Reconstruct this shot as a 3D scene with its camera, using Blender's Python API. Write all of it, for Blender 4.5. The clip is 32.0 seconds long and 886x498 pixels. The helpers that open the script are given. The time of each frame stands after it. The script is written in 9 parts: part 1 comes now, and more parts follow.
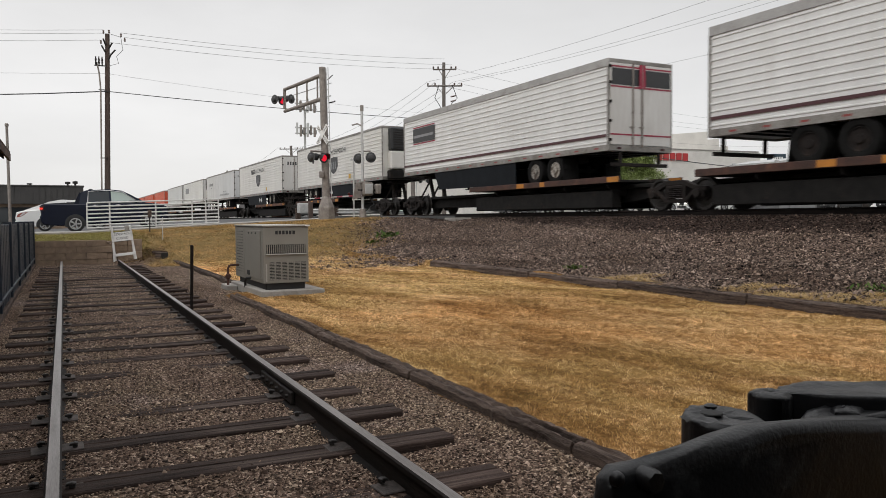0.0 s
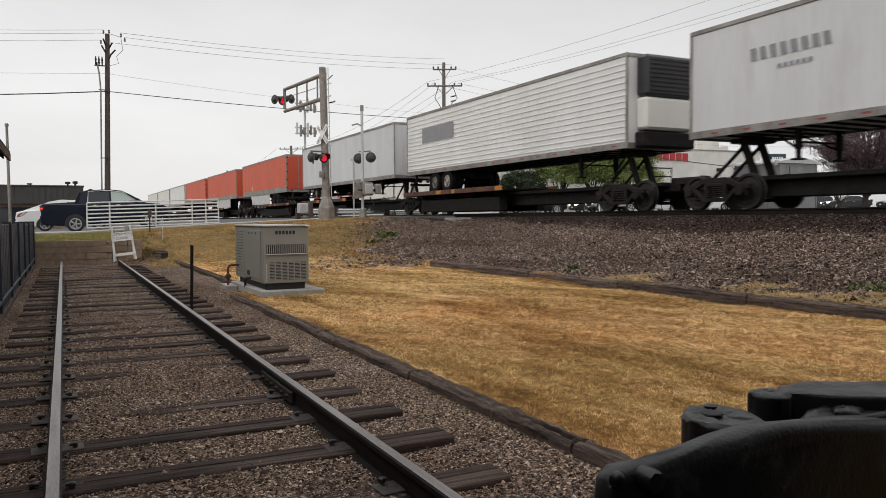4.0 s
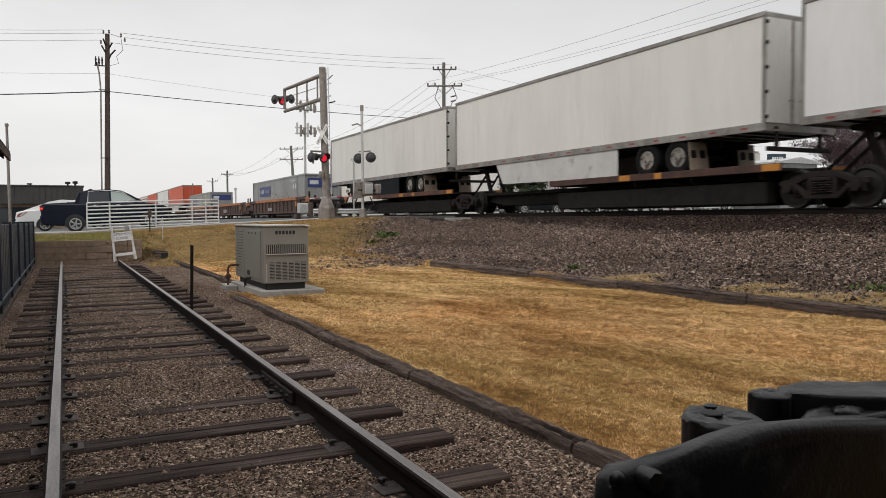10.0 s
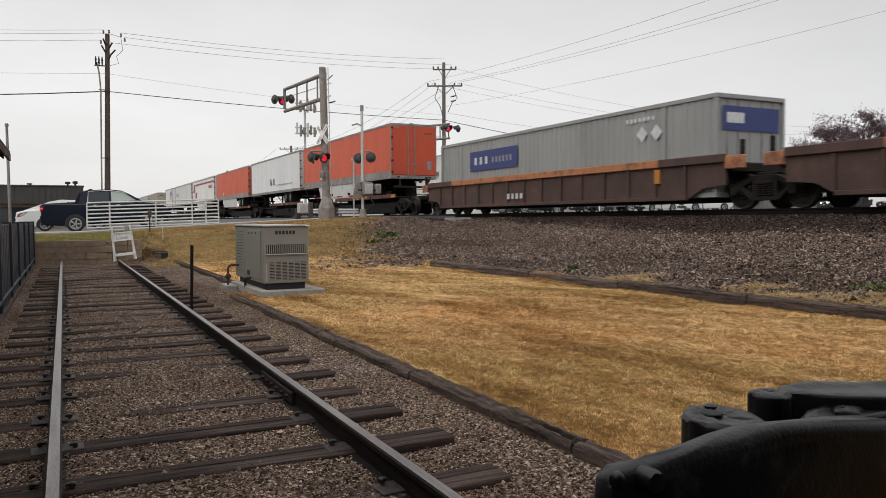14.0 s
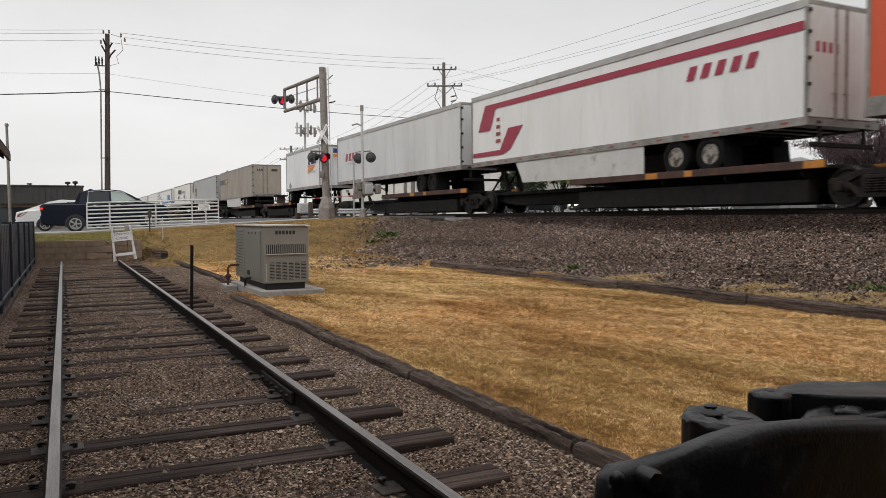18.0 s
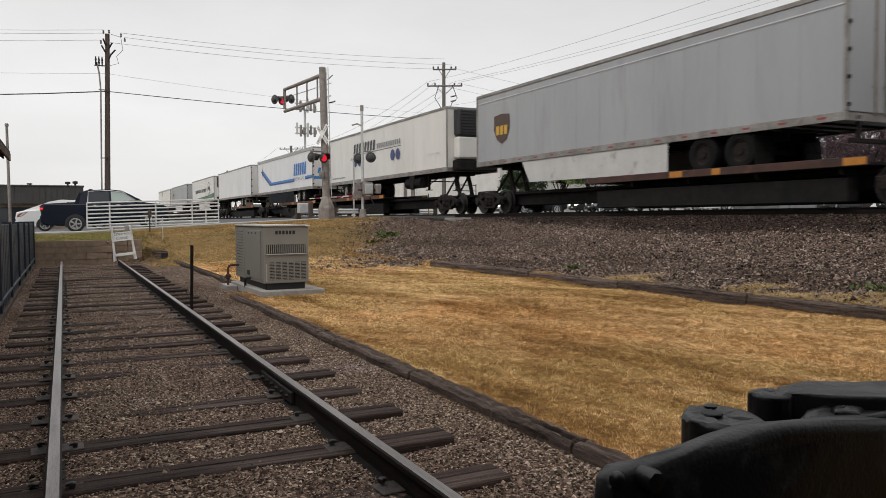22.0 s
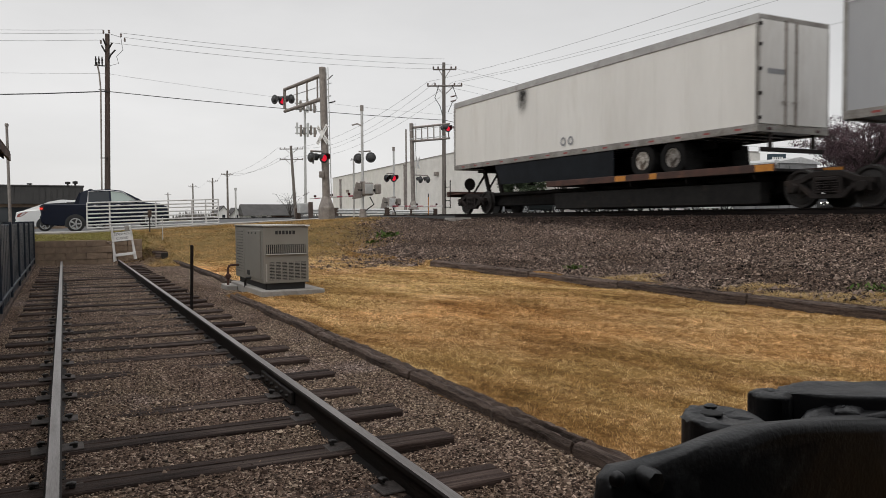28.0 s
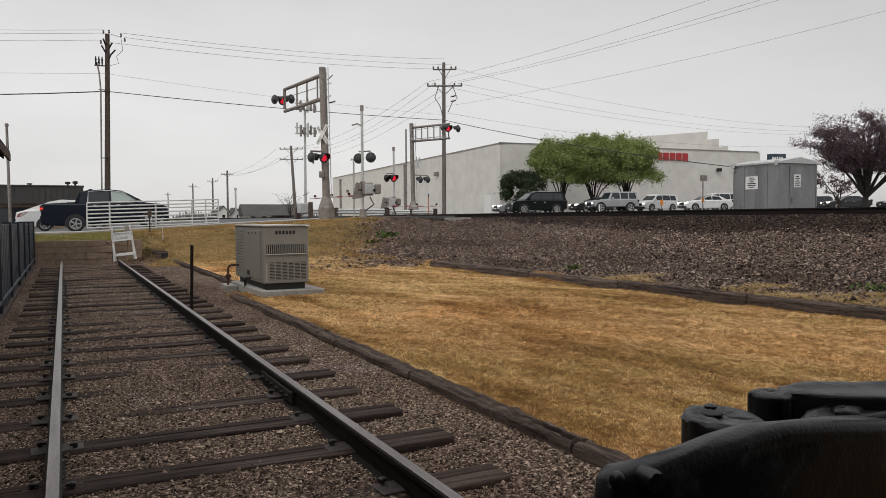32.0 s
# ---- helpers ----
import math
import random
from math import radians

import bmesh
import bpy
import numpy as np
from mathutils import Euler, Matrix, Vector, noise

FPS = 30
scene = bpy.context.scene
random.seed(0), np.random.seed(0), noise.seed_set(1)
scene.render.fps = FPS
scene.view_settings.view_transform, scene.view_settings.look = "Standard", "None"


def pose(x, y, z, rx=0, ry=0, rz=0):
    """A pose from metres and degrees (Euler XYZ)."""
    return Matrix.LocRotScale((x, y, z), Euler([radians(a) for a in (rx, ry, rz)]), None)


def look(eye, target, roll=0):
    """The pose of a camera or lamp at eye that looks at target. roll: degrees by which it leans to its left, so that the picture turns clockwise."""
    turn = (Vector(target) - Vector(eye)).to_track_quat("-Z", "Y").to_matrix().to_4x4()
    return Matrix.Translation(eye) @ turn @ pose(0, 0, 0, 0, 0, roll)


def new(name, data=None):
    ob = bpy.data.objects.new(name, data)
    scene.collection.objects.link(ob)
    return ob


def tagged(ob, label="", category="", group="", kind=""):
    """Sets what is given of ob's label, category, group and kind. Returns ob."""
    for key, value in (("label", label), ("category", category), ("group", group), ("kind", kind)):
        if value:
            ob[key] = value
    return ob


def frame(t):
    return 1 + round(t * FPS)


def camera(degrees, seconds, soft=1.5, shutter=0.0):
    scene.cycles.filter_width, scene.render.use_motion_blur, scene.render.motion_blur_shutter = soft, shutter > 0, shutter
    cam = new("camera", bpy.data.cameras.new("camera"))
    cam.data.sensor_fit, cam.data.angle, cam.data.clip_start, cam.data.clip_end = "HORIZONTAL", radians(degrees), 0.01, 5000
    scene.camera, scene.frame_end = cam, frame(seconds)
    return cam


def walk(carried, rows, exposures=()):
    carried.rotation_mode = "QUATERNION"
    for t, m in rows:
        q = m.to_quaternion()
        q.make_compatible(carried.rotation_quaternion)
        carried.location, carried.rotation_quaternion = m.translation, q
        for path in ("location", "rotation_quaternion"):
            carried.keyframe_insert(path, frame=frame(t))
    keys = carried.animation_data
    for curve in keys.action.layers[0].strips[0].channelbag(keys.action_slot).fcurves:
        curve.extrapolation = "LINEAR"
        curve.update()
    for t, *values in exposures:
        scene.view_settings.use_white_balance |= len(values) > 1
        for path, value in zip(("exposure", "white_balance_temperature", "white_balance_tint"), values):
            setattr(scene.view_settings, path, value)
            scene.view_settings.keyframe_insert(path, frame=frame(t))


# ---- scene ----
# ---------------------------------------------------------------- camera
cam = camera(60.96, 32.0, soft=0.6, shutter=0.16)
EYE = (0.0, 0.0, 1.333)
PITCH, YAW, ROLL = 2.331, 26.75, -0.358
_a, _p = radians(YAW), radians(PITCH)
_aim = (math.sin(_a) * math.cos(_p), math.cos(_a) * math.cos(_p), 1.333 - math.sin(_p))
walk(cam, [(0.0, look(EYE, _aim, ROLL)), (32.0, look(EYE, _aim, ROLL))], [(0.0, 0.0), (24.0, 0.0), (28.0, -0.12), (30.0, -0.16), (32.0, -0.16)])

# ---------------------------------------------------------------- light: overcast spring sky
world = bpy.data.worlds.new("overcast_sky")
scene.world = world
world.use_nodes = True
_nt = world.node_tree
_nt.nodes.clear()


def wnode(kind, **kw):
    n = _nt.nodes.new(kind)
    for k, v in kw.items():
        n.inputs[k].default_value = v
    return n


sky = _nt.nodes.new("ShaderNodeTexSky")
sky.sky_type = "NISHITA"
sky.sun_disc = False
sky.sun_elevation = radians(52)
sky.sun_rotation = radians(239)
hsv = wnode("ShaderNodeHueSaturation", Saturation=0.08, Value=0.05)
_nt.links.new(sky.outputs[0], hsv.inputs["Color"])
tco = _nt.nodes.new("ShaderNodeTexCoord")
sep = _nt.nodes.new("ShaderNodeSeparateXYZ")
_nt.links.new(tco.outputs["Generated"], sep.inputs[0])
ramp = _nt.nodes.new("ShaderNodeValToRGB")
ramp.color_ramp.interpolation = "EASE"
ramp.color_ramp.elements[0].position = 0.0
ramp.color_ramp.elements[0].color = (0.338, 0.330, 0.324, 1)
ramp.color_ramp.elements[1].position = 1.0
ramp.color_ramp.elements[1].color = (0.93, 0.935, 0.95, 1)
_e = ramp.color_ramp.elements.new(0.30)
_e.color = (0.350, 0.344, 0.340, 1)
_nt.links.new(sep.outputs["Z"], ramp.inputs[0])
cl = wnode("ShaderNodeTexNoise", Scale=3.2, Detail=5.0, Roughness=0.55)
mp = _nt.nodes.new("ShaderNodeMapping")
mp.inputs["Scale"].default_value = (1, 1, 3.0)
_nt.links.new(tco.outputs["Generated"], mp.inputs[0])
_nt.links.new(mp.outputs[0], cl.inputs["Vector"])
mr = wnode("ShaderNodeMapRange", **{"From Min": 0.3, "From Max": 0.7, "To Min": 0.91, "To Max": 1.09})
_nt.links.new(cl.outputs[0], mr.inputs[0])
mul = _nt.nodes.new("ShaderNodeVectorMath")
mul.operation = "SCALE"
_nt.links.new(ramp.outputs[0], mul.inputs[0])
_nt.links.new(mr.outputs[0], mul.inputs["Scale"])
grad = wnode("ShaderNodeMapRange", **{"From Min": 0.25, "From Max": 1.0, "To Min": 1.0, "To Max": 0.56})
_nt.links.new(sep.outputs["X"], grad.inputs[0])
mul2 = _nt.nodes.new("ShaderNodeVectorMath")
mul2.operation = "SCALE"
_nt.links.new(mul.outputs[0], mul2.inputs[0])
_nt.links.new(grad.outputs[0], mul2.inputs["Scale"])
addn = _nt.nodes.new("ShaderNodeVectorMath")
addn.operation = "ADD"
_nt.links.new(mul2.outputs[0], addn.inputs[0])
_nt.links.new(hsv.outputs[0], addn.inputs[1])
bg = wnode("ShaderNodeBackground", Strength=1.40)
_nt.links.new(addn.outputs[0], bg.inputs[0])
wout = _nt.nodes.new("ShaderNodeOutputWorld")
_nt.links.new(bg.outputs[0], wout.inputs[0])

sun_data = bpy.data.lights.new("sun", "SUN")
sun_data.energy, sun_data.angle, sun_data.color = 0.6, radians(25), (1.0, 0.97, 0.93)
sun = new("sun", sun_data)
sun.matrix_world = look((-62, -28, 76), (0, 10, 0))


# ---------------------------------------------------------------- materials
def tinted(nt, col, field):
    """Multiplies a colour by broad drifting tints: field is (scale, stretch, tints)."""
    if isinstance(field, list):
        for f in field:
            col = tinted(nt, col, f)
        return col
    scale, stretch, tints = field
    tc = nt.nodes.new("ShaderNodeTexCoord")
    mp_ = nt.nodes.new("ShaderNodeMapping")
    mp_.inputs["Scale"].default_value = stretch
    nt.links.new(tc.outputs["Object"], mp_.inputs[0])
    n = nt.nodes.new("ShaderNodeTexNoise")
    n.inputs["Scale"].default_value = scale
    n.inputs["Detail"].default_value = 6
    n.inputs["Roughness"].default_value = 0.62
    nt.links.new(mp_.outputs[0], n.inputs["Vector"])
    r = nt.nodes.new("ShaderNodeValToRGB")
    ramp_colours(r, tints, 0.36, 0.64)
    nt.links.new(n.outputs[0], r.inputs[0])
    vm = nt.nodes.new("ShaderNodeVectorMath")
    vm.operation = "MULTIPLY"
    nt.links.new(col, vm.inputs[0])
    nt.links.new(r.outputs[0], vm.inputs[1])
    return vm.outputs[0]


def ramp_colours(r, colours, lo=0.0, hi=1.0):
    el = r.color_ramp.elements
    el[0].position, el[1].position = lo, hi
    el[0].color, el[1].color = (*colours[0], 1), (*colours[-1], 1)
    for i, c in enumerate(colours[1:-1]):
        el.new(lo + (hi - lo) * (i + 1) / (len(colours) - 1)).color = (*c, 1)


def mat(name, c1, c2=None, rough=0.8, metal=0.0, scale=8.0, fine=60.0, bump=0.15, dist=0.01, stretch=(1, 1, 1),
        dirt=None, dirt_scale=1.5, dirt_at=0.58, dirt_soft=0.12, rand=0.0, emit=None, power=0.0, spec=0.5, coords="Object", fine_mix=0.4, field=None):
    """Two scales of noise between two colours, a dirt layer, bump, and a random shift from object to object."""
    m = bpy.data.materials.new(name)
    m.use_nodes = True
    nt = m.node_tree
    b = nt.nodes["Principled BSDF"]
    b.inputs["Roughness"].default_value = rough
    b.inputs["Metallic"].default_value = metal
    b.inputs["Specular IOR Level"].default_value = spec
    c2 = c2 or tuple(x * 0.75 for x in c1)
    tc = nt.nodes.new("ShaderNodeTexCoord")
    mapn = nt.nodes.new("ShaderNodeMapping")
    mapn.inputs["Scale"].default_value = stretch
    nt.links.new(tc.outputs[coords], mapn.inputs[0])
    n1 = nt.nodes.new("ShaderNodeTexNoise")
    n1.inputs["Scale"].default_value = scale
    n1.inputs["Detail"].default_value = 4
    n2 = nt.nodes.new("ShaderNodeTexNoise")
    n2.inputs["Scale"].default_value = fine
    n2.inputs["Detail"].default_value = 3
    for n in (n1, n2):
        nt.links.new(mapn.outputs[0], n.inputs["Vector"])
    mix = nt.nodes.new("ShaderNodeMix")
    mix.inputs[0].default_value = fine_mix
    nt.links.new(n1.outputs[0], mix.inputs[2])
    nt.links.new(n2.outputs[0], mix.inputs[3])
    r = nt.nodes.new("ShaderNodeValToRGB")
    r.color_ramp.elements[0].position, r.color_ramp.elements[1].position = 0.36, 0.64
    r.color_ramp.elements[0].color, r.color_ramp.elements[1].color = (*c2, 1), (*c1, 1)
    nt.links.new(mix.outputs[0], r.inputs[0])
    col = r.outputs[0]
    if dirt:
        n3 = nt.nodes.new("ShaderNodeTexNoise")
        n3.inputs["Scale"].default_value = dirt_scale
        n3.inputs["Detail"].default_value = 6
        n3.inputs["Roughness"].default_value = 0.65
        nt.links.new(mapn.outputs[0], n3.inputs["Vector"])
        r3 = nt.nodes.new("ShaderNodeMapRange")
        r3.inputs["From Min"].default_value, r3.inputs["From Max"].default_value = dirt_at, dirt_at + dirt_soft
        nt.links.new(n3.outputs[0], r3.inputs[0])
        mx = nt.nodes.new("ShaderNodeMix")
        mx.data_type = "RGBA"
        nt.links.new(r3.outputs[0], mx.inputs[0])
        nt.links.new(col, mx.inputs[6])
        mx.inputs[7].default_value = (*dirt, 1)
        col = mx.outputs[2]
    if field:
        col = tinted(nt, col, field)
    if rand:
        oi = nt.nodes.new("ShaderNodeObjectInfo")
        rr = nt.nodes.new("ShaderNodeMapRange")
        rr.inputs["To Min"].default_value, rr.inputs["To Max"].default_value = 1 - rand, 1 + rand
        nt.links.new(oi.outputs["Random"], rr.inputs[0])
        vm = nt.nodes.new("ShaderNodeVectorMath")
        vm.operation = "SCALE"
        nt.links.new(col, vm.inputs[0])
        nt.links.new(rr.outputs[0], vm.inputs["Scale"])
        col = vm.outputs[0]
    nt.links.new(col, b.inputs["Base Color"])
    if bump:
        bn = nt.nodes.new("ShaderNodeBump")
        bn.inputs["Strength"].default_value = bump
        bn.inputs["Distance"].default_value = dist
        nt.links.new(mix.outputs[0], bn.inputs["Height"])
        nt.links.new(bn.outputs[0], b.inputs["Normal"])
    if emit:
        b.inputs["Emission Color"].default_value = (*emit, 1)
        b.inputs["Emission Strength"].default_value = power
    return m


def island_mat(name, colours, rough=0.9, field=None):
    """One colour out of a ramp for each loose piece."""
    m = bpy.data.materials.new(name)
    m.use_nodes = True
    nt = m.node_tree
    b = nt.nodes["Principled BSDF"]
    b.inputs["Roughness"].default_value = rough
    b.inputs["Specular IOR Level"].default_value = 0.1
    g = nt.nodes.new("ShaderNodeNewGeometry")
    r = nt.nodes.new("ShaderNodeValToRGB")
    r.color_ramp.interpolation = "LINEAR"
    ramp_colours(r, colours)
    nt.links.new(g.outputs["Random Per Island"], r.inputs[0])
    col = tinted(nt, r.outputs[0], field) if field else r.outputs[0]
    nt.links.new(col, b.inputs["Base Color"])
    return m


def stone_bed(name, colours, scale, field, bump=0.03):
    """Packed stones: one colour for each cell, round tops, deep joints."""
    m = bpy.data.materials.new(name)
    m.use_nodes = True
    nt = m.node_tree
    b = nt.nodes["Principled BSDF"]
    b.inputs["Roughness"].default_value = 0.95
    b.inputs["Specular IOR Level"].default_value = 0.08
    tc = nt.nodes.new("ShaderNodeTexCoord")
    v = nt.nodes.new("ShaderNodeTexVoronoi")
    v.inputs["Scale"].default_value = scale
    nt.links.new(tc.outputs["Object"], v.inputs["Vector"])
    sp = nt.nodes.new("ShaderNodeSeparateColor")
    nt.links.new(v.outputs["Color"], sp.inputs[0])
    r = nt.nodes.new("ShaderNodeValToRGB")
    ramp_colours(r, colours)
    nt.links.new(sp.outputs[0], r.inputs[0])
    nt.links.new(tinted(nt, r.outputs[0], field), b.inputs["Base Color"])
    bn = nt.nodes.new("ShaderNodeBump")
    bn.invert = True
    bn.inputs["Strength"].default_value = 1.0
    bn.inputs["Distance"].default_value = bump
    nt.links.new(v.outputs["Distance"], bn.inputs["Height"])
    nt.links.new(bn.outputs[0], b.inputs["Normal"])
    return m


def glass_mat(name, tint=(0.02, 0.025, 0.03), rough=0.05):
    m = bpy.data.materials.new(name)
    m.use_nodes = True
    b = m.node_tree.nodes["Principled BSDF"]
    b.inputs["Base Color"].default_value = (*tint, 1)
    b.inputs["Roughness"].default_value = rough
    b.inputs["Specular IOR Level"].default_value = 0.5
    return m


F_LAWN = [(0.24, (1.0, 0.8, 1.0), [(1.12, 0.97, 0.84), (1.10, 1.05, 1.02), (1.0, 1.02, 0.92), (1.20, 1.17, 1.24)]), (1.3, (1.25, 0.22, 1.0), [(0.58, 0.51, 0.40), (0.80, 0.72, 0.61), (0.96, 0.92, 0.86), (1.07, 1.05, 1.02), (1.20, 1.19, 1.18)]), (7.0, (1.0, 0.55, 1.0), [(0.78, 0.74, 0.68), (0.94, 0.92, 0.90), (1.05, 1.05, 1.06), (1.15, 1.16, 1.20)]), (26.0, (1.0, 0.7, 1.0), [(0.74, 0.70, 0.63), (0.94, 0.92, 0.89), (1.08, 1.08, 1.08), (1.24, 1.26, 1.3)])]
F_YARD = (0.7, (1.0, 0.7, 1.0), [(0.72, 0.66, 0.58), (1.0, 0.95, 0.9), (1.05, 1.02, 0.9), (1.2, 1.2, 1.25)])
F_SLOPE = (0.5, (1.0, 0.35, 1.0), [(0.7, 0.66, 0.62), (1.0, 1.0, 1.0), (1.0, 0.97, 0.94), (1.3, 1.3, 1.32)])
M_BLACKPAINT = mat("thick_black_paint", (0.007, 0.007, 0.0082), (0.003, 0.003, 0.0036), 0.40, scale=26, fine=190, bump=0.45, dist=0.004, fine_mix=0.35, dirt=(0.034, 0.034, 0.036), dirt_scale=14, dirt_at=0.54, spec=0.4)
STONE_COLOURS = [(0.005672, 0.003776, 0.003155), (0.03761, 0.02513, 0.02007), (0.1238, 0.08615, 0.06858), (0.2279, 0.1681, 0.1357), (0.01528, 0.009967, 0.007933), (0.1457, 0.1038, 0.08305), (0.009015, 0.005884, 0.004683), (0.472, 0.3771, 0.3112), (0.06369, 0.04224, 0.03308)]
BALLAST_COLOURS = [(0.00397, 0.002773, 0.002267), (0.03379, 0.023, 0.01811), (0.1335, 0.09455, 0.07566), (0.0128, 0.008914, 0.007041), (0.1953, 0.1417, 0.1135), (0.007259, 0.004938, 0.003891), (0.07895, 0.05212, 0.04027), (0.3833, 0.2968, 0.2418), (0.02259, 0.01547, 0.01201)]
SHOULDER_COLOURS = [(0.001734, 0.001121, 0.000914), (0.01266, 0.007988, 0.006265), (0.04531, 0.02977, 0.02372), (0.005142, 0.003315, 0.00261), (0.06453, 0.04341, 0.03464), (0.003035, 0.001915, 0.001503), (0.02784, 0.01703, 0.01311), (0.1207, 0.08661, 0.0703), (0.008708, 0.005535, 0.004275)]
M_GRAVEL = stone_bed("gravel_bed", STONE_COLOURS, 75, F_YARD, 0.012)
M_BALLAST = stone_bed("main_ballast", BALLAST_COLOURS, 29, F_SLOPE, 0.035)
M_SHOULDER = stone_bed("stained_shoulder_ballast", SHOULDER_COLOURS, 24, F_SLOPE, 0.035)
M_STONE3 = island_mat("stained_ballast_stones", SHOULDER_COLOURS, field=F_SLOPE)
M_STONE = island_mat("gravel_stones", STONE_COLOURS, field=F_YARD)
M_STONE2 = island_mat("ballast_stones", BALLAST_COLOURS, field=F_SLOPE)
M_LAWN = mat("dry_lawn", (0.26, 0.16, 0.066), (0.12, 0.07, 0.027), 0.95, scale=6, fine=60, bump=1.0, dist=0.03, fine_mix=0.6, stretch=(1.0, 0.7, 1), field=F_LAWN, spec=0.05)
M_BLADE = island_mat("dry_grass_blades", [(0.36, 0.235, 0.106), (0.87, 0.635, 0.35), (0.98, 0.79, 0.51), (0.60, 0.415, 0.20), (0.94, 0.72, 0.42), (0.45, 0.30, 0.138)], field=F_LAWN)
M_BLOCK = mat("tan_wall_block", (0.27, 0.195, 0.138), (0.165, 0.118, 0.083), 0.95, scale=6, fine=50, bump=0.7, dist=0.02, rand=0.1)
M_TIMBER = mat("weathered_timber", (0.135, 0.10, 0.083), (0.016, 0.011, 0.009), 0.9, scale=7, fine=70, bump=1.0, dist=0.012, stretch=(4, 0.22, 4), rand=0.2, dirt=(0.05, 0.033, 0.026), dirt_at=0.55, dirt_scale=2, spec=0.12)
M_DARKTIMBER = mat("dark_weathered_timber", (0.165, 0.125, 0.105), (0.018, 0.012, 0.010), 0.9, scale=7, fine=70, bump=1.0, dist=0.012, stretch=(4, 0.22, 4), rand=0.25, dirt=(0.14, 0.11, 0.09), dirt_at=0.60, dirt_scale=2.5, spec=0.12)
M_TIE = mat("old_tie_wood", (0.062, 0.043, 0.036), (0.012, 0.008, 0.0068), 0.85, scale=6, fine=55, bump=1.0, dist=0.012, stretch=(0.2, 4, 4), rand=0.3, dirt=(0.12, 0.092, 0.078), dirt_at=0.58, spec=0.12)
M_PLATE = mat("dusty_iron_plate", (0.075, 0.06, 0.054), (0.022, 0.018, 0.016), 0.8, metal=0.2, scale=14, fine=80, bump=0.4)
M_BANK = mat("bank_grass", (0.27, 0.186, 0.08), (0.135, 0.098, 0.041), 0.95, scale=1.6, fine=40, bump=0.9, dist=0.03, dirt=(0.085, 0.07, 0.03), dirt_scale=0.7, dirt_at=0.57, spec=0.08)
M_STRAW = island_mat("pale_straw_blades", [(0.34, 0.22, 0.09), (0.52, 0.37, 0.17), (0.62, 0.47, 0.25)])
F_BANK = (0.9, (1, 1, 1), [(0.55, 0.52, 0.45), (0.95, 0.92, 0.85), (1.2, 1.1, 1.0), (1.5, 1.35, 1.25)])
M_BLADE2 = island_mat("bank_grass_blades", [(0.215, 0.142, 0.058), (0.40, 0.275, 0.122), (0.165, 0.12, 0.047), (0.52, 0.37, 0.19), (0.30, 0.198, 0.088), (0.14, 0.11, 0.041)], field=F_BANK)
M_VERGE = island_mat("verge_grass_blades", [(0.13, 0.125, 0.034), (0.22, 0.20, 0.065), (0.30, 0.25, 0.10), (0.17, 0.16, 0.045), (0.10, 0.095, 0.03)])
M_WEED = island_mat("green_weed_leaves", [(0.035, 0.07, 0.014), (0.06, 0.10, 0.022), (0.09, 0.125, 0.035)])
M_ASPHALT = mat("asphalt", (0.085, 0.085, 0.085), (0.055, 0.055, 0.055), 0.9, scale=1.5, fine=120, bump=0.3)
M_FAR = mat("far_ground", (0.14, 0.12, 0.07), (0.08, 0.08, 0.04), 0.95, scale=0.05, fine=1.0, bump=0)
M_RAIL = mat("rusty_rail_steel", (0.017, 0.012, 0.0105), (0.006, 0.0045, 0.004), 0.75, metal=0.1, spec=0.2, scale=6, fine=60, bump=0.3, stretch=(3, 0.3, 3))
M_RAILTOP = mat("worn_rail_head", (0.23, 0.21, 0.20), (0.085, 0.072, 0.066), 0.36, metal=0.7, scale=4, fine=50, bump=0.06, stretch=(6, 0.25, 6))
M_IRON = mat("dark_iron", (0.035, 0.03, 0.028), (0.015, 0.013, 0.012), 0.6, metal=0.4, scale=9, fine=60, bump=0.3)
M_GEN = mat("tan_grey_enclosure", (0.235, 0.22, 0.19), (0.215, 0.20, 0.172), 0.5, scale=3, fine=120, bump=0.04)
M_GENTOP = mat("pale_enclosure_top", (0.40, 0.385, 0.35), (0.34, 0.325, 0.295), 0.4, scale=3, fine=120, bump=0.03)
# Near-black that paints vent and cavity shade; a label plate shares it.
M_DARK = mat("shade_and_label_dark", (0.02, 0.019, 0.018), (0.012, 0.012, 0.012), 0.8, bump=0)
M_CONC = mat("concrete", (0.36, 0.34, 0.31), (0.25, 0.235, 0.215), 0.9, scale=3, fine=70, bump=0.35, dirt=(0.17, 0.15, 0.13), dirt_at=0.56)
M_FENCE = mat("navy_metal_fence", (0.013, 0.021, 0.034), (0.010, 0.016, 0.026), 0.5, scale=3, fine=60, bump=0.06)
M_GALV = mat("galvanised_steel", (0.55, 0.55, 0.54), (0.42, 0.42, 0.41), 0.5, metal=0.3, scale=7, fine=50, bump=0.08)
M_GALVD = mat("dull_galvanised_mast", (0.30, 0.268, 0.24), (0.18, 0.155, 0.138), 0.6, metal=0.3, scale=5, fine=50, bump=0.1)
M_GATE = mat("white_gate_paint", (0.60, 0.59, 0.575), (0.46, 0.45, 0.44), 0.45, scale=6, fine=60, bump=0.05)
M_WHITE = mat("white_paint", (0.78, 0.77, 0.75), (0.66, 0.65, 0.63), 0.5, scale=4, fine=60, bump=0.05)
M_BLACK = mat("flat_black", (0.015, 0.015, 0.016), (0.01, 0.01, 0.01), 0.6, bump=0.05)
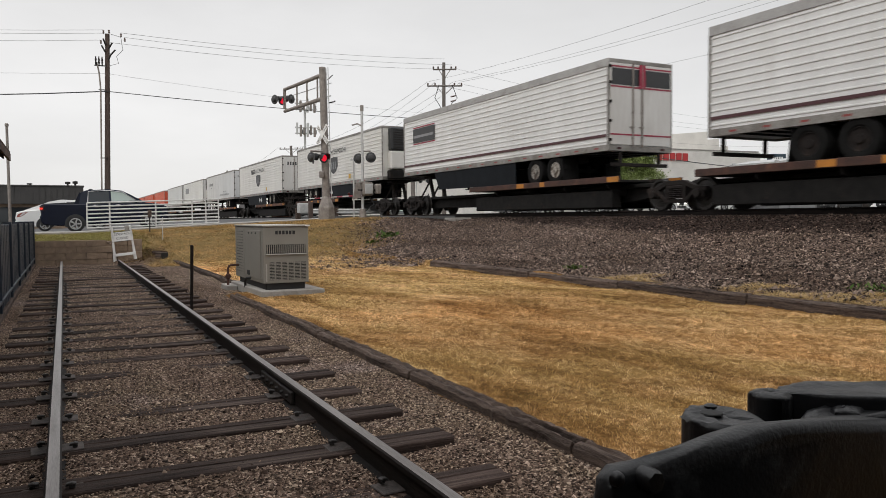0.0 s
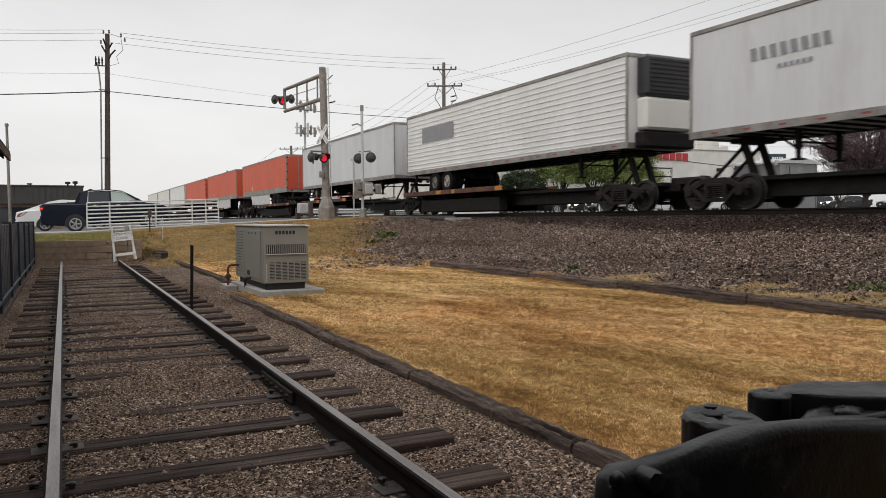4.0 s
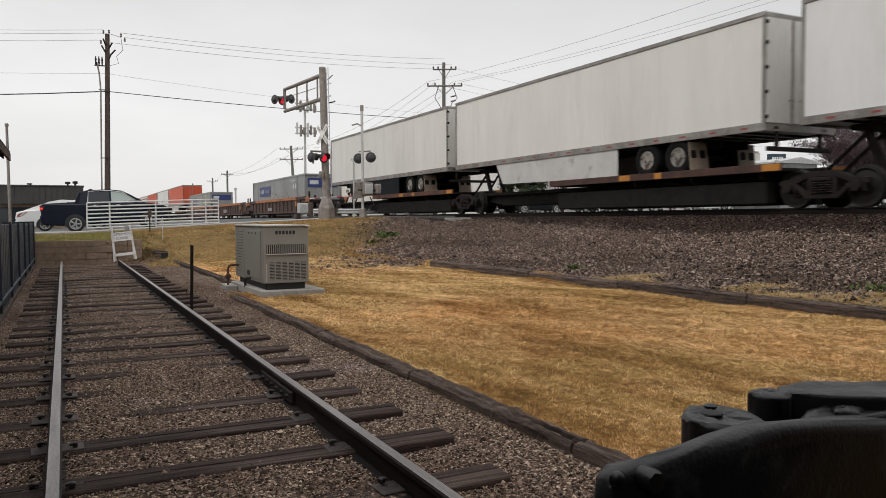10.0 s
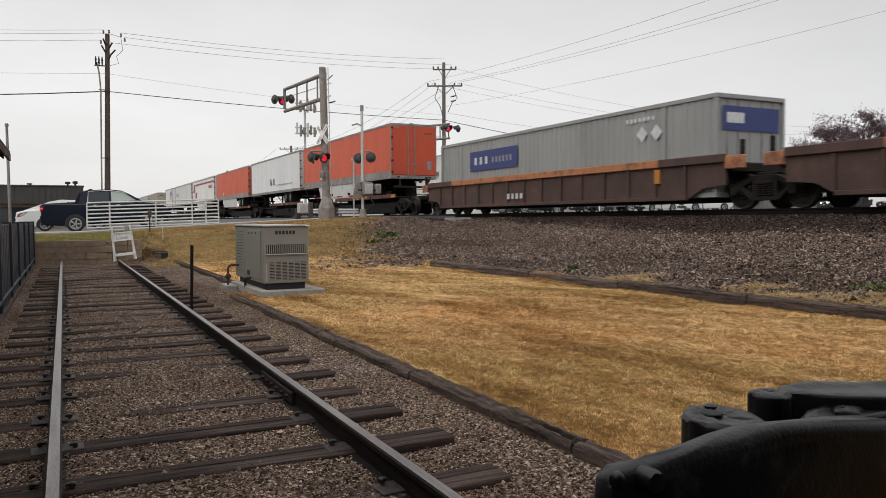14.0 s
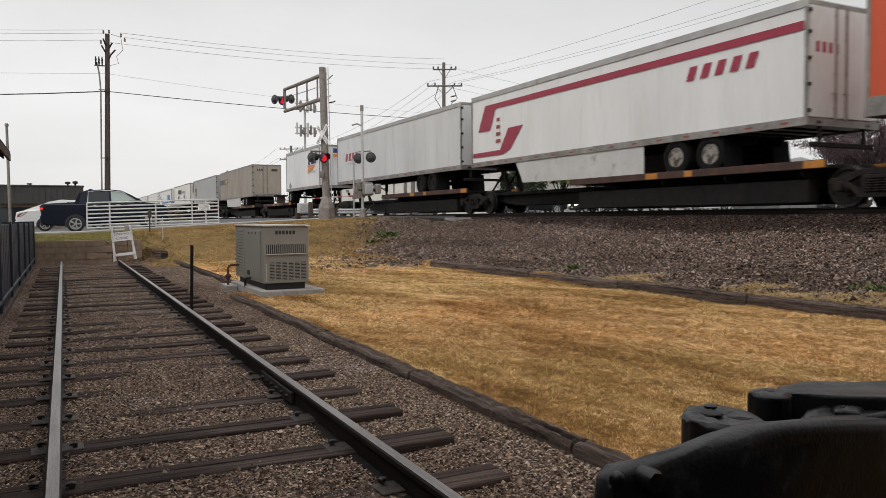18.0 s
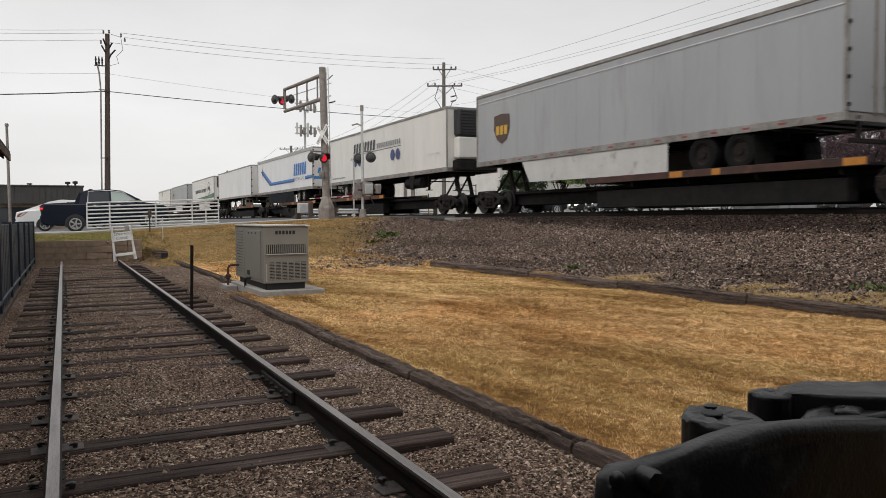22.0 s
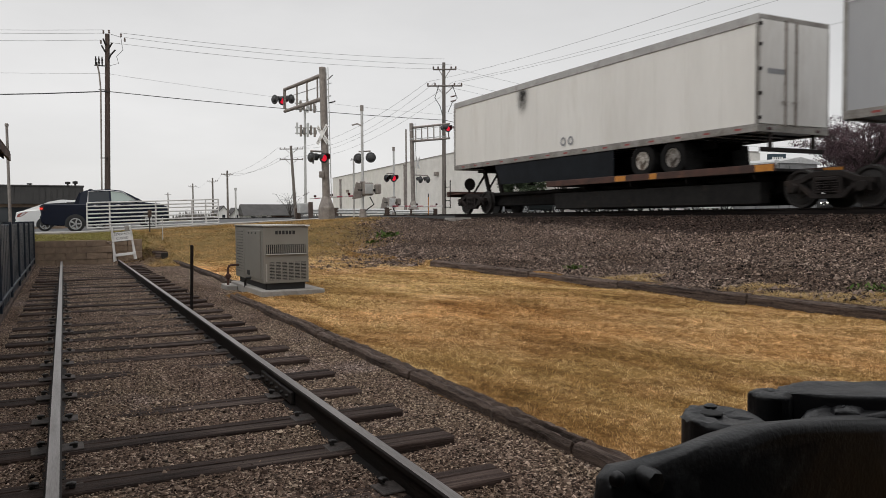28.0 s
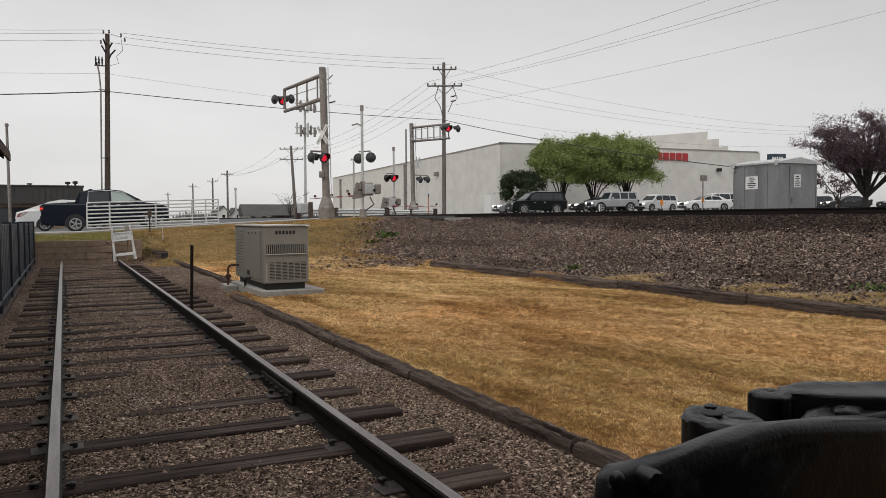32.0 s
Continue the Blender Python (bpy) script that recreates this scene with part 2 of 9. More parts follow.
M_POLE = mat("utility_pole_wood", (0.105, 0.075, 0.062), (0.055, 0.038, 0.032), 0.9, scale=3, fine=40, bump=0.6, stretch=(3, 3, 0.2))
M_POLEG = mat("grey_utility_pole_wood", (0.20, 0.175, 0.155), (0.11, 0.095, 0.085), 0.9, scale=3, fine=40, bump=0.6, stretch=(3, 3, 0.2))
M_CABLE = mat("cable_black", (0.05, 0.05, 0.05), (0.04, 0.04, 0.04), 0.7, bump=0)
M_WIRE = mat("grey_wire", (0.26, 0.26, 0.26), (0.20, 0.20, 0.20), 0.6, bump=0)
M_INSUL = mat("brown_insulator", (0.10, 0.06, 0.045), None, 0.3, bump=0)
M_REDLIT = mat("lit_red_lens", (0.45, 0.01, 0.02), (0.4, 0.01, 0.02), 0.3, bump=0, emit=(1.0, 0.012, 0.045), power=0.7)
M_SIGNAL = mat("weathered_black_signal", (0.055, 0.055, 0.056), (0.032, 0.032, 0.033), 0.6, scale=6, fine=50, bump=0.05)
M_PINKLENS = mat("pale_red_lens", (0.30, 0.10, 0.085), (0.24, 0.08, 0.07), 0.25, bump=0)
M_REDDIM = mat("unlit_red_lens", (0.05, 0.012, 0.012), (0.04, 0.01, 0.01), 0.25, bump=0)
M_REDP = mat("red_paint", (0.45, 0.03, 0.03), (0.36, 0.025, 0.025), 0.5, bump=0.03)
M_ORANGEP = mat("orange_marker", (0.75, 0.25, 0.02), None, 0.5, bump=0)
M_GLASS = glass_mat("dark_car_glass")
M_CHROME = mat("chrome", (0.6, 0.6, 0.6), (0.5, 0.5, 0.5), 0.18, metal=1.0, bump=0)
M_TYRE = mat("tyre_rubber", (0.022, 0.021, 0.021), (0.012, 0.012, 0.012), 0.85, scale=10, fine=60, bump=0.2)
M_ALLOY = mat("alloy_wheel", (0.45, 0.45, 0.45), (0.32, 0.32, 0.32), 0.35, metal=0.7, bump=0.03)
M_HEADLIT = mat("lit_headlamp", (0.9, 0.9, 0.85), None, 0.2, bump=0, emit=(1, 0.95, 0.85), power=2.2)
M_HEAD = mat("clear_headlamp", (0.6, 0.6, 0.6), (0.4, 0.4, 0.4), 0.1, bump=0)
M_TAILLIT = mat("lit_tail_lamp", (0.6, 0.02, 0.02), None, 0.3, bump=0, emit=(1, 0.05, 0.03), power=0.7)


# ---------------------------------------------------------------- mesh helpers
class Shape:
    """Gathers vertices and faces of one mesh."""

    def __init__(self):
        self.v, self.f, self.mi, self.cur, self.runs = [], [], [], 0, []

    def add(self, verts, faces):
        n = len(self.v)
        self.runs.append((n, len(verts), len(self.f), len(faces)))
        self.v += [tuple(p) for p in verts]
        self.f += [tuple(i + n for i in fc) for fc in faces]
        self.mi += [self.cur] * len(faces)
        return self

    def box(self, x0, x1, y0, y1, z0, z1, b=0.0):
        """A box; b chamfers all its edges."""
        if b <= 0:
            return self.add([(x, y, z) for x in (x0, x1) for y in (y0, y1) for z in (z0, z1)],
                            [(0, 1, 3, 2), (4, 6, 7, 5), (0, 4, 5, 1), (2, 3, 7, 6), (0, 2, 6, 4), (1, 5, 7, 3)])
        b = min(b, (x1 - x0) / 2.02, (y1 - y0) / 2.02, (z1 - z0) / 2.02)
        vs, k = [], {}
        X, Y, Z = (x0, x1), (y0, y1), (z0, z1)
        for i in (0, 1):
            for j in (0, 1):
                for l in (0, 1):
                    sx, sy, sz = (b if i == 0 else -b), (b if j == 0 else -b), (b if l == 0 else -b)
                    for a, p in enumerate(((X[i], Y[j] + sy, Z[l] + sz), (X[i] + sx, Y[j], Z[l] + sz), (X[i] + sx, Y[j] + sy, Z[l]))):
                        k[i, j, l, a] = len(vs)
                        vs.append(p)
        fs = []
        c4 = ((0, 0), (1, 0), (1, 1), (0, 1))
        for i in (0, 1):
            q = [k[i, a, c, 0] for a, c in c4]
            fs.append(q if i else q[::-1])
            q = [k[a, i, c, 1] for a, c in c4]
            fs.append(q[::-1] if i else q)
            q = [k[a, c, i, 2] for a, c in c4]
            fs.append(q if i else q[::-1])
        for i in (0, 1):
            for j in (0, 1):
                s = i ^ j
                for q in ([k[i, j, 0, 0], k[i, j, 1, 0], k[i, j, 1, 1], k[i, j, 0, 1]],):
                    fs.append(q if s else q[::-1])
                q = [k[i, 0, j, 0], k[i, 1, j, 0], k[i, 1, j, 2], k[i, 0, j, 2]]
                fs.append(q[::-1] if s else q)
                q = [k[0, i, j, 1], k[1, i, j, 1], k[1, i, j, 2], k[0, i, j, 2]]
                fs.append(q if s else q[::-1])
                for l in (0, 1):
                    q = [k[i, j, l, 0], k[i, j, l, 1], k[i, j, l, 2]]
                    fs.append(q if (i + j + l) % 2 else q[::-1])
        return self.add(vs, fs)

    def cyl(self, p0, p1, r0, r1=None, n=12, caps=True):
        r1 = r0 if r1 is None else r1
        p0, p1 = Vector(p0), Vector(p1)
        d = (p1 - p0).normalized()
        u = d.orthogonal().normalized()
        w = d.cross(u)
        vs = []
        for p, r in ((p0, r0), (p1, r1)):
            for i in range(n):
                a = 2 * math.pi * i / n
                vs.append(p + u * (r * math.cos(a)) + w * (r * math.sin(a)))
        fs = [(i, (i + 1) % n, n + (i + 1) % n, n + i) for i in range(n)]
        if caps:
            fs += [tuple(range(n))[::-1], tuple(range(n, 2 * n))]
        return self.add(vs, fs)

    def tube(self, pts, r, n=8):
        """A pipe along points."""
        pts = [Vector(p) for p in pts]
        vs, fs = [], []
        u = None
        for i, p in enumerate(pts):
            d = (pts[min(i + 1, len(pts) - 1)] - pts[max(i - 1, 0)]).normalized()
            if u is None:
                u = d.orthogonal().normalized()
            u = (u - d * u.dot(d)).normalized()
            w = d.cross(u)
            rr = r[i] if isinstance(r, (list, tuple)) else r
            vs += [p + u * (rr * math.cos(2 * math.pi * k / n)) + w * (rr * math.sin(2 * math.pi * k / n)) for k in range(n)]
        for i in range(len(pts) - 1):
            fs += [(i * n + k, i * n + (k + 1) % n, (i + 1) * n + (k + 1) % n, (i + 1) * n + k) for k in range(n)]
        fs += [tuple(range(n))[::-1], tuple(range((len(pts) - 1) * n, len(pts) * n))]
        return self.add(vs, fs)

    def prism(self, outline, a0, a1, axis="x", b=0.0):
        """An outline in the two other axes, pulled along one axis from a0 to a1; b chamfers its rims."""
        n = len(outline)

        def at(p, a):
            return (a, p[0], p[1]) if axis == "x" else (p[0], a, p[1]) if axis == "y" else (p[0], p[1], a)

        if b:
            cx, cy = sum(p[0] for p in outline) / n, sum(p[1] for p in outline) / n
            inn = []
            for i in range(n):
                p = Vector(outline[i])
                e0 = (p - Vector(outline[i - 1])).normalized()
                e1 = (Vector(outline[(i + 1) % n]) - p).normalized()
                m = (Vector((-e0.y, e0.x)) + Vector((-e1.y, e1.x)))
                m = m.normalized() if m.length > 1e-6 else Vector((0, 0))
                if (Vector((cx, cy)) - p).dot(m) < 0 and i == 0:
                    pass
                inn.append(m)
            area = sum(outline[i][0] * outline[(i + 1) % n][1] - outline[(i + 1) % n][0] * outline[i][1] for i in range(n))
            sgn = 1 if area > 0 else -1
            inner = [(outline[i][0] + sgn * b * inn[i].x, outline[i][1] + sgn * b * inn[i].y) for i in range(n)]
            s = 1 if a1 > a0 else -1
            rings = [(inner, a0), (outline, a0 + s * b), (outline, a1 - s * b), (inner, a1)]
        else:
            rings = [(outline, a0), (outline, a1)]
        vs = [at(p, a) for o, a in rings for p in o]
        fs = [(k * n + i, k * n + (i + 1) % n, (k + 1) * n + (i + 1) % n, (k + 1) * n + i) for k in range(len(rings) - 1) for i in range(n)]
        fs += [tuple(range(n))[::-1], tuple(range((len(rings) - 1) * n, len(rings) * n))]
        return self.add(vs, fs)

    def lathe(self, profile, centre, axis="x", n=20, ring=False):
        """Turns (along, radius) pairs about an axis through centre."""
        cx, cy, cz = centre
        vs, fs = [], []
        for a, r in profile:
            for i in range(n):
                t = 2 * math.pi * i / n
                c, s = r * math.cos(t), r * math.sin(t)
                vs.append((cx + a, cy + c, cz + s) if axis == "x" else (cx + c, cy + a, cz + s) if axis == "y" else (cx + c, cy + s, cz + a))
        m = len(profile)
        fs = [(k * n + i, k * n + (i + 1) % n, (k + 1) * n + (i + 1) % n, (k + 1) * n + i) for k in range(m - 1) for i in range(n)]
        if ring:
            fs += [((m - 1) * n + i, (m - 1) * n + (i + 1) % n, (i + 1) % n, i) for i in range(n)]
        else:
            fs += [tuple(range(n))[::-1], tuple(range((m - 1) * n, m * n))]
        return self.add(vs, fs)

    def pieces(self):
        """One shape for each of the pieces that were added."""
        out = []
        for v0, nv, f0, nf in self.runs:
            q = Shape()
            q.add(self.v[v0:v0 + nv], [tuple(i - v0 for i in fc) for fc in self.f[f0:f0 + nf]])
            out.append(q)
        return out

    def mesh(self, name, *mats):
        me = bpy.data.meshes.new(name)
        me.from_pydata(self.v, [], self.f)
        for m in mats:
            me.materials.append(m)
        if len(mats) > 1:
            me.polygons.foreach_set("material_index", self.mi)
        bm = bmesh.new()
        bm.from_mesh(me)
        bmesh.ops.recalc_face_normals(bm, faces=bm.faces)
        bm.to_mesh(me)
        bm.free()
        return me


def smooth(ob, angle=40):
    me = ob.data
    me.polygons.foreach_set("use_smooth", [True] * len(me.polygons))
    me.set_sharp_from_angle(angle=radians(angle))
    return ob


def thing(name, label, category, group="", at=None, kind=""):
    e = new(name)
    e.empty_display_size = 0.3
    if at is not None:
        e.matrix_basis = at
    return tagged(e, label, category, group, kind)


def part(name, shape, material, parent, label="", at=None, round_=0):
    me = shape if isinstance(shape, bpy.types.Mesh) else shape.mesh(name, material)
    ob = new(name, me)
    if parent is not None:
        ob.parent = parent
    if at is not None:
        ob.matrix_basis = at
    if round_:
        smooth(ob, round_)
    if label:
        tagged(ob, label)
    return ob


def solo(name, shape, material, label, category, group="", kind="", round_=0, at=None):
    return tagged(part(name, shape, material, None, "", at, round_), label, category, group, kind)


def bulk(name, verts, faces, material, label, category, kind="stuff"):
    me = bpy.data.meshes.new(name)
    verts, faces = np.asarray(verts, np.float32), np.asarray(faces, np.int32)
    k = faces.shape[1]
    me.vertices.add(len(verts))
    me.vertices.foreach_set("co", verts.ravel())
    me.loops.add(faces.size)
    me.loops.foreach_set("vertex_index", faces.ravel())
    me.polygons.add(len(faces))
    me.polygons.foreach_set("loop_start", np.arange(0, faces.size, k, dtype=np.int32))
    me.update(calc_edges=True)
    me.materials.append(material)
    return tagged(new(name, me), label, category, "", kind)


R = random.Random(7)
NPR = np.random.RandomState(5)


def lerp_table(x, tab):
    return np.interp(x, [a for a, _ in tab], [b for _, b in tab])


def letters(text, size, name="lettering"):
    """Built-in font as a flat mesh, centred, facing minus y."""
    cu = bpy.data.curves.new(name, "FONT")
    cu.body, cu.size, cu.align_x, cu.align_y = text, size, "CENTER", "CENTER"
    tmp = new(name, cu)
    me = bpy.data.meshes.new_from_object(tmp.evaluated_get(bpy.context.evaluated_depsgraph_get()))
    bpy.data.objects.remove(tmp)
    return me

# ---------------------------------------------------------------- ground
MAIN_X = 16.657      # centre line of the main track
MAIN_Z = 1.53        # its rail top
EMB = ((7.9, 0.17), (8.05, 0.30), (9.5, 0.42), (11.0, 0.62), (12.6, 0.90), (13.6, 1.08), (14.6, 1.27), (15.3, 1.34), (18.0, 1.34), (18.8, 1.27), (20.2, 1.22), (27, 1.3), (33, 1.62), (40, 1.74), (55, 1.92), (80, 2.1), (3000, 2.1))
ROAD = ((-3000, 0.70), (0, 0.72), (7, 1.07), (13, 1.36), (15.4, 1.44), (18.0, 1.44), (24, 1.3), (33, 1.62), (3000, 1.7))


def ground_z(x, y, rough=True):
    x, y = np.asarray(x, float), np.asarray(y, float)
    road = lerp_table(x, ROAD)
    emb = lerp_table(x, EMB)
    lawn = 0.06 + 0.11 * np.clip((x - 2.6) / 5.3, 0, 1)
    base = np.where((x > 2.54 + 0.61 * (y > 13.4)) & (x < 8.0), lawn, np.where((x > -0.02) & (x < 1.39), 0.022, np.where(x > 1.39, -0.012 + 0.026 * np.clip(x - 1.6, 0, 1), 0.014)))
    s0 = 22.5 + np.clip(2.9 - x, 0, 2) * 1.5
    t = np.clip((y - s0) / np.where(x < 2.9, 7.0, 8.5), 0, 1)
    t = t * t * (3 - 2 * t)
    bank = base + (road - base) * t
    walled = np.where(y < 25.12, base, 0.70 + (road - 0.70) * np.clip((y - 25.12) / 12.0, 0, 1))
    z = np.where(x < 1.45, walled, bank)
    z = np.where(x >= 7.9, np.maximum(z, emb), z)
    z = np.where(x >= 15.0, np.where(np.abs(y - 44) < 4.2, np.maximum(emb, road), emb), z)
    far = np.clip((np.hypot(x, y) - 70) / 60, 0, 1)
    z = np.where(x > 19, z, z * (1 - far) + 1.15 * far)
    z = np.where((y < -3), np.minimum(z, np.where(x > 7.9, z, 0.0)), z)
    if rough:
        n = 0.012 * np.sin(x * 3.1 + 1.3 * np.sin(y * 1.7)) + 0.012 * np.sin(y * 2.3 + 1.1 * np.sin(x * 2.9 + 2)) + 0.006 * np.sin(7 * x + 5 * y)
        flat = (np.abs(y - 44) < 4.5) | (np.abs(x - MAIN_X) < 1.6)
        bed = np.where((x > -0.8) & (x < 2.5) & (y < 25), 0.45, 1.0)
        z = z + np.where(flat, 0, n * bed)
    return z


def build_ground():
    gx = np.concatenate([[-2500, -600, -150, -60, -25, -12, -6, -3.5], np.arange(-2, 7.85, 0.16), [7.9, 8.05], np.arange(8.2, 19, 0.16), [19.5, 20.2, 22, 24, 27, 31, 36, 45, 60, 90, 150, 300, 800, 2500]])
    gy = np.concatenate([[-2500, -600, -150, -40, -12, -5], np.arange(-3, 24.9, 0.18), [25.0, 25.12, 25.3], np.arange(25.5, 40, 0.2), np.arange(40.5, 52, 0.5), [54, 58, 64, 72, 85, 100, 130, 180, 300, 600, 1200, 2500]])
    X, Y = np.meshgrid(gx, gy, indexing="ij")
    Z = ground_z(X, Y)
    nx, ny = len(gx), len(gy)
    idx = np.arange(nx * ny).reshape(nx, ny)
    q = np.stack([idx[:-1, :-1], idx[1:, :-1], idx[1:, 1:], idx[:-1, 1:]], -1).reshape(-1, 4)
    ob = bulk("ground", np.stack([X, Y, Z], -1).reshape(-1, 3), q, M_GRAVEL, "gravel, dry lawn and stone embankment of a railway yard", "ground", "structure")
    me = ob.data
    for m in (M_LAWN, M_BANK, M_BALLAST, M_ASPHALT, M_FAR, M_SHOULDER):
        me.materials.append(m)
    cx = ((X[:-1, :-1] + X[1:, 1:]) / 2).ravel()
    cy = ((Y[:-1, :-1] + Y[1:, 1:]) / 2).ravel()
    wob = 0.35 * np.sin(cy * 1.9) + 0.25 * np.sin(cy * 4.7 + 1)
    mi = np.zeros(len(cx), int)
    mi[(cx > 2.54 + 0.61 * (cy > 13.4)) & (cx < 8.0)] = 1
    mi[(cy > 22.8 + 0.5 * np.sin(cx * 2)) & (cx > 2.6)] = 2
    mi[(cx < 2.7) & (cy > 25.2)] = 2
    mi[(cx > 8.0) & (cx > 8.0 + np.clip(cy - 18.5, 0, 99) * 0.36 + wob * (cy > 19))] = 3
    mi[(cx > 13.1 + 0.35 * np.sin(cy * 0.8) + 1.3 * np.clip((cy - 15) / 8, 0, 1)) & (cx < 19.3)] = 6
    mi[(cx > 19.3) | ((cy > 39.7) & (cy < 90) & (cx < 15.2))] = 4
    mi[(cx < -3) & (cy < 36)] = 2
    mi[(np.hypot(cx, cy) > 110)] = 5
    me.polygons.foreach_set("material_index", mi)
    me.polygons.foreach_set("use_smooth", np.ones(len(mi), bool))


build_ground()

STONE_V = np.array([(math.cos(k * 1.2566), math.sin(k * 1.2566), 0.0) for k in range(5)] + [(0.05, 0.0, 0.95)])
STONE_F = np.array([(k, (k + 1) % 5, 5) for k in range(5)])


def stones(name, n, place, size, material, label):
    """Loose stones on the ground: place(n) gives x, y."""
    x, y = place(n)
    n = len(x)
    z = ground_z(x, y)
    s = size * np.exp(NPR.normal(0, 0.32, n))
    ang = NPR.uniform(0, 6.283, n)
    sc = NPR.uniform(0.65, 1.25, (n, 3)) * s[:, None]
    v = (STONE_V[None] + NPR.uniform(-0.2, 0.2, (n, 6, 3))) * sc[:, None, :]
    tl = NPR.uniform(-0.5, 0.5, n)
    v = np.stack([v[..., 0], v[..., 1] * np.cos(tl)[:, None] - v[..., 2] * np.sin(tl)[:, None], v[..., 1] * np.sin(tl)[:, None] + v[..., 2] * np.cos(tl)[:, None]], -1)
    c, sn = np.cos(ang)[:, None], np.sin(ang)[:, None]
    v = np.stack([v[..., 0] * c - v[..., 1] * sn + x[:, None], v[..., 0] * sn + v[..., 1] * c + y[:, None], v[..., 2] + (z + NPR.uniform(-0.35, 0.75, n) * s)[:, None]], -1)
    f = STONE_F[None] + (np.arange(n) * 6)[:, None, None]
    return bulk(name, v.reshape(-1, 3), f.reshape(-1, 3), material, label, "gravel")


def near_gravel(n):
    u = NPR.uniform(0, 1, n)
    y = 1.9 + 23 * u ** 2.4
    x = NPR.uniform(-0.78, 2.5, n)
    return x, y


def slope_ballast(n):
    u = NPR.uniform(0, 1, n)
    y = 1.5 + 42 * u ** 1.15
    x = NPR.uniform(8.15, 15.5, n)
    keep = x > 8.0 + np.clip(y - 18.5, 0, 99) * 0.36 + NPR.normal(0, 0.7, n) * (y > 17)
    x, y = x[keep], y[keep]
    k = (np.abs(y - 44) > 4.3) & (x < 13.1 + 0.35 * np.sin(y * 0.8) + 1.3 * np.clip((y - 15) / 8, 0, 1) + NPR.normal(0, 0.25, len(x)))
    return x[k], y[k]


def shoulder_ballast(n):
    y = 2.5 + 37 * NPR.uniform(0, 1, n) ** 1.5
    x = NPR.uniform(13.1, 15.5, n)
    k = x > 13.0 + 1.3 * np.clip((y - 15) / 8, 0, 1)
    return x[k], y[k]


stones("yard_gravel", 175000, near_gravel, 0.0064, M_STONE, "brown and grey pea gravel between the ties")
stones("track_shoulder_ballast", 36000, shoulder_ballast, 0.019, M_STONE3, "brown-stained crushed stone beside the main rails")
def spilled_ballast(n):
    y = NPR.uniform(16.8, 30.0, n)
    x = 8.0 + np.clip(y - 18.5, 0, 99) * 0.36 + 0.5 - NPR.exponential(0.75, n)
    k = (x > 5.2) & ((x > 8.1) | (y > 16.6))
    return x[k], y[k]


stones("spilled_ballast", 15000, spilled_ballast, 0.024, M_STONE2, "loose grey stones spilling over the bank")
stones("main_line_ballast", 190000, slope_ballast, 0.0168, M_STONE2, "dark grey crushed stone on the embankment")


def blades(name, n, place, h, w, material, label, tuft=1, lean_by=1.9):
    """Grass blades, in tufts of some blades each."""
    x, y = place(n // tuft)
    if tuft > 1:
        x, y = np.repeat(x, tuft), np.repeat(y, tuft)
        x, y = x + NPR.normal(0, 0.011, len(x)), y + NPR.normal(0, 0.011, len(y))
    n = len(x)
    z = ground_z(x, y)
    ang = NPR.uniform(0, 6.283, n)
    lean = NPR.normal(0, lean_by, (n, 2)) * h
    hh = h * NPR.uniform(0.35, 1.1, n)
    ww = w * NPR.uniform(0.6, 1.3, n)
    dx, dy = np.cos(ang) * ww, np.sin(ang) * ww
    v = np.stack([np.stack([x - dx, y - dy, z - 0.01], -1), np.stack([x + dx, y + dy, z - 0.01], -1), np.stack([x + lean[:, 0], y + lean[:, 1], z + hh], -1)], 1)
    f = np.arange(3 * n).reshape(n, 3)
    return bulk(name, v.reshape(-1, 3), f, material, label, "grass")


def lawn_place(n):
    u = NPR.uniform(0, 1, n)
    y = 1.5 + 21.7 * u ** 1.35
    x = NPR.uniform(2.6, 7.98, n)
    d = 0.5 + 0.5 * np.sin(x * 2.2 + 0.6 * np.sin(y)) * np.sin(y * 0.9 + 1.2 * np.sin(x * 1.1))
    k = (NPR.uniform(0, 1, n) < 0.62 + 0.5 * d) & ((x > 3.15) | (y < 13.4)) & ((x > 3.95) | (y < 12.2) | (y > 14.8))
    return x[k], y[k]


def lawn_far(n):
    x, y = NPR.uniform(2.75, 8.6, n), NPR.uniform(8, 25.5, n)
    k = (NPR.uniform(0, 1, n) < 0.65 + 0.35 * np.sin(x * 1.3 + y * 0.8) * np.sin(y * 1.9)) & ((x < 7.95) | (y > 16.5)) & ((x > 3.15) | (y < 13.4))
    return x[k], y[k]


def bank_place(n):
    x, y = NPR.uniform(2.2, 14, n), NPR.uniform(22.5, 36.1, n)
    k = x < 8.0 + np.clip(y - 18.5, 0, 99) * 0.36 + NPR.normal(0, 0.5, n)
    return x[k], y[k]


def bank_place2(n):
    return NPR.uniform(-2.5, 2.6, n), NPR.uniform(25.4, 36.2, n)


def weed_strip(n):
    x, y = NPR.uniform(8.12, 9.5, n), NPR.uniform(2.5, 12, n)
    w = np.where(y < 7.6, 0.45 + 0.95 * np.abs(np.sin(y * 0.9 + 0.4)) + 0.2 * np.sin(5 * y), 0.95 * np.exp(-((y - 9.6) / 0.42) ** 2))
    k = (x - 8.12 < w * (0.7 + 0.3 * np.sin(7 * x + 3 * y))) & (NPR.uniform(0, 1, n) < 0.9)
    return x[k], y[k]


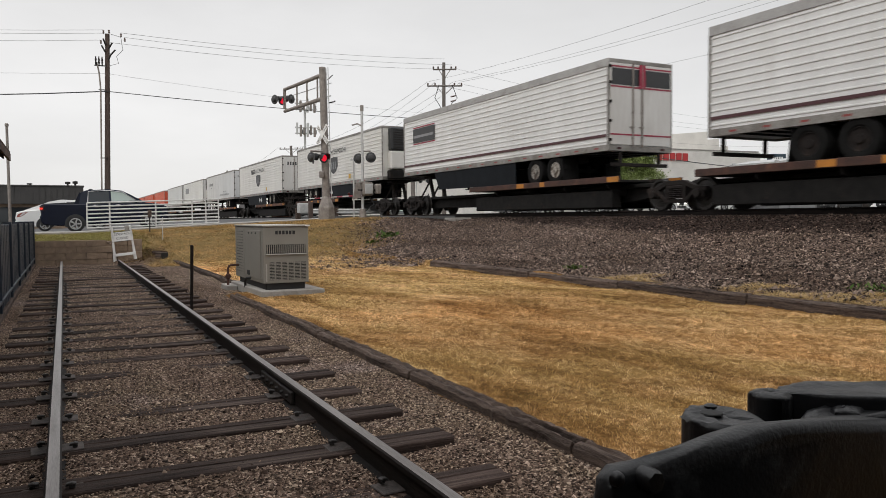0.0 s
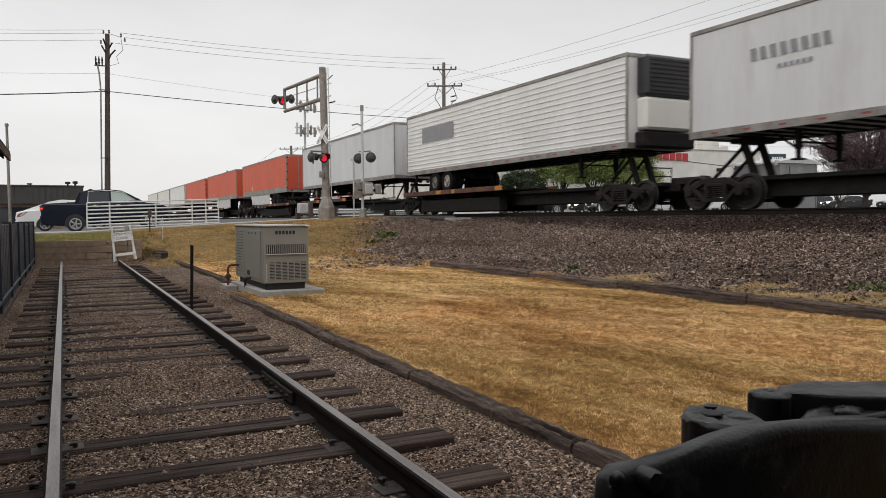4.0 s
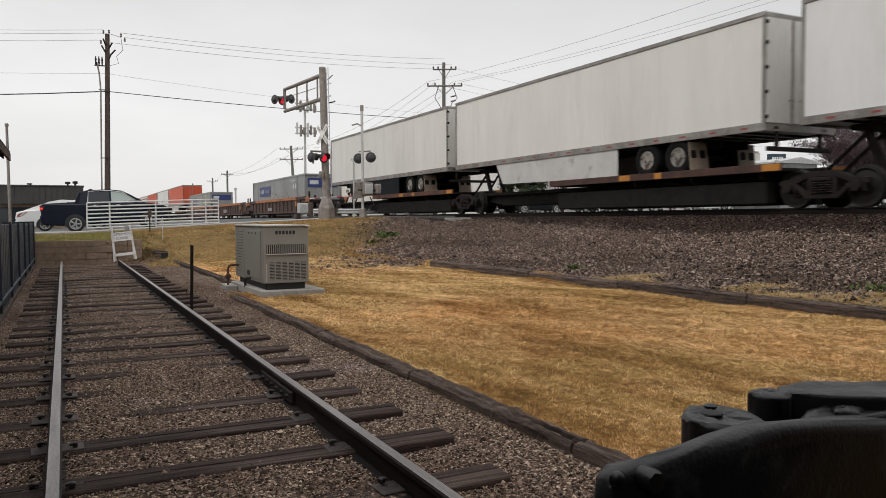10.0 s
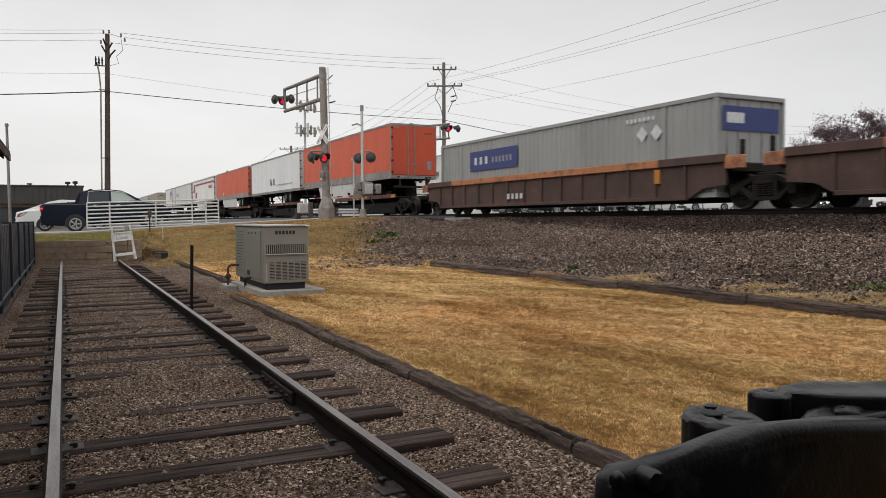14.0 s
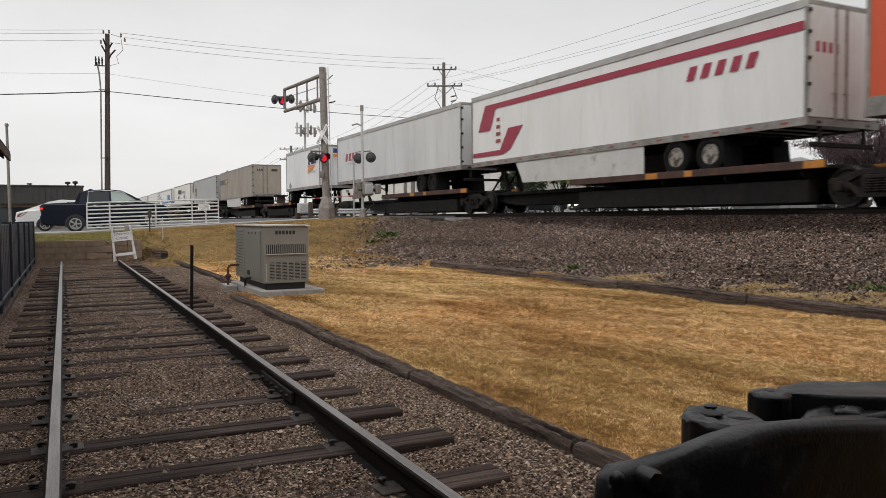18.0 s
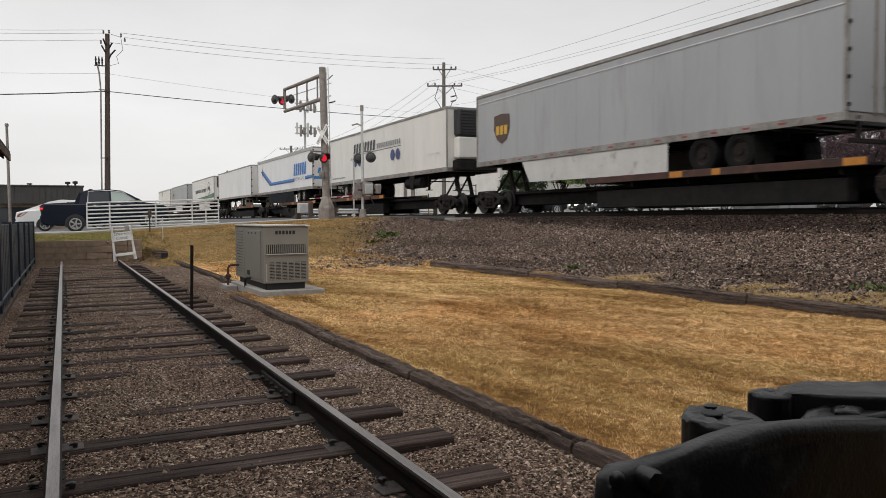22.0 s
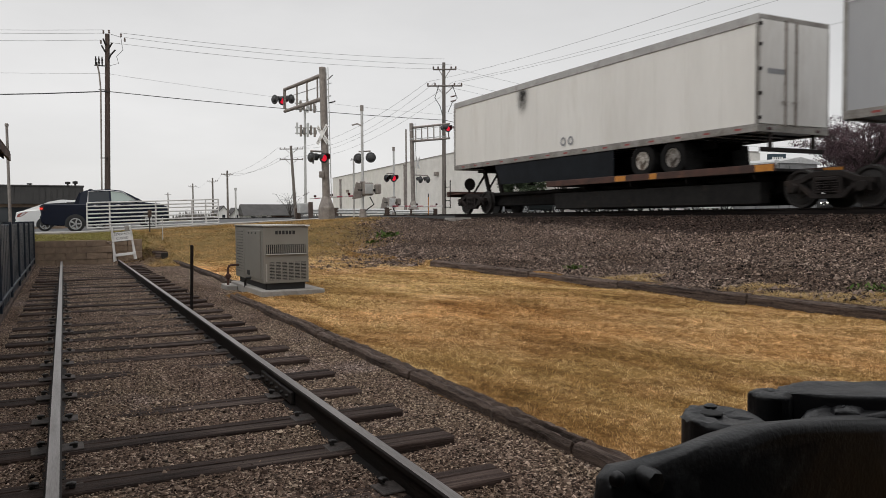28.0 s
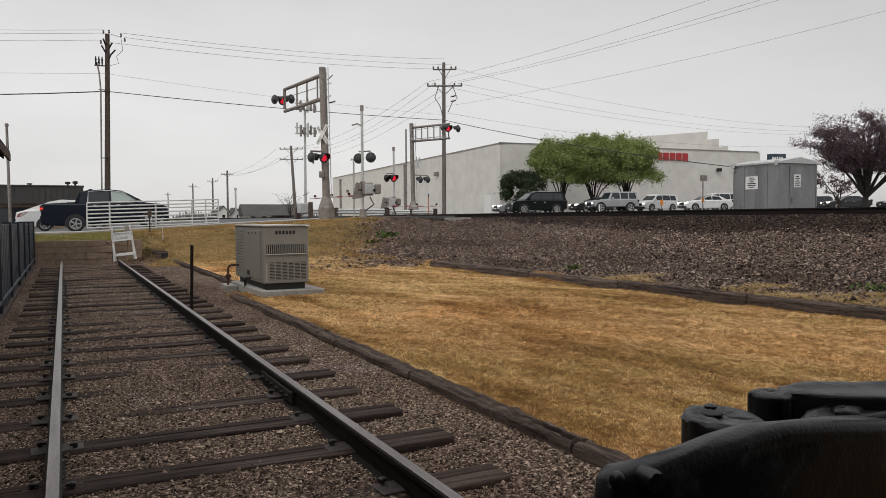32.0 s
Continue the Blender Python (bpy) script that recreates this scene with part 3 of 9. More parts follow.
blades("dry_lawn_grass", 620000, lawn_place, 0.019, 0.0021, M_BLADE, "dormant straw-coloured lawn grass", 7, 0.8)
blades("lawn_tufts", 150000, lawn_far, 0.027, 0.004, M_BLADE, "dormant straw-coloured lawn grass", 6, 0.6)
blades("bank_grass", 90000, bank_place, 0.075, 0.008, M_BLADE2, "rough yellow-green grass on the bank")
blades("verge_grass", 36000, bank_place2, 0.07, 0.008, M_VERGE, "short greening grass above the block wall")
blades("weed_grass", 90000, weed_strip, 0.042, 0.004, M_STRAW, "dry weeds among the ballast stones")

# ---------------------------------------------------------------- museum track
RAIL_OUT = [(-0.066, 0.0), (0.066, 0.0), (0.066, 0.012), (0.012, 0.03), (0.012, 0.125), (0.035, 0.138), (0.035, 0.163), (0.026, 0.17), (-0.026, 0.17), (-0.035, 0.163), (-0.035, 0.138), (-0.012, 0.125), (-0.012, 0.03), (-0.066, 0.012)]


def rail(name, xc, y0, y1, z, parent, k=1.0):
    s = Shape()
    o = [(xc + a * k, z + b * k) for a, b in RAIL_OUT]
    n = len(o)
    for i in range(n):
        j = (i + 1) % n
        s.cur = 1 if i == 7 else 0
        s.add([(o[i][0], y0, o[i][1]), (o[j][0], y0, o[j][1]), (o[j][0], y1, o[j][1]), (o[i][0], y1, o[i][1])], [(0, 1, 2, 3)])
    s.cur = 0
    s.add([(p[0], y0, p[1]) for p in o], [tuple(range(n))])
    s.add([(p[0], y1, p[1]) for p in o], [tuple(range(n))])
    me = s.mesh(name, M_RAIL, M_RAILTOP)
    return part(name, me, None, parent)


near_track = thing("railway_track", "old museum track, worn rails on weathered wooden ties", "track", kind="structure")
for xc in (-0.0686, 1.4364):
    rail("rail", xc, -3.0, 24.2, 0.0, near_track)


def tie_mesh(seed):
    r = random.Random(seed)
    s = Shape()
    xs = [-1.295, -0.6, 0.1, 0.7, 1.295]
    prof = [(-0.11, -0.16), (0.11, -0.16), (0.112, -0.008), (0.106, 0.0), (0.03, 0.002), (0.022, -0.010), (0.012, 0.001), (-0.05, 0.003), (-0.104, -0.001), (-0.112, -0.010)]
    vs = []
    for x in xs:
        ox, oz = r.uniform(-0.005, 0.005), r.uniform(-0.004, 0.004)
        vs += [(x + r.uniform(-0.015, 0.015), p[0] + ox, p[1] + oz) for p in prof]
    n = len(prof)
    fs = [(k * n + i, k * n + (i + 1) % n, (k + 1) * n + (i + 1) % n, (k + 1) * n + i) for k in range(len(xs) - 1) for i in range(n)]
    fs += [tuple(range(n)), tuple(range(4 * n, 5 * n))]
    s.add(vs, fs)
    return s.mesh("tie", M_TIE)


TIES = [tie_mesh(k) for k in range(6)]
plate_shape = Shape().box(-0.135, 0.135, -0.075, 0.075, 0.0, 0.012, 0.004)
PLATE = plate_shape.mesh("tie_plate", M_PLATE)
SPIKE = Shape().box(-0.013, 0.013, -0.013, 0.013, 0.01, 0.024, 0.004).prism([(-0.016, 0.024), (0.03, 0.022), (0.026, 0.036), (0.0, 0.041), (-0.016, 0.036)], -0.016, 0.016, "y", 0.004).mesh("spike", M_IRON)
for i in range(34):
    y = -0.245 + 0.715 * i + R.uniform(-0.025, 0.025)
    t = part("tie", TIES[i % 6], None, near_track, at=pose(0.725 + R.uniform(-0.02, 0.02), y, 0.034 + R.uniform(-0.009, 0.009), 0, 0, R.uniform(-1.2, 1.2)))
    if y < 17:
        for xc in (-0.0686, 1.4364):
            q = part("tie_plate", PLATE, None, near_track, at=pose(xc + R.uniform(-0.012, 0.012), y, 0.032, 0, 0, R.uniform(-4, 4)))
            for sx, sy in ((-0.088, 0.04), (0.088, -0.04)):
                part("spike", SPIKE, None, q, at=pose(sx, sy, R.uniform(0, 0.012), 0, 0, (0 if sx < 0 else 180) + R.uniform(-12, 12)))
for xc, yj in ((-0.0686, 12.8), (1.4364, 5.6)):
    s = Shape()
    for sx in (-1, 1):
        s.box(xc + sx * 0.026 - 0.014, xc + sx * 0.026 + 0.014, yj - 0.45, yj + 0.45, 0.035, 0.12, 0.006)
        for k in range(6):
            yy = yj - 0.36 + 0.144 * k
            s.cyl((xc + sx * 0.04, yy, 0.08), (xc + sx * 0.062, yy, 0.08), 0.015, n=6)
    part("joint_bar", s, M_IRON, near_track)


# ---------------------------------------------------------------- main line
main_track = thing("main_track", "main line rails on ballasted concrete-grey ties", "track", kind="structure")
for dx in (-0.7525, 0.7525):
    rail("rail", MAIN_X + dx, -300, 900, MAIN_Z - 0.187, main_track, 1.1)
for i in range(70):
    part("tie", TIES[i % 6], None, main_track, at=pose(MAIN_X, 2 + 0.55 * i, MAIN_Z - 0.19))


def timbers(name, x, ys, z, h, w, label, material=M_TIMBER):
    e = thing(name, label, "edging", kind="structure")
    for y0, y1 in zip(ys[:-1], ys[1:]):
        r = random.Random(int(y0 * 100))
        s = Shape()
        n = 34
        vs = []
        prof = [(-w / 2, -h), (w / 2, -h), (w / 2, -0.02), (w / 2 - 0.025, 0.0), (0.02, 0.004), (0.0, -0.012), (-0.02, 0.003), (-w / 2 + 0.02, 0.0), (-w / 2, -0.025)]
        for k in range(n + 1):
            yy = y0 + 0.012 + (y1 - y0 - 0.024) * k / n
            o, oz = 0.008 * math.sin(yy * 2.1 + y0) + r.uniform(-0.005, 0.005), r.uniform(-0.006, 0.006)
            crack = r.choice((0.0, 0.0, -0.012, -0.028))
            chip = r.choice((0.0, 0.0, 0.0, 0.0, -0.022))
            vs += [(p[0] + o + r.uniform(-0.006, 0.006), yy, p[1] + oz + r.uniform(-0.005, 0.005) + (crack if i in (5, 6) else chip if i in (2, 3) else 0.0)) for i, p in enumerate(prof)]
        m = len(prof)
        fs = [(k * m + i, k * m + (i + 1) % m, (k + 1) * m + (i + 1) % m, (k + 1) * m + i) for k in range(n) for i in range(m)]
        fs += [tuple(range(m)), tuple(range(n * m, (n + 1) * m))]
        s.add(vs, fs)
        part("timber", s, material, e, at=pose(x + r.uniform(-0.01, 0.01), 0, z + r.uniform(-0.012, 0.012)))
    return e


timbers("timber_edging", 2.55, [0.6, 3.35, 5.55, 8.0, 10.5, 12.9], 0.088, 0.15, 0.155, "weathered landscape timbers edging the gravel")
timbers("timber_retaining_edge", 8.02, [1.0, 4.3, 6.95, 9.5, 12.1, 13.8, 16.4], 0.31, 0.30, 0.2, "dark old railway timbers holding back ballast", M_DARKTIMBER)
timbers("low_timber_edging", 3.05, [15.2, 17.8, 20.3, 22.9, 25.4], 0.11, 0.16, 0.15, "grey timbers edging the gravel bed")

# ---------------------------------------------------------------- train paint
def wall_paint(name, c, d, dirt, at=0.57, rough=0.5):
    return mat(name, c, d, rough, scale=0.9, fine=9, bump=0.04, stretch=(1, 1, 0.22), dirt=dirt, dirt_scale=1.1, dirt_at=at, dirt_soft=0.3, fine_mix=0.25)


P_WHITE = wall_paint("trailer_white", (0.72, 0.715, 0.70), (0.64, 0.635, 0.62), (0.59, 0.575, 0.55))
P_PALE = wall_paint("trailer_pale_grey", (0.60, 0.60, 0.595), (0.52, 0.52, 0.515), (0.43, 0.42, 0.40))
P_CREAM = wall_paint("trailer_cream_white", (0.70, 0.68, 0.64), (0.63, 0.61, 0.57), (0.57, 0.54, 0.49))
P_ORANGE = wall_paint("trailer_orange", (0.60, 0.086, 0.026), (0.51, 0.074, 0.024), (0.38, 0.068, 0.033), 0.6)
P_ORANGED = wall_paint("grimy_trailer_orange", (0.55, 0.07, 0.022), (0.42, 0.055, 0.02), (0.20, 0.05, 0.03), 0.52)
P_DOORW = wall_paint("grimy_white_door", (0.64, 0.625, 0.60), (0.52, 0.50, 0.47), (0.30, 0.26, 0.22), 0.52)
P_DOORB = wall_paint("rust_stained_grey_door", (0.40, 0.35, 0.29), (0.30, 0.25, 0.20), (0.22, 0.11, 0.05), 0.52)
P_TOPRAIL = mat("dull_grey_top_rail", (0.40, 0.39, 0.375), (0.30, 0.29, 0.28), 0.5, metal=0.2, scale=2, fine=20, bump=0.05, dirt=(0.22, 0.20, 0.185), dirt_at=0.56)
P_GREY = wall_paint("trailer_grey", (0.34, 0.345, 0.352), (0.305, 0.31, 0.317), (0.235, 0.23, 0.225))
P_BROWN = wall_paint("trailer_stained_grey", (0.31, 0.27, 0.225), (0.25, 0.21, 0.172), (0.19, 0.142, 0.10), 0.5)
P_CONT = wall_paint("container_grey", (0.285, 0.288, 0.28), (0.24, 0.242, 0.235), (0.18, 0.172, 0.155))
P_TRIM = mat("trailer_aluminium_rail", (0.31, 0.295, 0.272), (0.16, 0.145, 0.13), 0.5, metal=0.4, scale=2, fine=20, bump=0.05, dirt=(0.17, 0.15, 0.13), dirt_at=0.55)
P_UNDER = mat("grimy_undercarriage", (0.017, 0.0155, 0.0145), (0.0085, 0.008, 0.0078), 0.9, scale=4, fine=30, bump=0.3, dirt=(0.035, 0.026, 0.02), dirt_at=0.62, spec=0.2)
P_SKIRTD = mat("dark_side_skirt", (0.012, 0.0145, 0.018), (0.008, 0.009, 0.011), 0.75, scale=2, fine=30, bump=0.05, spec=0.12)
P_SKIRTW = mat("pale_side_skirt", (0.55, 0.54, 0.52), (0.46, 0.45, 0.43), 0.6, scale=2, fine=30, bump=0.05, dirt=(0.33, 0.30, 0.27))
P_RUST = mat("rusty_car_steel", (0.085, 0.036, 0.024), (0.032, 0.018, 0.014), 0.85, scale=2.2, fine=25, bump=0.35, dirt=(0.15, 0.062, 0.032), dirt_scale=1.3, dirt_at=0.62)
P_WELL = mat("brown_well_car_steel", (0.085, 0.045, 0.034), (0.05, 0.03, 0.025), 0.8, scale=1.5, fine=22, bump=0.2, dirt=(0.12, 0.06, 0.04), dirt_at=0.6)
P_ORANGER = mat("faded_orange_sill", (0.48, 0.19, 0.07), (0.34, 0.13, 0.055), 0.75, scale=1.6, fine=20, bump=0.15, dirt=(0.16, 0.07, 0.04), dirt_scale=1.6, dirt_at=0.49)
P_LEDGE = mat("rusty_orange_ledge", (0.14, 0.05, 0.024), (0.06, 0.026, 0.016), 0.8, scale=1.6, fine=20, bump=0.2, dirt=(0.035, 0.02, 0.014), dirt_scale=1.8, dirt_at=0.5)
P_YELLOW = mat("safety_yellow", (0.50, 0.20, 0.025), (0.36, 0.14, 0.02), 0.7, scale=4, fine=30, bump=0.05)
P_BOGIE = mat("greasy_truck_casting", (0.023, 0.018, 0.0165), (0.0105, 0.0088, 0.008), 0.85, scale=5, fine=30, bump=0.4, dirt=(0.038, 0.027, 0.021), dirt_at=0.6, spec=0.2)
P_TYRE = mat("dusty_trailer_tyre", (0.011, 0.0105, 0.010), (0.006, 0.006, 0.006), 0.9, scale=10, fine=60, bump=0.2, spec=0.15)
P_ROYAL = mat("deep_blue_marking", (0.015, 0.05, 0.20), None, 0.5, bump=0)
P_TREAD = mat("polished_wheel_steel", (0.03, 0.026, 0.024), (0.015, 0.013, 0.012), 0.55, metal=0.4, scale=4, fine=30, bump=0.1)
P_RIM = mat("white_wheel_rim", (0.42, 0.40, 0.36), (0.16, 0.14, 0.12), 0.6, scale=8, fine=40, bump=0.1, dirt=(0.06, 0.042, 0.03), dirt_at=0.47, dirt_scale=5, rand=0.35)
P_BLUE = mat("ink_blue_marking", (0.03, 0.045, 0.17), None, 0.5, bump=0)
P_SKYBLUE = mat("bright_blue_marking", (0.035, 0.20, 0.50), (0.03, 0.15, 0.42), 0.5, bump=0)
P_NAVY = mat("navy_marking", (0.02, 0.03, 0.09), None, 0.5, bump=0)
P_MAROON = mat("maroon_marking", (0.32, 0.02, 0.05), None, 0.5, bump=0)
P_DARKRED = mat("dark_maroon_stripe", (0.07, 0.018, 0.022), None, 0.5, bump=0)
P_GREEN = mat("green_marking", (0.02, 0.13, 0.07), None, 0.5, bump=0)
P_INK = mat("black_marking", (0.035, 0.035, 0.037), None, 0.5, bump=0)
P_GOLD = mat("gold_marking", (0.62, 0.36, 0.03), None, 0.5, bump=0)
P_UBROWN = mat("brown_marking", (0.07, 0.035, 0.02), None, 0.5, bump=0)
P_ORG = mat("orange_marking", (0.75, 0.25, 0.04), None, 0.5, bump=0)
P_TEAL = mat("dark_teal_marking", (0.03, 0.055, 0.075), None, 0.5, bump=0)
P_GREYM = mat("grey_marking", (0.25, 0.25, 0.26), None, 0.5, bump=0)
P_SILVER = mat("silver_marking", (0.62, 0.62, 0.62), None, 0.5, bump=0)
P_REFL = mat("red_reflective_tape", (0.28, 0.04, 0.035), None, 0.4, bump=0)
P_GRILLE = mat("black_cooling_unit", (0.018, 0.019, 0.02), (0.012, 0.012, 0.013), 0.45, bump=0.05)

HW = 1.30            # half width of a trailer
ZB, ZT = 1.90, 4.80  # underside and roof of the box above the rail


# local frame of every train thing: x across (minus is the museum side), y from the leading end backwards, z up from the rail top
def trailer_body(L, style):
    """Box whose skin carries its ribs, posts or seams."""
    s = Shape()
    a, z0, z1, y0, y1 = HW - 0.012, ZB + 0.06, ZT - 0.03, 0.03, L - 0.03
    if style == "ribbed":
        right = [(a, z0)]
        z = ZB + 0.27
        while z < ZT - 0.16:
            right += [(a, z), (HW + 0.008, z + 0.01), (HW + 0.008, z + 0.045), (a, z + 0.055)]
            z += 0.19
        right.append((a, z1))
        s.prism(right + [(-x, z) for x, z in reversed(right)], y0, y1, "y")
    else:
        step, w, d = (0.61, 0.024, 0.010) if style == "posts" else (1.22, 0.02, 0.008)
        right = [(a, y0)]
        y = step
        while y < L - 0.4:
            right += [(a, y - w), (a + d, y - w * 0.8), (a + d, y + w * 0.8), (a, y + w)]
            y += step
        right.append((a, y1))
        s.prism(right + [(-x, y) for x, y in reversed(right)], z0, z1, "z")
    return s


def trailer_frame(L, cap):
    """Bottom rail, top rail, corner post, end rails and the floor's cross-members; the sided ones for both sides."""
    low, top, post = [], [], []
    for sx in (-1, 1):
        a, b = sorted((sx * (HW - 0.03), sx * (HW + 0.014)))
        low.append(Shape().box(a, b, 0, L, ZB, ZB + 0.2, 0.008))
        top.append(Shape().box(a, b, 0, L, ZT - cap, ZT, 0.012))
        for y in (0.0, L - 0.09):
            post.append(Shape().box(a, b, y, y + 0.09, ZB + 0.2, ZT - cap, 0.006))
    ends, sills = [], []
    for y in (0.0, L - 0.05):
        ends.append(Shape().box(-HW + 0.03, HW - 0.03, y, y + 0.05, ZT - 0.13, ZT - 0.01, 0.008))
        sills.append(Shape().box(-HW + 0.03, HW - 0.03, y, y + 0.06, ZB, ZB + 0.18, 0.008))
    deck = Shape()
    y = 0.8
    while y < L - 0.5:
        deck.box(-HW + 0.05, HW - 0.05, y, y + 0.06, ZB + 0.01, ZB + 0.09)
        y += 0.6
    return low, top, post, ends, sills, deck


TAPE = Shape().box(-HW - 0.018, -HW - 0.0135, 0, 0.22, ZB + 0.075, ZB + 0.125).mesh("reflective_tape", P_REFL)
TY = Shape().lathe([(-0.10, 0.27), (-0.14, 0.31), (-0.145, 0.40), (-0.13, 0.475), (-0.09, 0.5), (0.09, 0.5), (0.13, 0.475), (0.145, 0.43), (0.19, 0.43), (0.205, 0.475), (0.245, 0.5), (0.42, 0.5), (0.46, 0.475), (0.475, 0.40), (0.46, 0.27)], (0, 0, 0), "x", 24, True).mesh("tyre", P_TYRE)
_r = Shape().lathe([(-0.08, 0.28), (-0.115, 0.275), (-0.115, 0.255), (-0.04, 0.235), (0.0, 0.12), (-0.12, 0.11), (-0.13, 0.08), (-0.13, 0.01)], (0, 0, 0), "x", 20)
for k in range(10):
    a = k * math.pi / 5
    _r.cyl((0.0, 0.165 * math.cos(a), 0.165 * math.sin(a)), (-0.045, 0.165 * math.cos(a), 0.165 * math.sin(a)), 0.018, n=5)
RIM = _r.mesh("rim", P_RIM)
RIMD = Shape().lathe([(-0.08, 0.28), (-0.115, 0.275), (-0.115, 0.255), (-0.04, 0.235), (0.0, 0.12), (-0.12, 0.11), (-0.13, 0.08), (-0.13, 0.01)], (0, 0, 0), "x", 20).mesh("rim", P_BOGIE)
_b = Shape()
for sx in (-1, 1):
    _b.box(sx * 0.5 - 0.05, sx * 0.5 + 0.05, -1.5, 1.5, ZB - 0.22, ZB + 0.01, 0.01)
for y in (-0.625, 0.625):
    _b.cyl((-1.15, y, 1.47), (1.15, y, 1.47), 0.07, n=8)
    for sx in (-1, 1):
        _b.box(sx * 0.5 - 0.06, sx * 0.5 + 0.06, y - 0.15, y + 0.15, 1.45, ZB - 0.2, 0.02)
BOGIE = _b.mesh("wheel_carriage", P_UNDER)
_b = Shape()
for sx in (-1, 1):
    _b.box(sx * 0.5 - 0.05, sx * 0.5 + 0.05, -0.8, 0.8, ZB - 0.22, ZB + 0.01, 0.01)
    _b.box(sx * 0.5 - 0.06, sx * 0.5 + 0.06, -0.15, 0.15, 1.45, ZB - 0.2, 0.02)
_b.cyl((-1.15, 0, 1.47), (1.15, 0, 1.47), 0.07, n=8)
BOGIE1 = _b.mesh("wheel_carriage", P_UNDER)
FLAP = Shape().prism([(-0.34, 1.04), (0.34, 1.02), (0.335, ZB - 0.02), (-0.335, ZB - 0.02)], -0.012, 0.012, "y", 0.004).mesh("mud_flap", P_TYRE)
P_TAN = mat("faded_tan_flap", (0.26, 0.20, 0.15), (0.17, 0.13, 0.10), 0.8, scale=4, fine=30, bump=0.1)
FLAPT = Shape().prism([(-0.34, 1.04), (0.34, 1.02), (0.335, ZB - 0.02), (-0.335, ZB - 0.02)], -0.012, 0.012, "y", 0.004).mesh("mud_flap", P_TAN)
AIRTANK = Shape().lathe([(-0.55, 0.03), (-0.52, 0.12), (-0.46, 0.155), (0.46, 0.155), (0.52, 0.12), (0.55, 0.03)], (0, 0, ZB - 0.22), "x", 14).mesh("air_tank", P_UNDER)
_l = Shape()
for sx in (-0.75, 0.75):
    _l.box(sx - 0.07, sx + 0.07, -0.07, 0.07, 1.42, ZB + 0.02, 0.01)
    _l.box(sx - 0.05, sx + 0.05, -0.05, 0.05, 1.2, 1.45, 0.008)
    _l.box(sx - 0.14, sx + 0.14, -0.12, 0.12, 1.16, 1.2, 0.01)
    _l.cyl((sx, 0.05, 1.45), (sx * 0.6, 0.9, ZB), 0.03, n=6)
_l.cyl((-0.75, 0, 1.6), (0.75, 0, 1.6), 0.025, n=6)
LEGS = _l.mesh("landing_leg", P_UNDER)
_u = Shape()
for sx in (-0.8, 0.8):
    _u.box(sx - 0.05, sx + 0.05, 0.02, 0.1, 1.5, ZB + 0.02, 0.01)
_u.box(-1.15, 1.15, 0.0, 0.1, 1.42, 1.53, 0.012)
BUMPER = _u.mesh("rear_bumper", P_BOGIE)
LAMP = Shape().box(-0.09, 0.09, -0.012, 0.0, -0.035, 0.035, 0.008).mesh("tail_lamp", M_REDDIM)


def door_mesh(paint, side):
    s = Shape()
    x0, x1 = (-HW + 0.05, -0.01) if side < 0 else (0.01, HW - 0.05)
    s.box(x0, x1, -0.012, 0.03, ZB + 0.2, ZT - 0.14, 0.008)
    return s.mesh("door", paint)


_rods = Shape()
for x in (-0.36,):
    _rods.cyl((x, -0.035, ZB + 0.14), (x, -0.035, ZT - 0.1), 0.03, n=8)
    for z in (ZB + 0.4, ZB + 1.2, ZB + 2.0, ZT - 0.35):
        _rods.box(x - 0.04, x + 0.04, -0.05, -0.012, z, z + 0.06)
_rods.box(-0.5, -0.3, -0.05, -0.035, ZB + 0.75, ZB + 0.79)
RODS = _rods.mesh("lock_rod", M_GALVD)
HINGE = Shape().box(-HW - 0.02, -HW + 0.1, -0.03, -0.008, 0, 0.09, 0.008).mesh("hinge", P_BOGIE)


def bars(total, n, gap=0.25):
    """Plain bars that stand in for a row of characters: offsets and widths along y."""
    out, w = [], total / n
    for i in range(n):
        g = gap * 1.5 + 0.06
        out.append((i * w + g * w / 2, (i + 1) * w - g * w / 2))
    return out


def mark(s, y0, y1, z0, z1, slant=0.0, face=-HW - 0.0135):
    """A flat marking on the museum side, from y0 to y1; slant shifts its top backwards."""
    s.add([(face, y0, z0), (face, y1, z0), (face, y1 + slant, z1), (face, y0 + slant, z1)], [(0, 1, 2, 3)])
    return s


def emark(s, x0, x1, z0, z1, slant=0.0, face=-0.0165):
    """A flat marking on the leading end."""
    s.add([(x0, face, z0), (x1, face, z0), (x1 + slant, face, z1), (x0 + slant, face, z1)], [(0, 1, 2, 3)])
    return s


def word(y_from, y_to, z0, z1, n, slant=0.0, gap=0.22):
    """A row of n plain bars along the side; y falls towards the leading end, so reading order runs from high y to low y."""
    s = Shape()
    for a, b in bars(y_from - y_to, n, gap):
        mark(s, y_from - b, y_from - a, z0, z1, slant)
    return s


def eword(x0, x1, z0, z1, n, slant=0.0):
    s = Shape()
    for a, b in bars(x1 - x0, n):
        emark(s, x0 + a, x0 + b, z0, z1, slant)
    return s


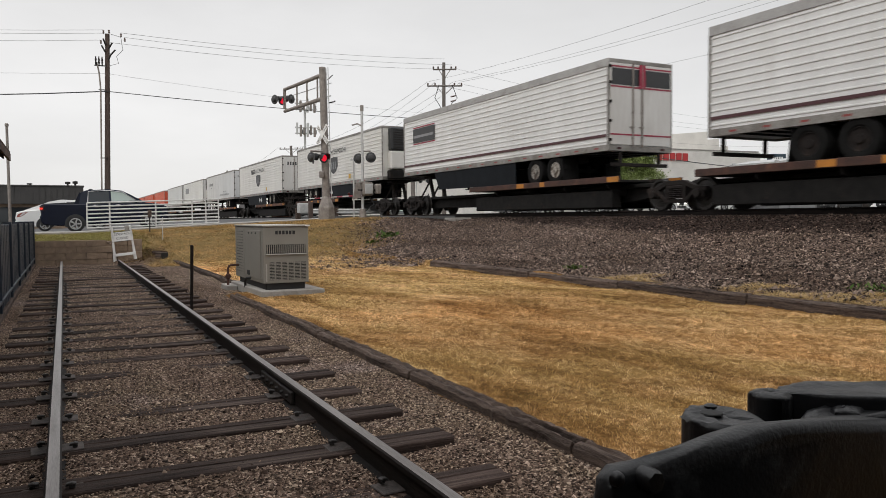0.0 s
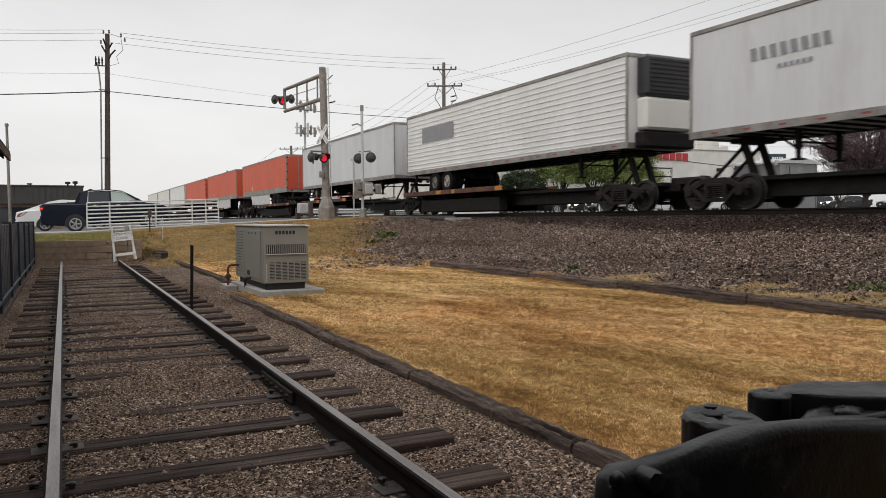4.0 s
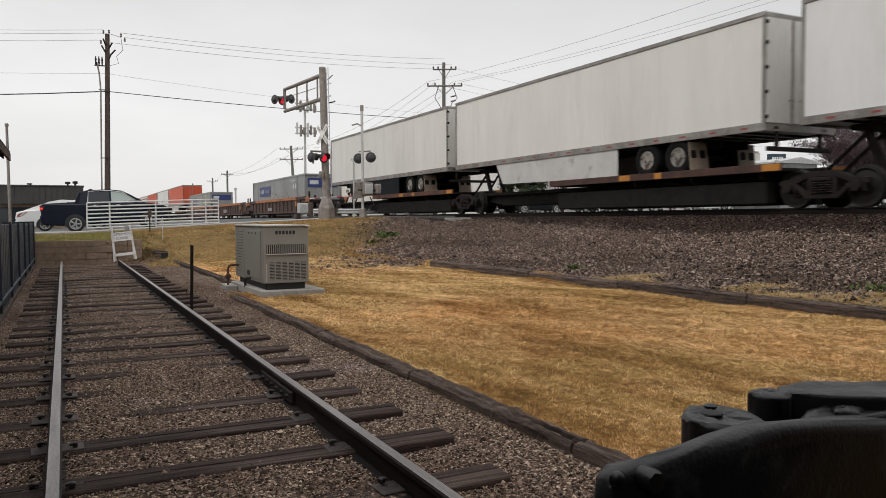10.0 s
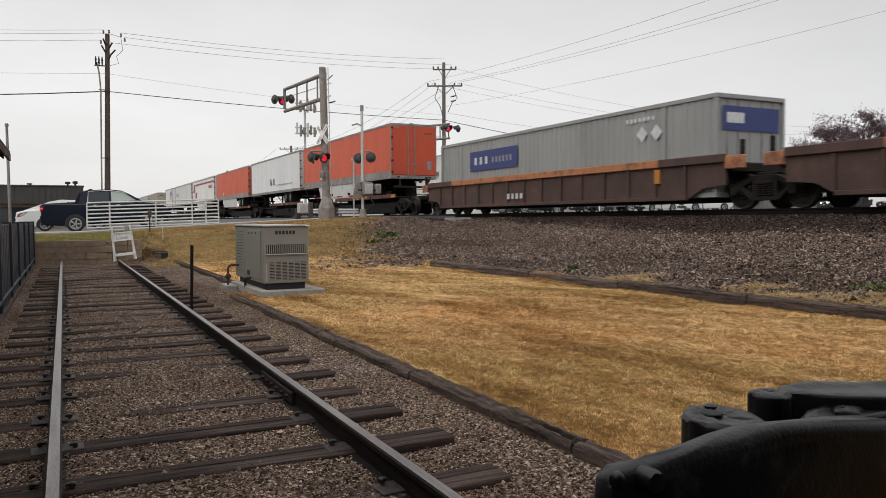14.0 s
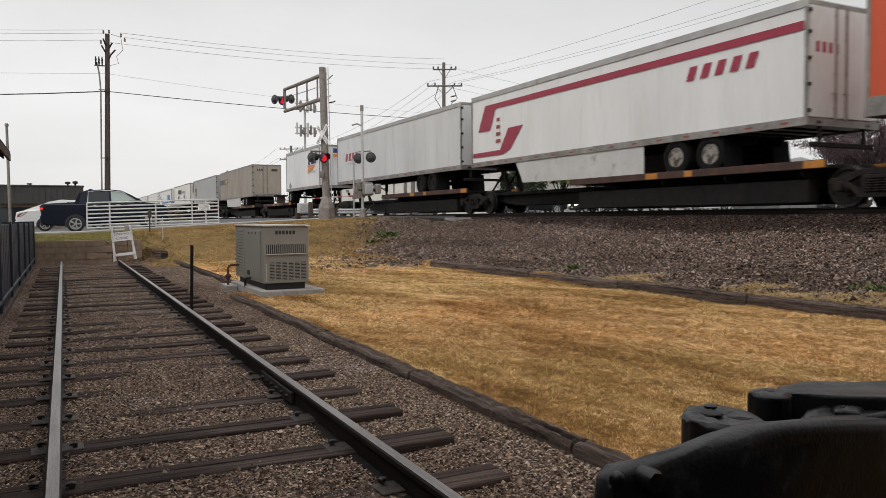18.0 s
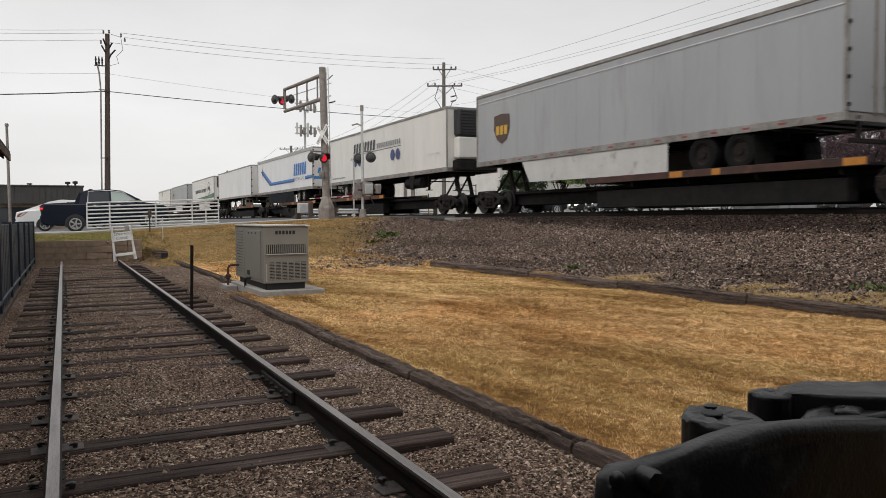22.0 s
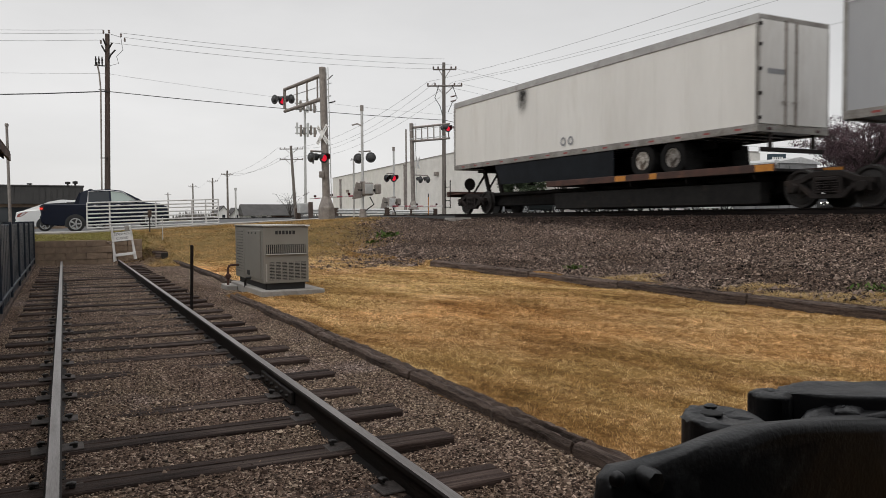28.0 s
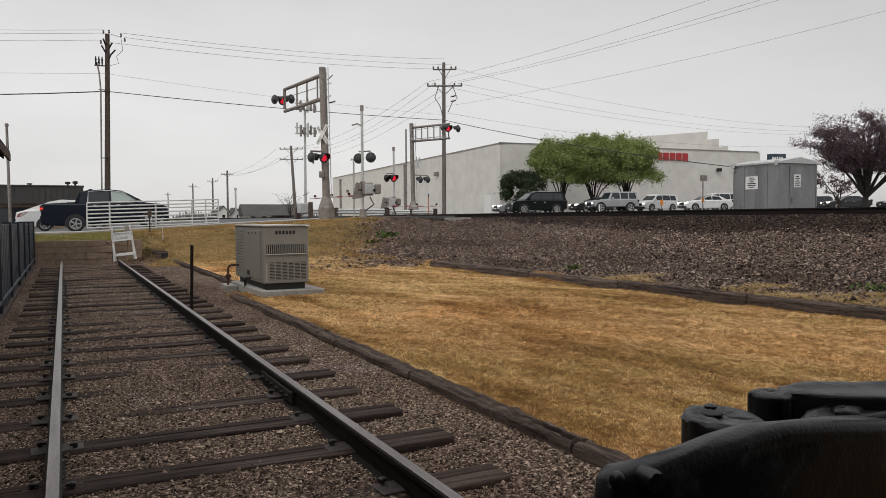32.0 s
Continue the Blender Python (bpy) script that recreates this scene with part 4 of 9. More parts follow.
def disc(y, z, r, r_in=0.0, face=-HW - 0.0135, n=24):
    s = Shape()
    if r_in:
        vs = [(face, y + q * math.cos(2 * math.pi * i / n), z + q * math.sin(2 * math.pi * i / n)) for q in (r, r_in) for i in range(n)]
        s.add(vs, [(i, (i + 1) % n, n + (i + 1) % n, n + i) for i in range(n)])
    else:
        s.add([(face, y + r * math.cos(2 * math.pi * i / n), z + r * math.sin(2 * math.pi * i / n)) for i in range(n)], [tuple(range(n))])
    return s


def poly(pts, face=-HW - 0.0135):
    s = Shape()
    s.add([(face, y, z) for y, z in pts], [tuple(range(len(pts)))])
    return s


def shield(y, z, w, h, face=-HW - 0.0135):
    return poly([(y - w / 2, z + h / 2), (y, z + h / 2 + 0.06), (y + w / 2, z + h / 2), (y + w / 2, z), (y + w * 0.3, z - h * 0.35), (y, z - h / 2), (y - w * 0.3, z - h * 0.35), (y - w / 2, z)], face)


_body_cache = {}


def make_trailer(label, L, style, paint, lead="doors", skirt=None, reefer=False, dark_wheels=False, boxes=False, end_paint=None, group="trailers on the passing train", axles=2, bogie=3.6, cap=0.12):
    e = thing("semi_trailer", label, "trailer", group)
    key = (round(L, 2), style, paint.name, cap)
    if key not in _body_cache:
        low, top, post, ends, sills, deck = trailer_frame(L, cap)
        made = [(nm, q.mesh(nm, m)) for nm, qs, m in (("bottom_rail", low, P_TRIM), ("top_rail", top, P_TOPRAIL if cap > 0.15 else P_TRIM), ("corner_post", post, P_TRIM), ("header", ends, P_TRIM), ("end_sill", sills, P_TRIM), ("floor_frame", [deck], P_UNDER)) for q in qs]
        _body_cache[key] = [("body", trailer_body(L, style).mesh("body", paint))] + made
    for nm, me in _body_cache[key]:
        part(nm, me, None, e)
    y = 0.5
    while y < L - 0.6:
        part("reflective_tape", TAPE, None, e, at=pose(0, y, 0))
        y += 1.05
    yb = bogie if lead == "doors" else L - bogie
    back = -1 if lead == "doors" else 1
    yl = L - 3.0 if lead == "doors" else 3.0
    part("wheel_carriage", BOGIE if axles == 2 else BOGIE1, None, e, at=pose(0, yb, 0))
    for sx in (-0.93, 0.93):
        part("mud_flap", FLAPT if boxes else FLAP, None, e, at=pose(sx, yb + back * (1.28 if axles == 2 else 0.62), 0, back * 7))
    part("air_tank", AIRTANK, None, e, at=pose(0, yb - back * 1.55, 0))
    for dy in (-0.625, 0.625) if axles == 2 else (0.0,):
        for sx in (-1, 1):
            w = part("wheel", TY, None, e, at=pose(sx * 1.12, yb + dy, 1.47, 0, 0, 0 if sx < 0 else 180))
            part("rim", RIMD if dark_wheels else RIM, None, w)
    part("landing_leg", LEGS, None, e, at=pose(0, yl, 0, 0, 0, 0 if lead == "doors" else 180))
    ye = 0.0 if lead == "doors" else L
    part("rear_bumper", BUMPER, None, e, at=pose(0, ye, 0, 0, 0, 0 if lead == "doors" else 180))
    for sx in (-0.9, 0.9):
        part("tail_lamp", LAMP, None, e, at=pose(sx, ye - 0.001 if lead == "doors" else ye + 0.001, ZB + 0.09, 0, 0, 0 if lead == "doors" else 180))
    if lead == "doors":
        ep = end_paint or {P_ORANGE: P_ORANGED, P_BROWN: P_DOORB}.get(paint, P_DOORW if paint in (P_WHITE, P_CREAM) else paint)
        for sd in (-1, 1):
            d = part("door", door_mesh(ep, sd), None, e)
            part("lock_rod", RODS, None, d, at=pose(0, 0, 0) if sd < 0 else Matrix.Translation((0.38, 0, 0)))
        for z in (0.3, 0.9, 1.5, 2.1, 2.6):
            part("hinge", HINGE, None, e, at=pose(0, 0, ZB + z))
    if skirt:
        s = Shape()
        y0, y1 = (yb + 1.9, L - 3.4) if lead == "doors" else (3.4, yb - 1.9)
        for sx in (-1, 1):
            a, b = sorted((sx * (HW - 0.02), sx * (HW - 0.06)))
            s.prism([(y0, ZB), (y1, ZB), (y1 - (0.5 if lead == "doors" else 0.0), 1.12), (y0, 1.06)], a, b, "x")
        part("side_skirt", s, skirt, e)
    if reefer:
        u = Shape().box(-1.0, 1.0, -0.5, 0.0, ZT - 1.35, ZT - 0.1, 0.09)
        unit = part("cooling_unit", u, P_GRILLE, e, "black refrigeration unit on the front wall")
        g = Shape()
        for k in range(8):
            z = ZT - 1.2 + 0.13 * k
            g.box(-0.86, 0.86, -0.52, -0.49, z, z + 0.06, 0.01)
        part("grille", g, M_IRON, unit)
        part("lower_cover", Shape().box(-1.0, 1.0, -0.46, 0.0, ZB + 0.55, ZT - 1.37, 0.08), P_CREAM, unit)
        part("lower_frame", Shape().box(-1.05, 1.05, -0.42, 0.0, ZB + 0.02, ZB + 0.5, 0.05), P_UNDER, unit)
    if lead != "doors":
        s = Shape()
        for x in (-0.85, -0.4, 0.4, 0.85):
            s.box(x - 0.03, x + 0.03, -0.012, 0.032, ZB + 0.2, ZT - 0.14, 0.006)
        part("front_rib", s, end_paint or paint, e)
    return e


def soot_mat(y, z):
    """Soot round one point of a trailer's side, thinning out and running down."""
    m = bpy.data.materials.new("soot_stain")
    m.use_nodes = True
    nt = m.node_tree
    b = nt.nodes["Principled BSDF"]
    b.inputs["Base Color"].default_value = (0.02, 0.018, 0.016, 1)
    b.inputs["Roughness"].default_value = 0.9
    tc = nt.nodes.new("ShaderNodeTexCoord")
    mp1 = nt.nodes.new("ShaderNodeMapping")
    mp1.vector_type = "TEXTURE"
    mp1.inputs["Location"].default_value = (-HW, y, z)
    mp1.inputs["Scale"].default_value = (1.0, 0.55, 0.85)
    nt.links.new(tc.outputs["Object"], mp1.inputs[0])
    g = nt.nodes.new("ShaderNodeTexGradient")
    g.gradient_type = "QUADRATIC_SPHERE"
    nt.links.new(mp1.outputs[0], g.inputs[0])
    n = nt.nodes.new("ShaderNodeTexNoise")
    n.inputs["Scale"].default_value = 5
    n.inputs["Detail"].default_value = 5
    nt.links.new(tc.outputs["Object"], n.inputs["Vector"])
    mu = nt.nodes.new("ShaderNodeMath")
    mu.operation = "MULTIPLY"
    nt.links.new(g.outputs["Fac"], mu.inputs[0])
    nt.links.new(n.outputs[0], mu.inputs[1])
    mr_ = nt.nodes.new("ShaderNodeMapRange")
    mr_.inputs["From Max"].default_value = 0.38
    mr_.inputs["To Max"].default_value = 0.95
    nt.links.new(mu.outputs[0], mr_.inputs[0])
    nt.links.new(mr_.outputs[0], b.inputs["Alpha"])
    return m


# ---------------------------------------------------------------- railcars
WHEEL = Shape().lathe([(-0.07, 0.05), (-0.07, 0.20), (-0.03, 0.22), (-0.02, 0.36), (-0.065, 0.40), (-0.065, 0.46), (0.06, 0.455), (0.075, 0.485), (0.09, 0.485), (0.09, 0.05)], (0, 0, 0), "x", 22).mesh("wheel", P_TREAD)
_s = Shape()
_s.prism([(-1.15, 0.52), (-1.15, 0.64), (-0.75, 0.68), (-0.35, 0.84), (0.35, 0.84), (0.75, 0.68), (1.15, 0.64), (1.15, 0.52), (0.72, 0.54), (0.34, 0.70), (-0.34, 0.70), (-0.72, 0.54)], -0.08, 0.08, "x", 0.015)
_s.prism([(-0.80, 0.56), (-0.42, 0.20), (0.42, 0.20), (0.80, 0.56), (0.66, 0.56), (0.36, 0.31), (-0.36, 0.31), (-0.66, 0.56)], -0.08, 0.08, "x", 0.012)
for y in (-0.32, 0.32):
    _s.box(-0.075, 0.075, y - 0.055, y + 0.055, 0.30, 0.72, 0.012)
for y in (-0.87, 0.87):
    _s.lathe([(-0.17, 0.085), (-0.16, 0.12), (0.08, 0.12)], (0, y, 0.46), "x", 12)
    _s.box(-0.07, 0.07, y - 0.19, y - 0.12, 0.34, 0.6, 0.01)
    _s.box(-0.07, 0.07, y + 0.12, y + 0.19, 0.34, 0.6, 0.01)
for y in (-0.19, 0.0, 0.19):
    for k in range(5):
        _s.lathe([(-0.022, 0.06), (0.0, 0.078), (0.022, 0.06)], (-0.06, y, 0.345 + 0.055 * k), "z", 10)
_s.box(-0.10, 0.06, -0.27, 0.27, 0.60, 0.70, 0.02)
SIDEF = _s.mesh("side_frame", P_BOGIE)
_bo = Shape().box(-1.05, 1.05, -0.22, 0.22, 0.48, 0.72, 0.03)
for y in (-0.87, 0.87):
    _bo.cyl((-0.75, y, 0.46), (0.75, y, 0.46), 0.075, n=10)
BOLSTER = _bo.mesh("truck", P_BOGIE)


def add_truck(parent, y):
    t = part("truck", BOLSTER, None, parent, at=pose(0, y, 0))
    for sx in (-1, 1):
        part("side_frame", SIDEF, None, t, at=pose(sx * 1.0, 0, 0, 0, 0, 0 if sx < 0 else 180))
        for dy in (-0.87, 0.87):
            part("wheel", WHEEL, None, t, at=pose(sx * 0.755, dy, 0.46, 0, 0, 0 if sx < 0 else 180))


def make_spine(Lu, trucks, plat, hitch_y, ledge_paint, label, coupler=False, tail_end=False):
    """A spine car unit: plat is the stretch of the wheel platform, hitch_y where the trailer's nose is held up."""
    e = thing("spine_car", label, "railcar", "spine cars of the passing train")
    s = Shape()
    s.prism([(0.6, 0.55), (2.4, 0.30), (Lu - 2.4, 0.30), (Lu - 0.6, 0.55), (Lu - 0.6, 0.82), (0.6, 0.82)], -0.42, 0.42, "x", 0.02)
    s.box(-0.3, 0.3, -0.1, Lu + 0.1, 0.56, 0.8, 0.02)
    s.box(-0.62, 0.62, 0.5, Lu - 0.5, 0.72, 0.84, 0.02)
    part("centre_sill", s, P_UNDER, e)
    p0, p1 = plat
    s = Shape().box(-HW + 0.05, HW - 0.05, p0, p1, 0.89, 0.965, 0.01)
    for sx in (-1, 1):
        a, b = sorted((sx * 0.42, sx * (HW - 0.06)))
        y = p0 + 0.7
        while y < p1:
            s.prism([(0.42 * sx, 0.86), ((HW - 0.08) * sx, 0.86), ((HW - 0.1) * sx, 0.74), (0.42 * sx, 0.42)], y - 0.03, y + 0.03, "y")
            y += 2.3
    part("deck", s, P_UNDER, e)
    for sx in (-1, 1):
        a, b = sorted((sx * (HW - 0.05), sx * (HW + 0.02)))
        s = Shape()
        s.cur = 0
        s.box(a, b, p0, p1, 0.885, 1.085, 0.012)
        s.cur = 1
        for q, w in ((p0 + 0.02, 0.55), (p0 + (p1 - p0) * 0.42, 0.3), (p0 + (p1 - p0) * 0.56, 0.5)):
            s.box(a - 0.004, b + 0.004, q, q + w, 0.895, 1.075, 0.01)
        part("side_ledge", s.mesh("side_ledge", ledge_paint, P_YELLOW), None, e, "rusted ledge with yellow-orange ends")
    ys = (p0 + p1) / 2
    s = Shape()
    for sx in (-1, 1):
        s.box(sx * 0.9 - 0.2, sx * 0.9 + 0.2, ys - 4.2 if ys - 4.2 > 1.2 else 1.4, min(ys + 4.6, Lu - 1.4), 0.10, 0.66, 0.03)
    part("side_skirt", s, P_UNDER, e)
    h = Shape()
    for sx in (-1, 1):
        h.prism([(hitch_y - 0.5, 0.8), (hitch_y - 0.3, 0.8), (hitch_y + 0.12, 1.78), (hitch_y - 0.08, 1.78)], sx * 0.32 - 0.05, sx * 0.32 + 0.05, "x")
        h.cyl((sx * 0.32, hitch_y + 1.1, 0.82), (sx * 0.3, hitch_y + 0.02, 1.7), 0.05, n=6)
    h.box(-0.5, 0.5, hitch_y - 0.35, hitch_y + 0.35, 1.76, 1.89, 0.03)
    part("trailer_hitch", h, P_BOGIE, e, "folding steel stanchion")
    for y in trucks:
        add_truck(e, y)
    if coupler:
        part("coupler", Shape().box(-0.13, 0.13, -0.75, 0.7, 0.72, 0.98, 0.05), P_BOGIE, e)
        s = Shape()
        s.tube([(0.5, 0.3, 0.9), (0.45, -0.2, 0.55), (0.4, -0.7, 0.45)], 0.03, 6)
        part("air_hose", s, P_UNDER, e)
        s = Shape()
        for z in (1.0, 1.25):
            s.cyl((-1.2, 0.35, z), (-0.4, 0.35, z), 0.018, n=6)
        for x in (-1.2, -0.4):
            s.cyl((x, 0.35, 0.8), (x, 0.35, 1.28), 0.018, n=6)
        part("end_rail", s, P_BOGIE, e)
    if tail_end:
        part("coupler", Shape().box(-0.13, 0.13, Lu - 0.7, Lu + 0.75, 0.66, 0.92, 0.05), P_BOGIE, e)
        part("end_sill", Shape().box(-1.2, 1.2, Lu - 0.15, Lu + 0.08, 0.75, 1.0, 0.03).box(-1.15, 1.15, Lu - 1.3, Lu - 0.15, 0.84, 0.9, 0.01), P_RUST, e)
        part("brake_wheel", Shape().lathe([(-0.03, 0.24), (0.0, 0.27), (0.03, 0.24)], (-0.75, Lu - 1.3, 1.28), "y", 16), P_BOGIE, e)
        part("brake_stand", Shape().box(-0.8, -0.7, Lu - 1.28, Lu - 1.2, 0.8, 1.3, 0.01), P_BOGIE, e)
        s = Shape()
        for yy in (Lu - 0.38, Lu + 0.12):
            s.cyl((-1.24, yy, 0.25), (-1.24, yy, 1.5), 0.022, n=6)
        for z in (0.3, 0.6, 0.9, 1.2):
            s.cyl((-1.24, Lu - 0.38, z), (-1.24, Lu + 0.12, z), 0.016, n=6)
        part("end_ladder", s, P_BOGIE, e)
    return e


def make_well(Lu, trucks, label):
    e = thing("well_car", label, "railcar", "well cars of the passing train")
    w = 1.42
    for sx in (-1, 1):
        xa, xb = sorted((sx * w, sx * (w - 0.06)))
        side = Shape().prism([(2.2, 0.28), (Lu - 2.2, 0.28), (Lu - 1.7, 0.55), (Lu - 0.9, 0.62), (Lu - 0.9, 1.2), (0.9, 1.2), (0.9, 0.62), (1.7, 0.55)], xa, xb, "x")
        sd = part("side_plate", side, P_WELL, e, "rust-brown side plate")
        r = Shape()
        y = 2.3
        while y < Lu - 2.1:
            a, b = sorted((sx * (w - 0.002), sx * (w + 0.07)))
            r.box(a, b, y - 0.05, y + 0.05, 0.34, 1.19, 0.012)
            y += 1.15
        a, b = sorted((sx * (w - 0.02), sx * (w + 0.09)))
        r.box(a, b, 2.2, Lu - 2.2, 0.25, 0.36, 0.01)
        part("side_post", r, P_WELL, sd)
        t = Shape()
        t.cur = 0
        t.box(a, b, 3.3, Lu - 3.3, 1.2, 1.42, 0.015)
        t.cur = 1
        t.box(a, b, 0.9, 3.298, 1.2, 1.42, 0.015)
        t.box(a, b, Lu - 3.298, Lu - 0.9, 1.2, 1.42, 0.015)
        part("top_chord", t.mesh("top_chord", P_ORANGER, P_WELL), None, e, "faded orange and brown top rail")
        ym = Shape().box(min(sx * (w + 0.01), sx * (w + 0.075)), max(sx * (w + 0.01), sx * (w + 0.075)), 3.25, 3.45, 0.75, 1.15)
        part("yellow_marker", ym, P_YELLOW, sd)
    part("floor_beam", Shape().box(-w + 0.06, w - 0.06, 2.3, Lu - 2.3, 0.22, 0.3), P_UNDER, e)
    for y0, y1 in ((0.7, 2.3), (Lu - 2.3, Lu - 0.7)):
        part("end_platform", Shape().box(-w + 0.06, w - 0.06, y0, y1, 0.95, 1.2, 0.03).box(-0.5, 0.5, y0 - (0.8 if y0 < 1 else 0), y1 + (0.8 if y0 > 1 else 0), 0.6, 0.95, 0.03), P_BOGIE, e)
    for y0, y1 in ((0.3, 0.9), (Lu - 0.9, Lu - 0.3)):
        for sx in (-1, 1):
            a, b = sorted((sx * 1.36, sx * 1.48))
            part("end_marker", Shape().box(a, b, y0, y1, 1.02, 1.36, 0.02), P_ORANGER, e, "orange end panel")
    for yy in (0.45, Lu - 0.45):
        part("hand_hold", Shape().box(-1.38, -1.28, yy - 0.05, yy + 0.05, 1.2, 1.75, 0.01), P_BOGIE, e)
    for y in trucks:
        add_truck(e, y)
    return e


def well_marking(e, y, big):
    """White painted reporting marks as plain bars."""
    s = Shape()
    f = -1.515
    for a, b in bars(1.7 if big else 1.2, 3 if big else 4, 0.25):
        s.add([(f, y - b, 0.52), (f, y - a, 0.52), (f, y - a, 0.86 if big else 0.72), (f, y - b, 0.86 if big else 0.72)], [(0, 1, 2, 3)])
    for q in s.pieces():
        part("painted_mark", q, P_SILVER, e, "white painted reporting mark")


def make_container(L, label):
    e = thing("freight_container", label, "container", "grey containers in well cars")
    z0, z1 = 0.31, 3.06
    right = [(1.235, 0.1)]
    y = 0.25
    while y < L - 0.45:
        right += [(1.235, y), (1.268, y + 0.04), (1.268, y + 0.16), (1.235, y + 0.2)]
        y += 0.28
    right.append((1.235, L - 0.1))
    s = Shape().prism(right + [(-x, y) for x, y in reversed(right)], z0 + 0.1, z1 - 0.06, "z")
    part("body", s, P_CONT, e)
    s = Shape()
    for sx in (-1, 1):
        a, b = sorted((sx * 1.22, sx * 1.30))
        s.box(a, b, 0, L, z1 - 0.12, z1, 0.01).box(a, b, 0, L, z0, z0 + 0.14, 0.01)
        for y in (0.0, 1.9, L - 2.02, L - 0.14):
            s.box(a, b, y, y + 0.12, z0 + 0.14, z1 - 0.12, 0.008)
    for y in (0, L - 0.1):
        s.box(-1.22, 1.22, y, y + 0.1, z1 - 0.12, z1, 0.01).box(-1.22, 1.22, y, y + 0.1, z0, z0 + 0.14, 0.01)
    part("frame", s, P_CONT, e)
    s = Shape()
    for x in (-0.85, -0.45, 0.45, 0.85):
        s.cyl((x, 0.06, z0 + 0.1), (x, 0.06, z1 - 0.08), 0.022, n=6)
    for sd in (-1, 1):
        d = Shape().box(min(sd * 0.01, sd * 1.2), max(sd * 0.01, sd * 1.2), 0.07, 0.1, z0 + 0.14, z1 - 0.12, 0.01)
        part("door", d, P_CONT, e)
    part("lock_rod", s, P_TRIM, e)
    f = -1.304
    a, b = L - 6.45, L - 2.75
    part("logo_panel", poly([(a, 1.75), (b, 1.75), (b, 2.55), (a, 2.55)], f), P_BLUE, e, "dark blue logo panel")
    s = Shape()
    for p, q in bars(1.3, 3):
        mark(s, b - 0.25 - q, b - 0.3 - p, 2.0, 2.3, 0, f - 0.004)
    part("logo_mark", s, P_SILVER, e)
    s = Shape()
    for p, q in bars(1.6, 6):
        mark(s, b - 1.75 - q, b - 1.75 - p, 2.02, 2.25, 0, f - 0.004)
    part("logo_mark", s, P_GREYM, e)
    part("logo_panel", Shape().add([(-1.05, 0.036, 2.1), (1.1, 0.036, 2.1), (1.1, 0.036, 2.75), (-1.05, 0.036, 2.75)], [(0, 1, 2, 3)]), P_BLUE, e)
    part("logo_mark", Shape().add([(-0.9, 0.03, 2.3), (-0.25, 0.03, 2.3), (-0.25, 0.03, 2.58), (-0.9, 0.03, 2.58)], [(0, 1, 2, 3)]), P_SILVER, e)
    for y in (2.25, 2.86):
        part("placard", poly([(y - 0.24, 2.25), (y, 2.49), (y + 0.24, 2.25), (y, 2.01)], f), P_SILVER, e, "white diamond placard")
    s = Shape()
    for p, q in bars(1.3, 7):
        mark(s, 3.6 - q, 3.6 - p, 2.62, 2.74, 0, f)
    part("container_mark", s, P_SILVER, e)
    return e


# ---------------------------------------------------------------- the consist: leading end at the clip's start, metres along the main line
SURGE = ((0, 0.0), (18, 0.0), (19, -0.25), (20, -0.45), (21, 0.12), (22, -0.12), (23, 0.0), (28.5, 0.0), (29, -0.5), (32, -0.5))   # slack running in and out


def travel(t):
    return 19.446 * t - 0.02125 * t * t + 0.000291 * t ** 3 + float(lerp_table(t, SURGE))


MOVING = []
L53 = 16.15


def set_on(e, s):
    MOVING.append((e, s))
    return e


def tmark(e, shape, paint, label=""):
    for q in shape.pieces():
        part("marking", q, paint, e, label)


def striped(e, L, panel=True):
    """Dark maroon stripe low on a ribbed trailer, with a black logo panel."""
    tmark(e, poly([(0.1, ZB + 0.44), (L - 0.1, ZB + 0.44), (L - 0.1, ZB + 0.53), (0.1, ZB + 0.53)], -HW - 0.017), P_DARKRED, "thin dark maroon stripe")
    if not panel:
        return
    tmark(e, poly([(L - 3.55, ZB + 1.55), (L - 1.15, ZB + 1.55), (L - 1.15, ZB + 2.22), (L - 3.55, ZB + 2.22)], -HW - 0.017), P_INK, "black logo panel")
    for z in (ZB + 1.47, ZB + 2.25):
        tmark(e, poly([(L - 3.55, z), (L - 1.15, z), (L - 1.15, z + 0.05), (L - 3.55, z + 0.05)], -HW - 0.017), P_MAROON)
    tmark(e, poly([(L - 3.4, ZB + 1.78), (L - 1.3, ZB + 1.78), (L - 1.3, ZB + 1.9), (L - 3.4, ZB + 1.9)], -HW - 0.021), P_GREYM)


trailers = []   # (thing, lead, tail, leading end kind)


def put(e, lead, L, kind="doors"):
    trailers.append((e, lead, lead + L, kind))
    return set_on(e, lead)


t1 = make_trailer("white ribbed trailer with a maroon stripe", L53, "ribbed", P_WHITE, lead="nose", dark_wheels=True, cap=0.26)
striped(t1, L53, False)
put(t1, -1.37, L53, "nose")

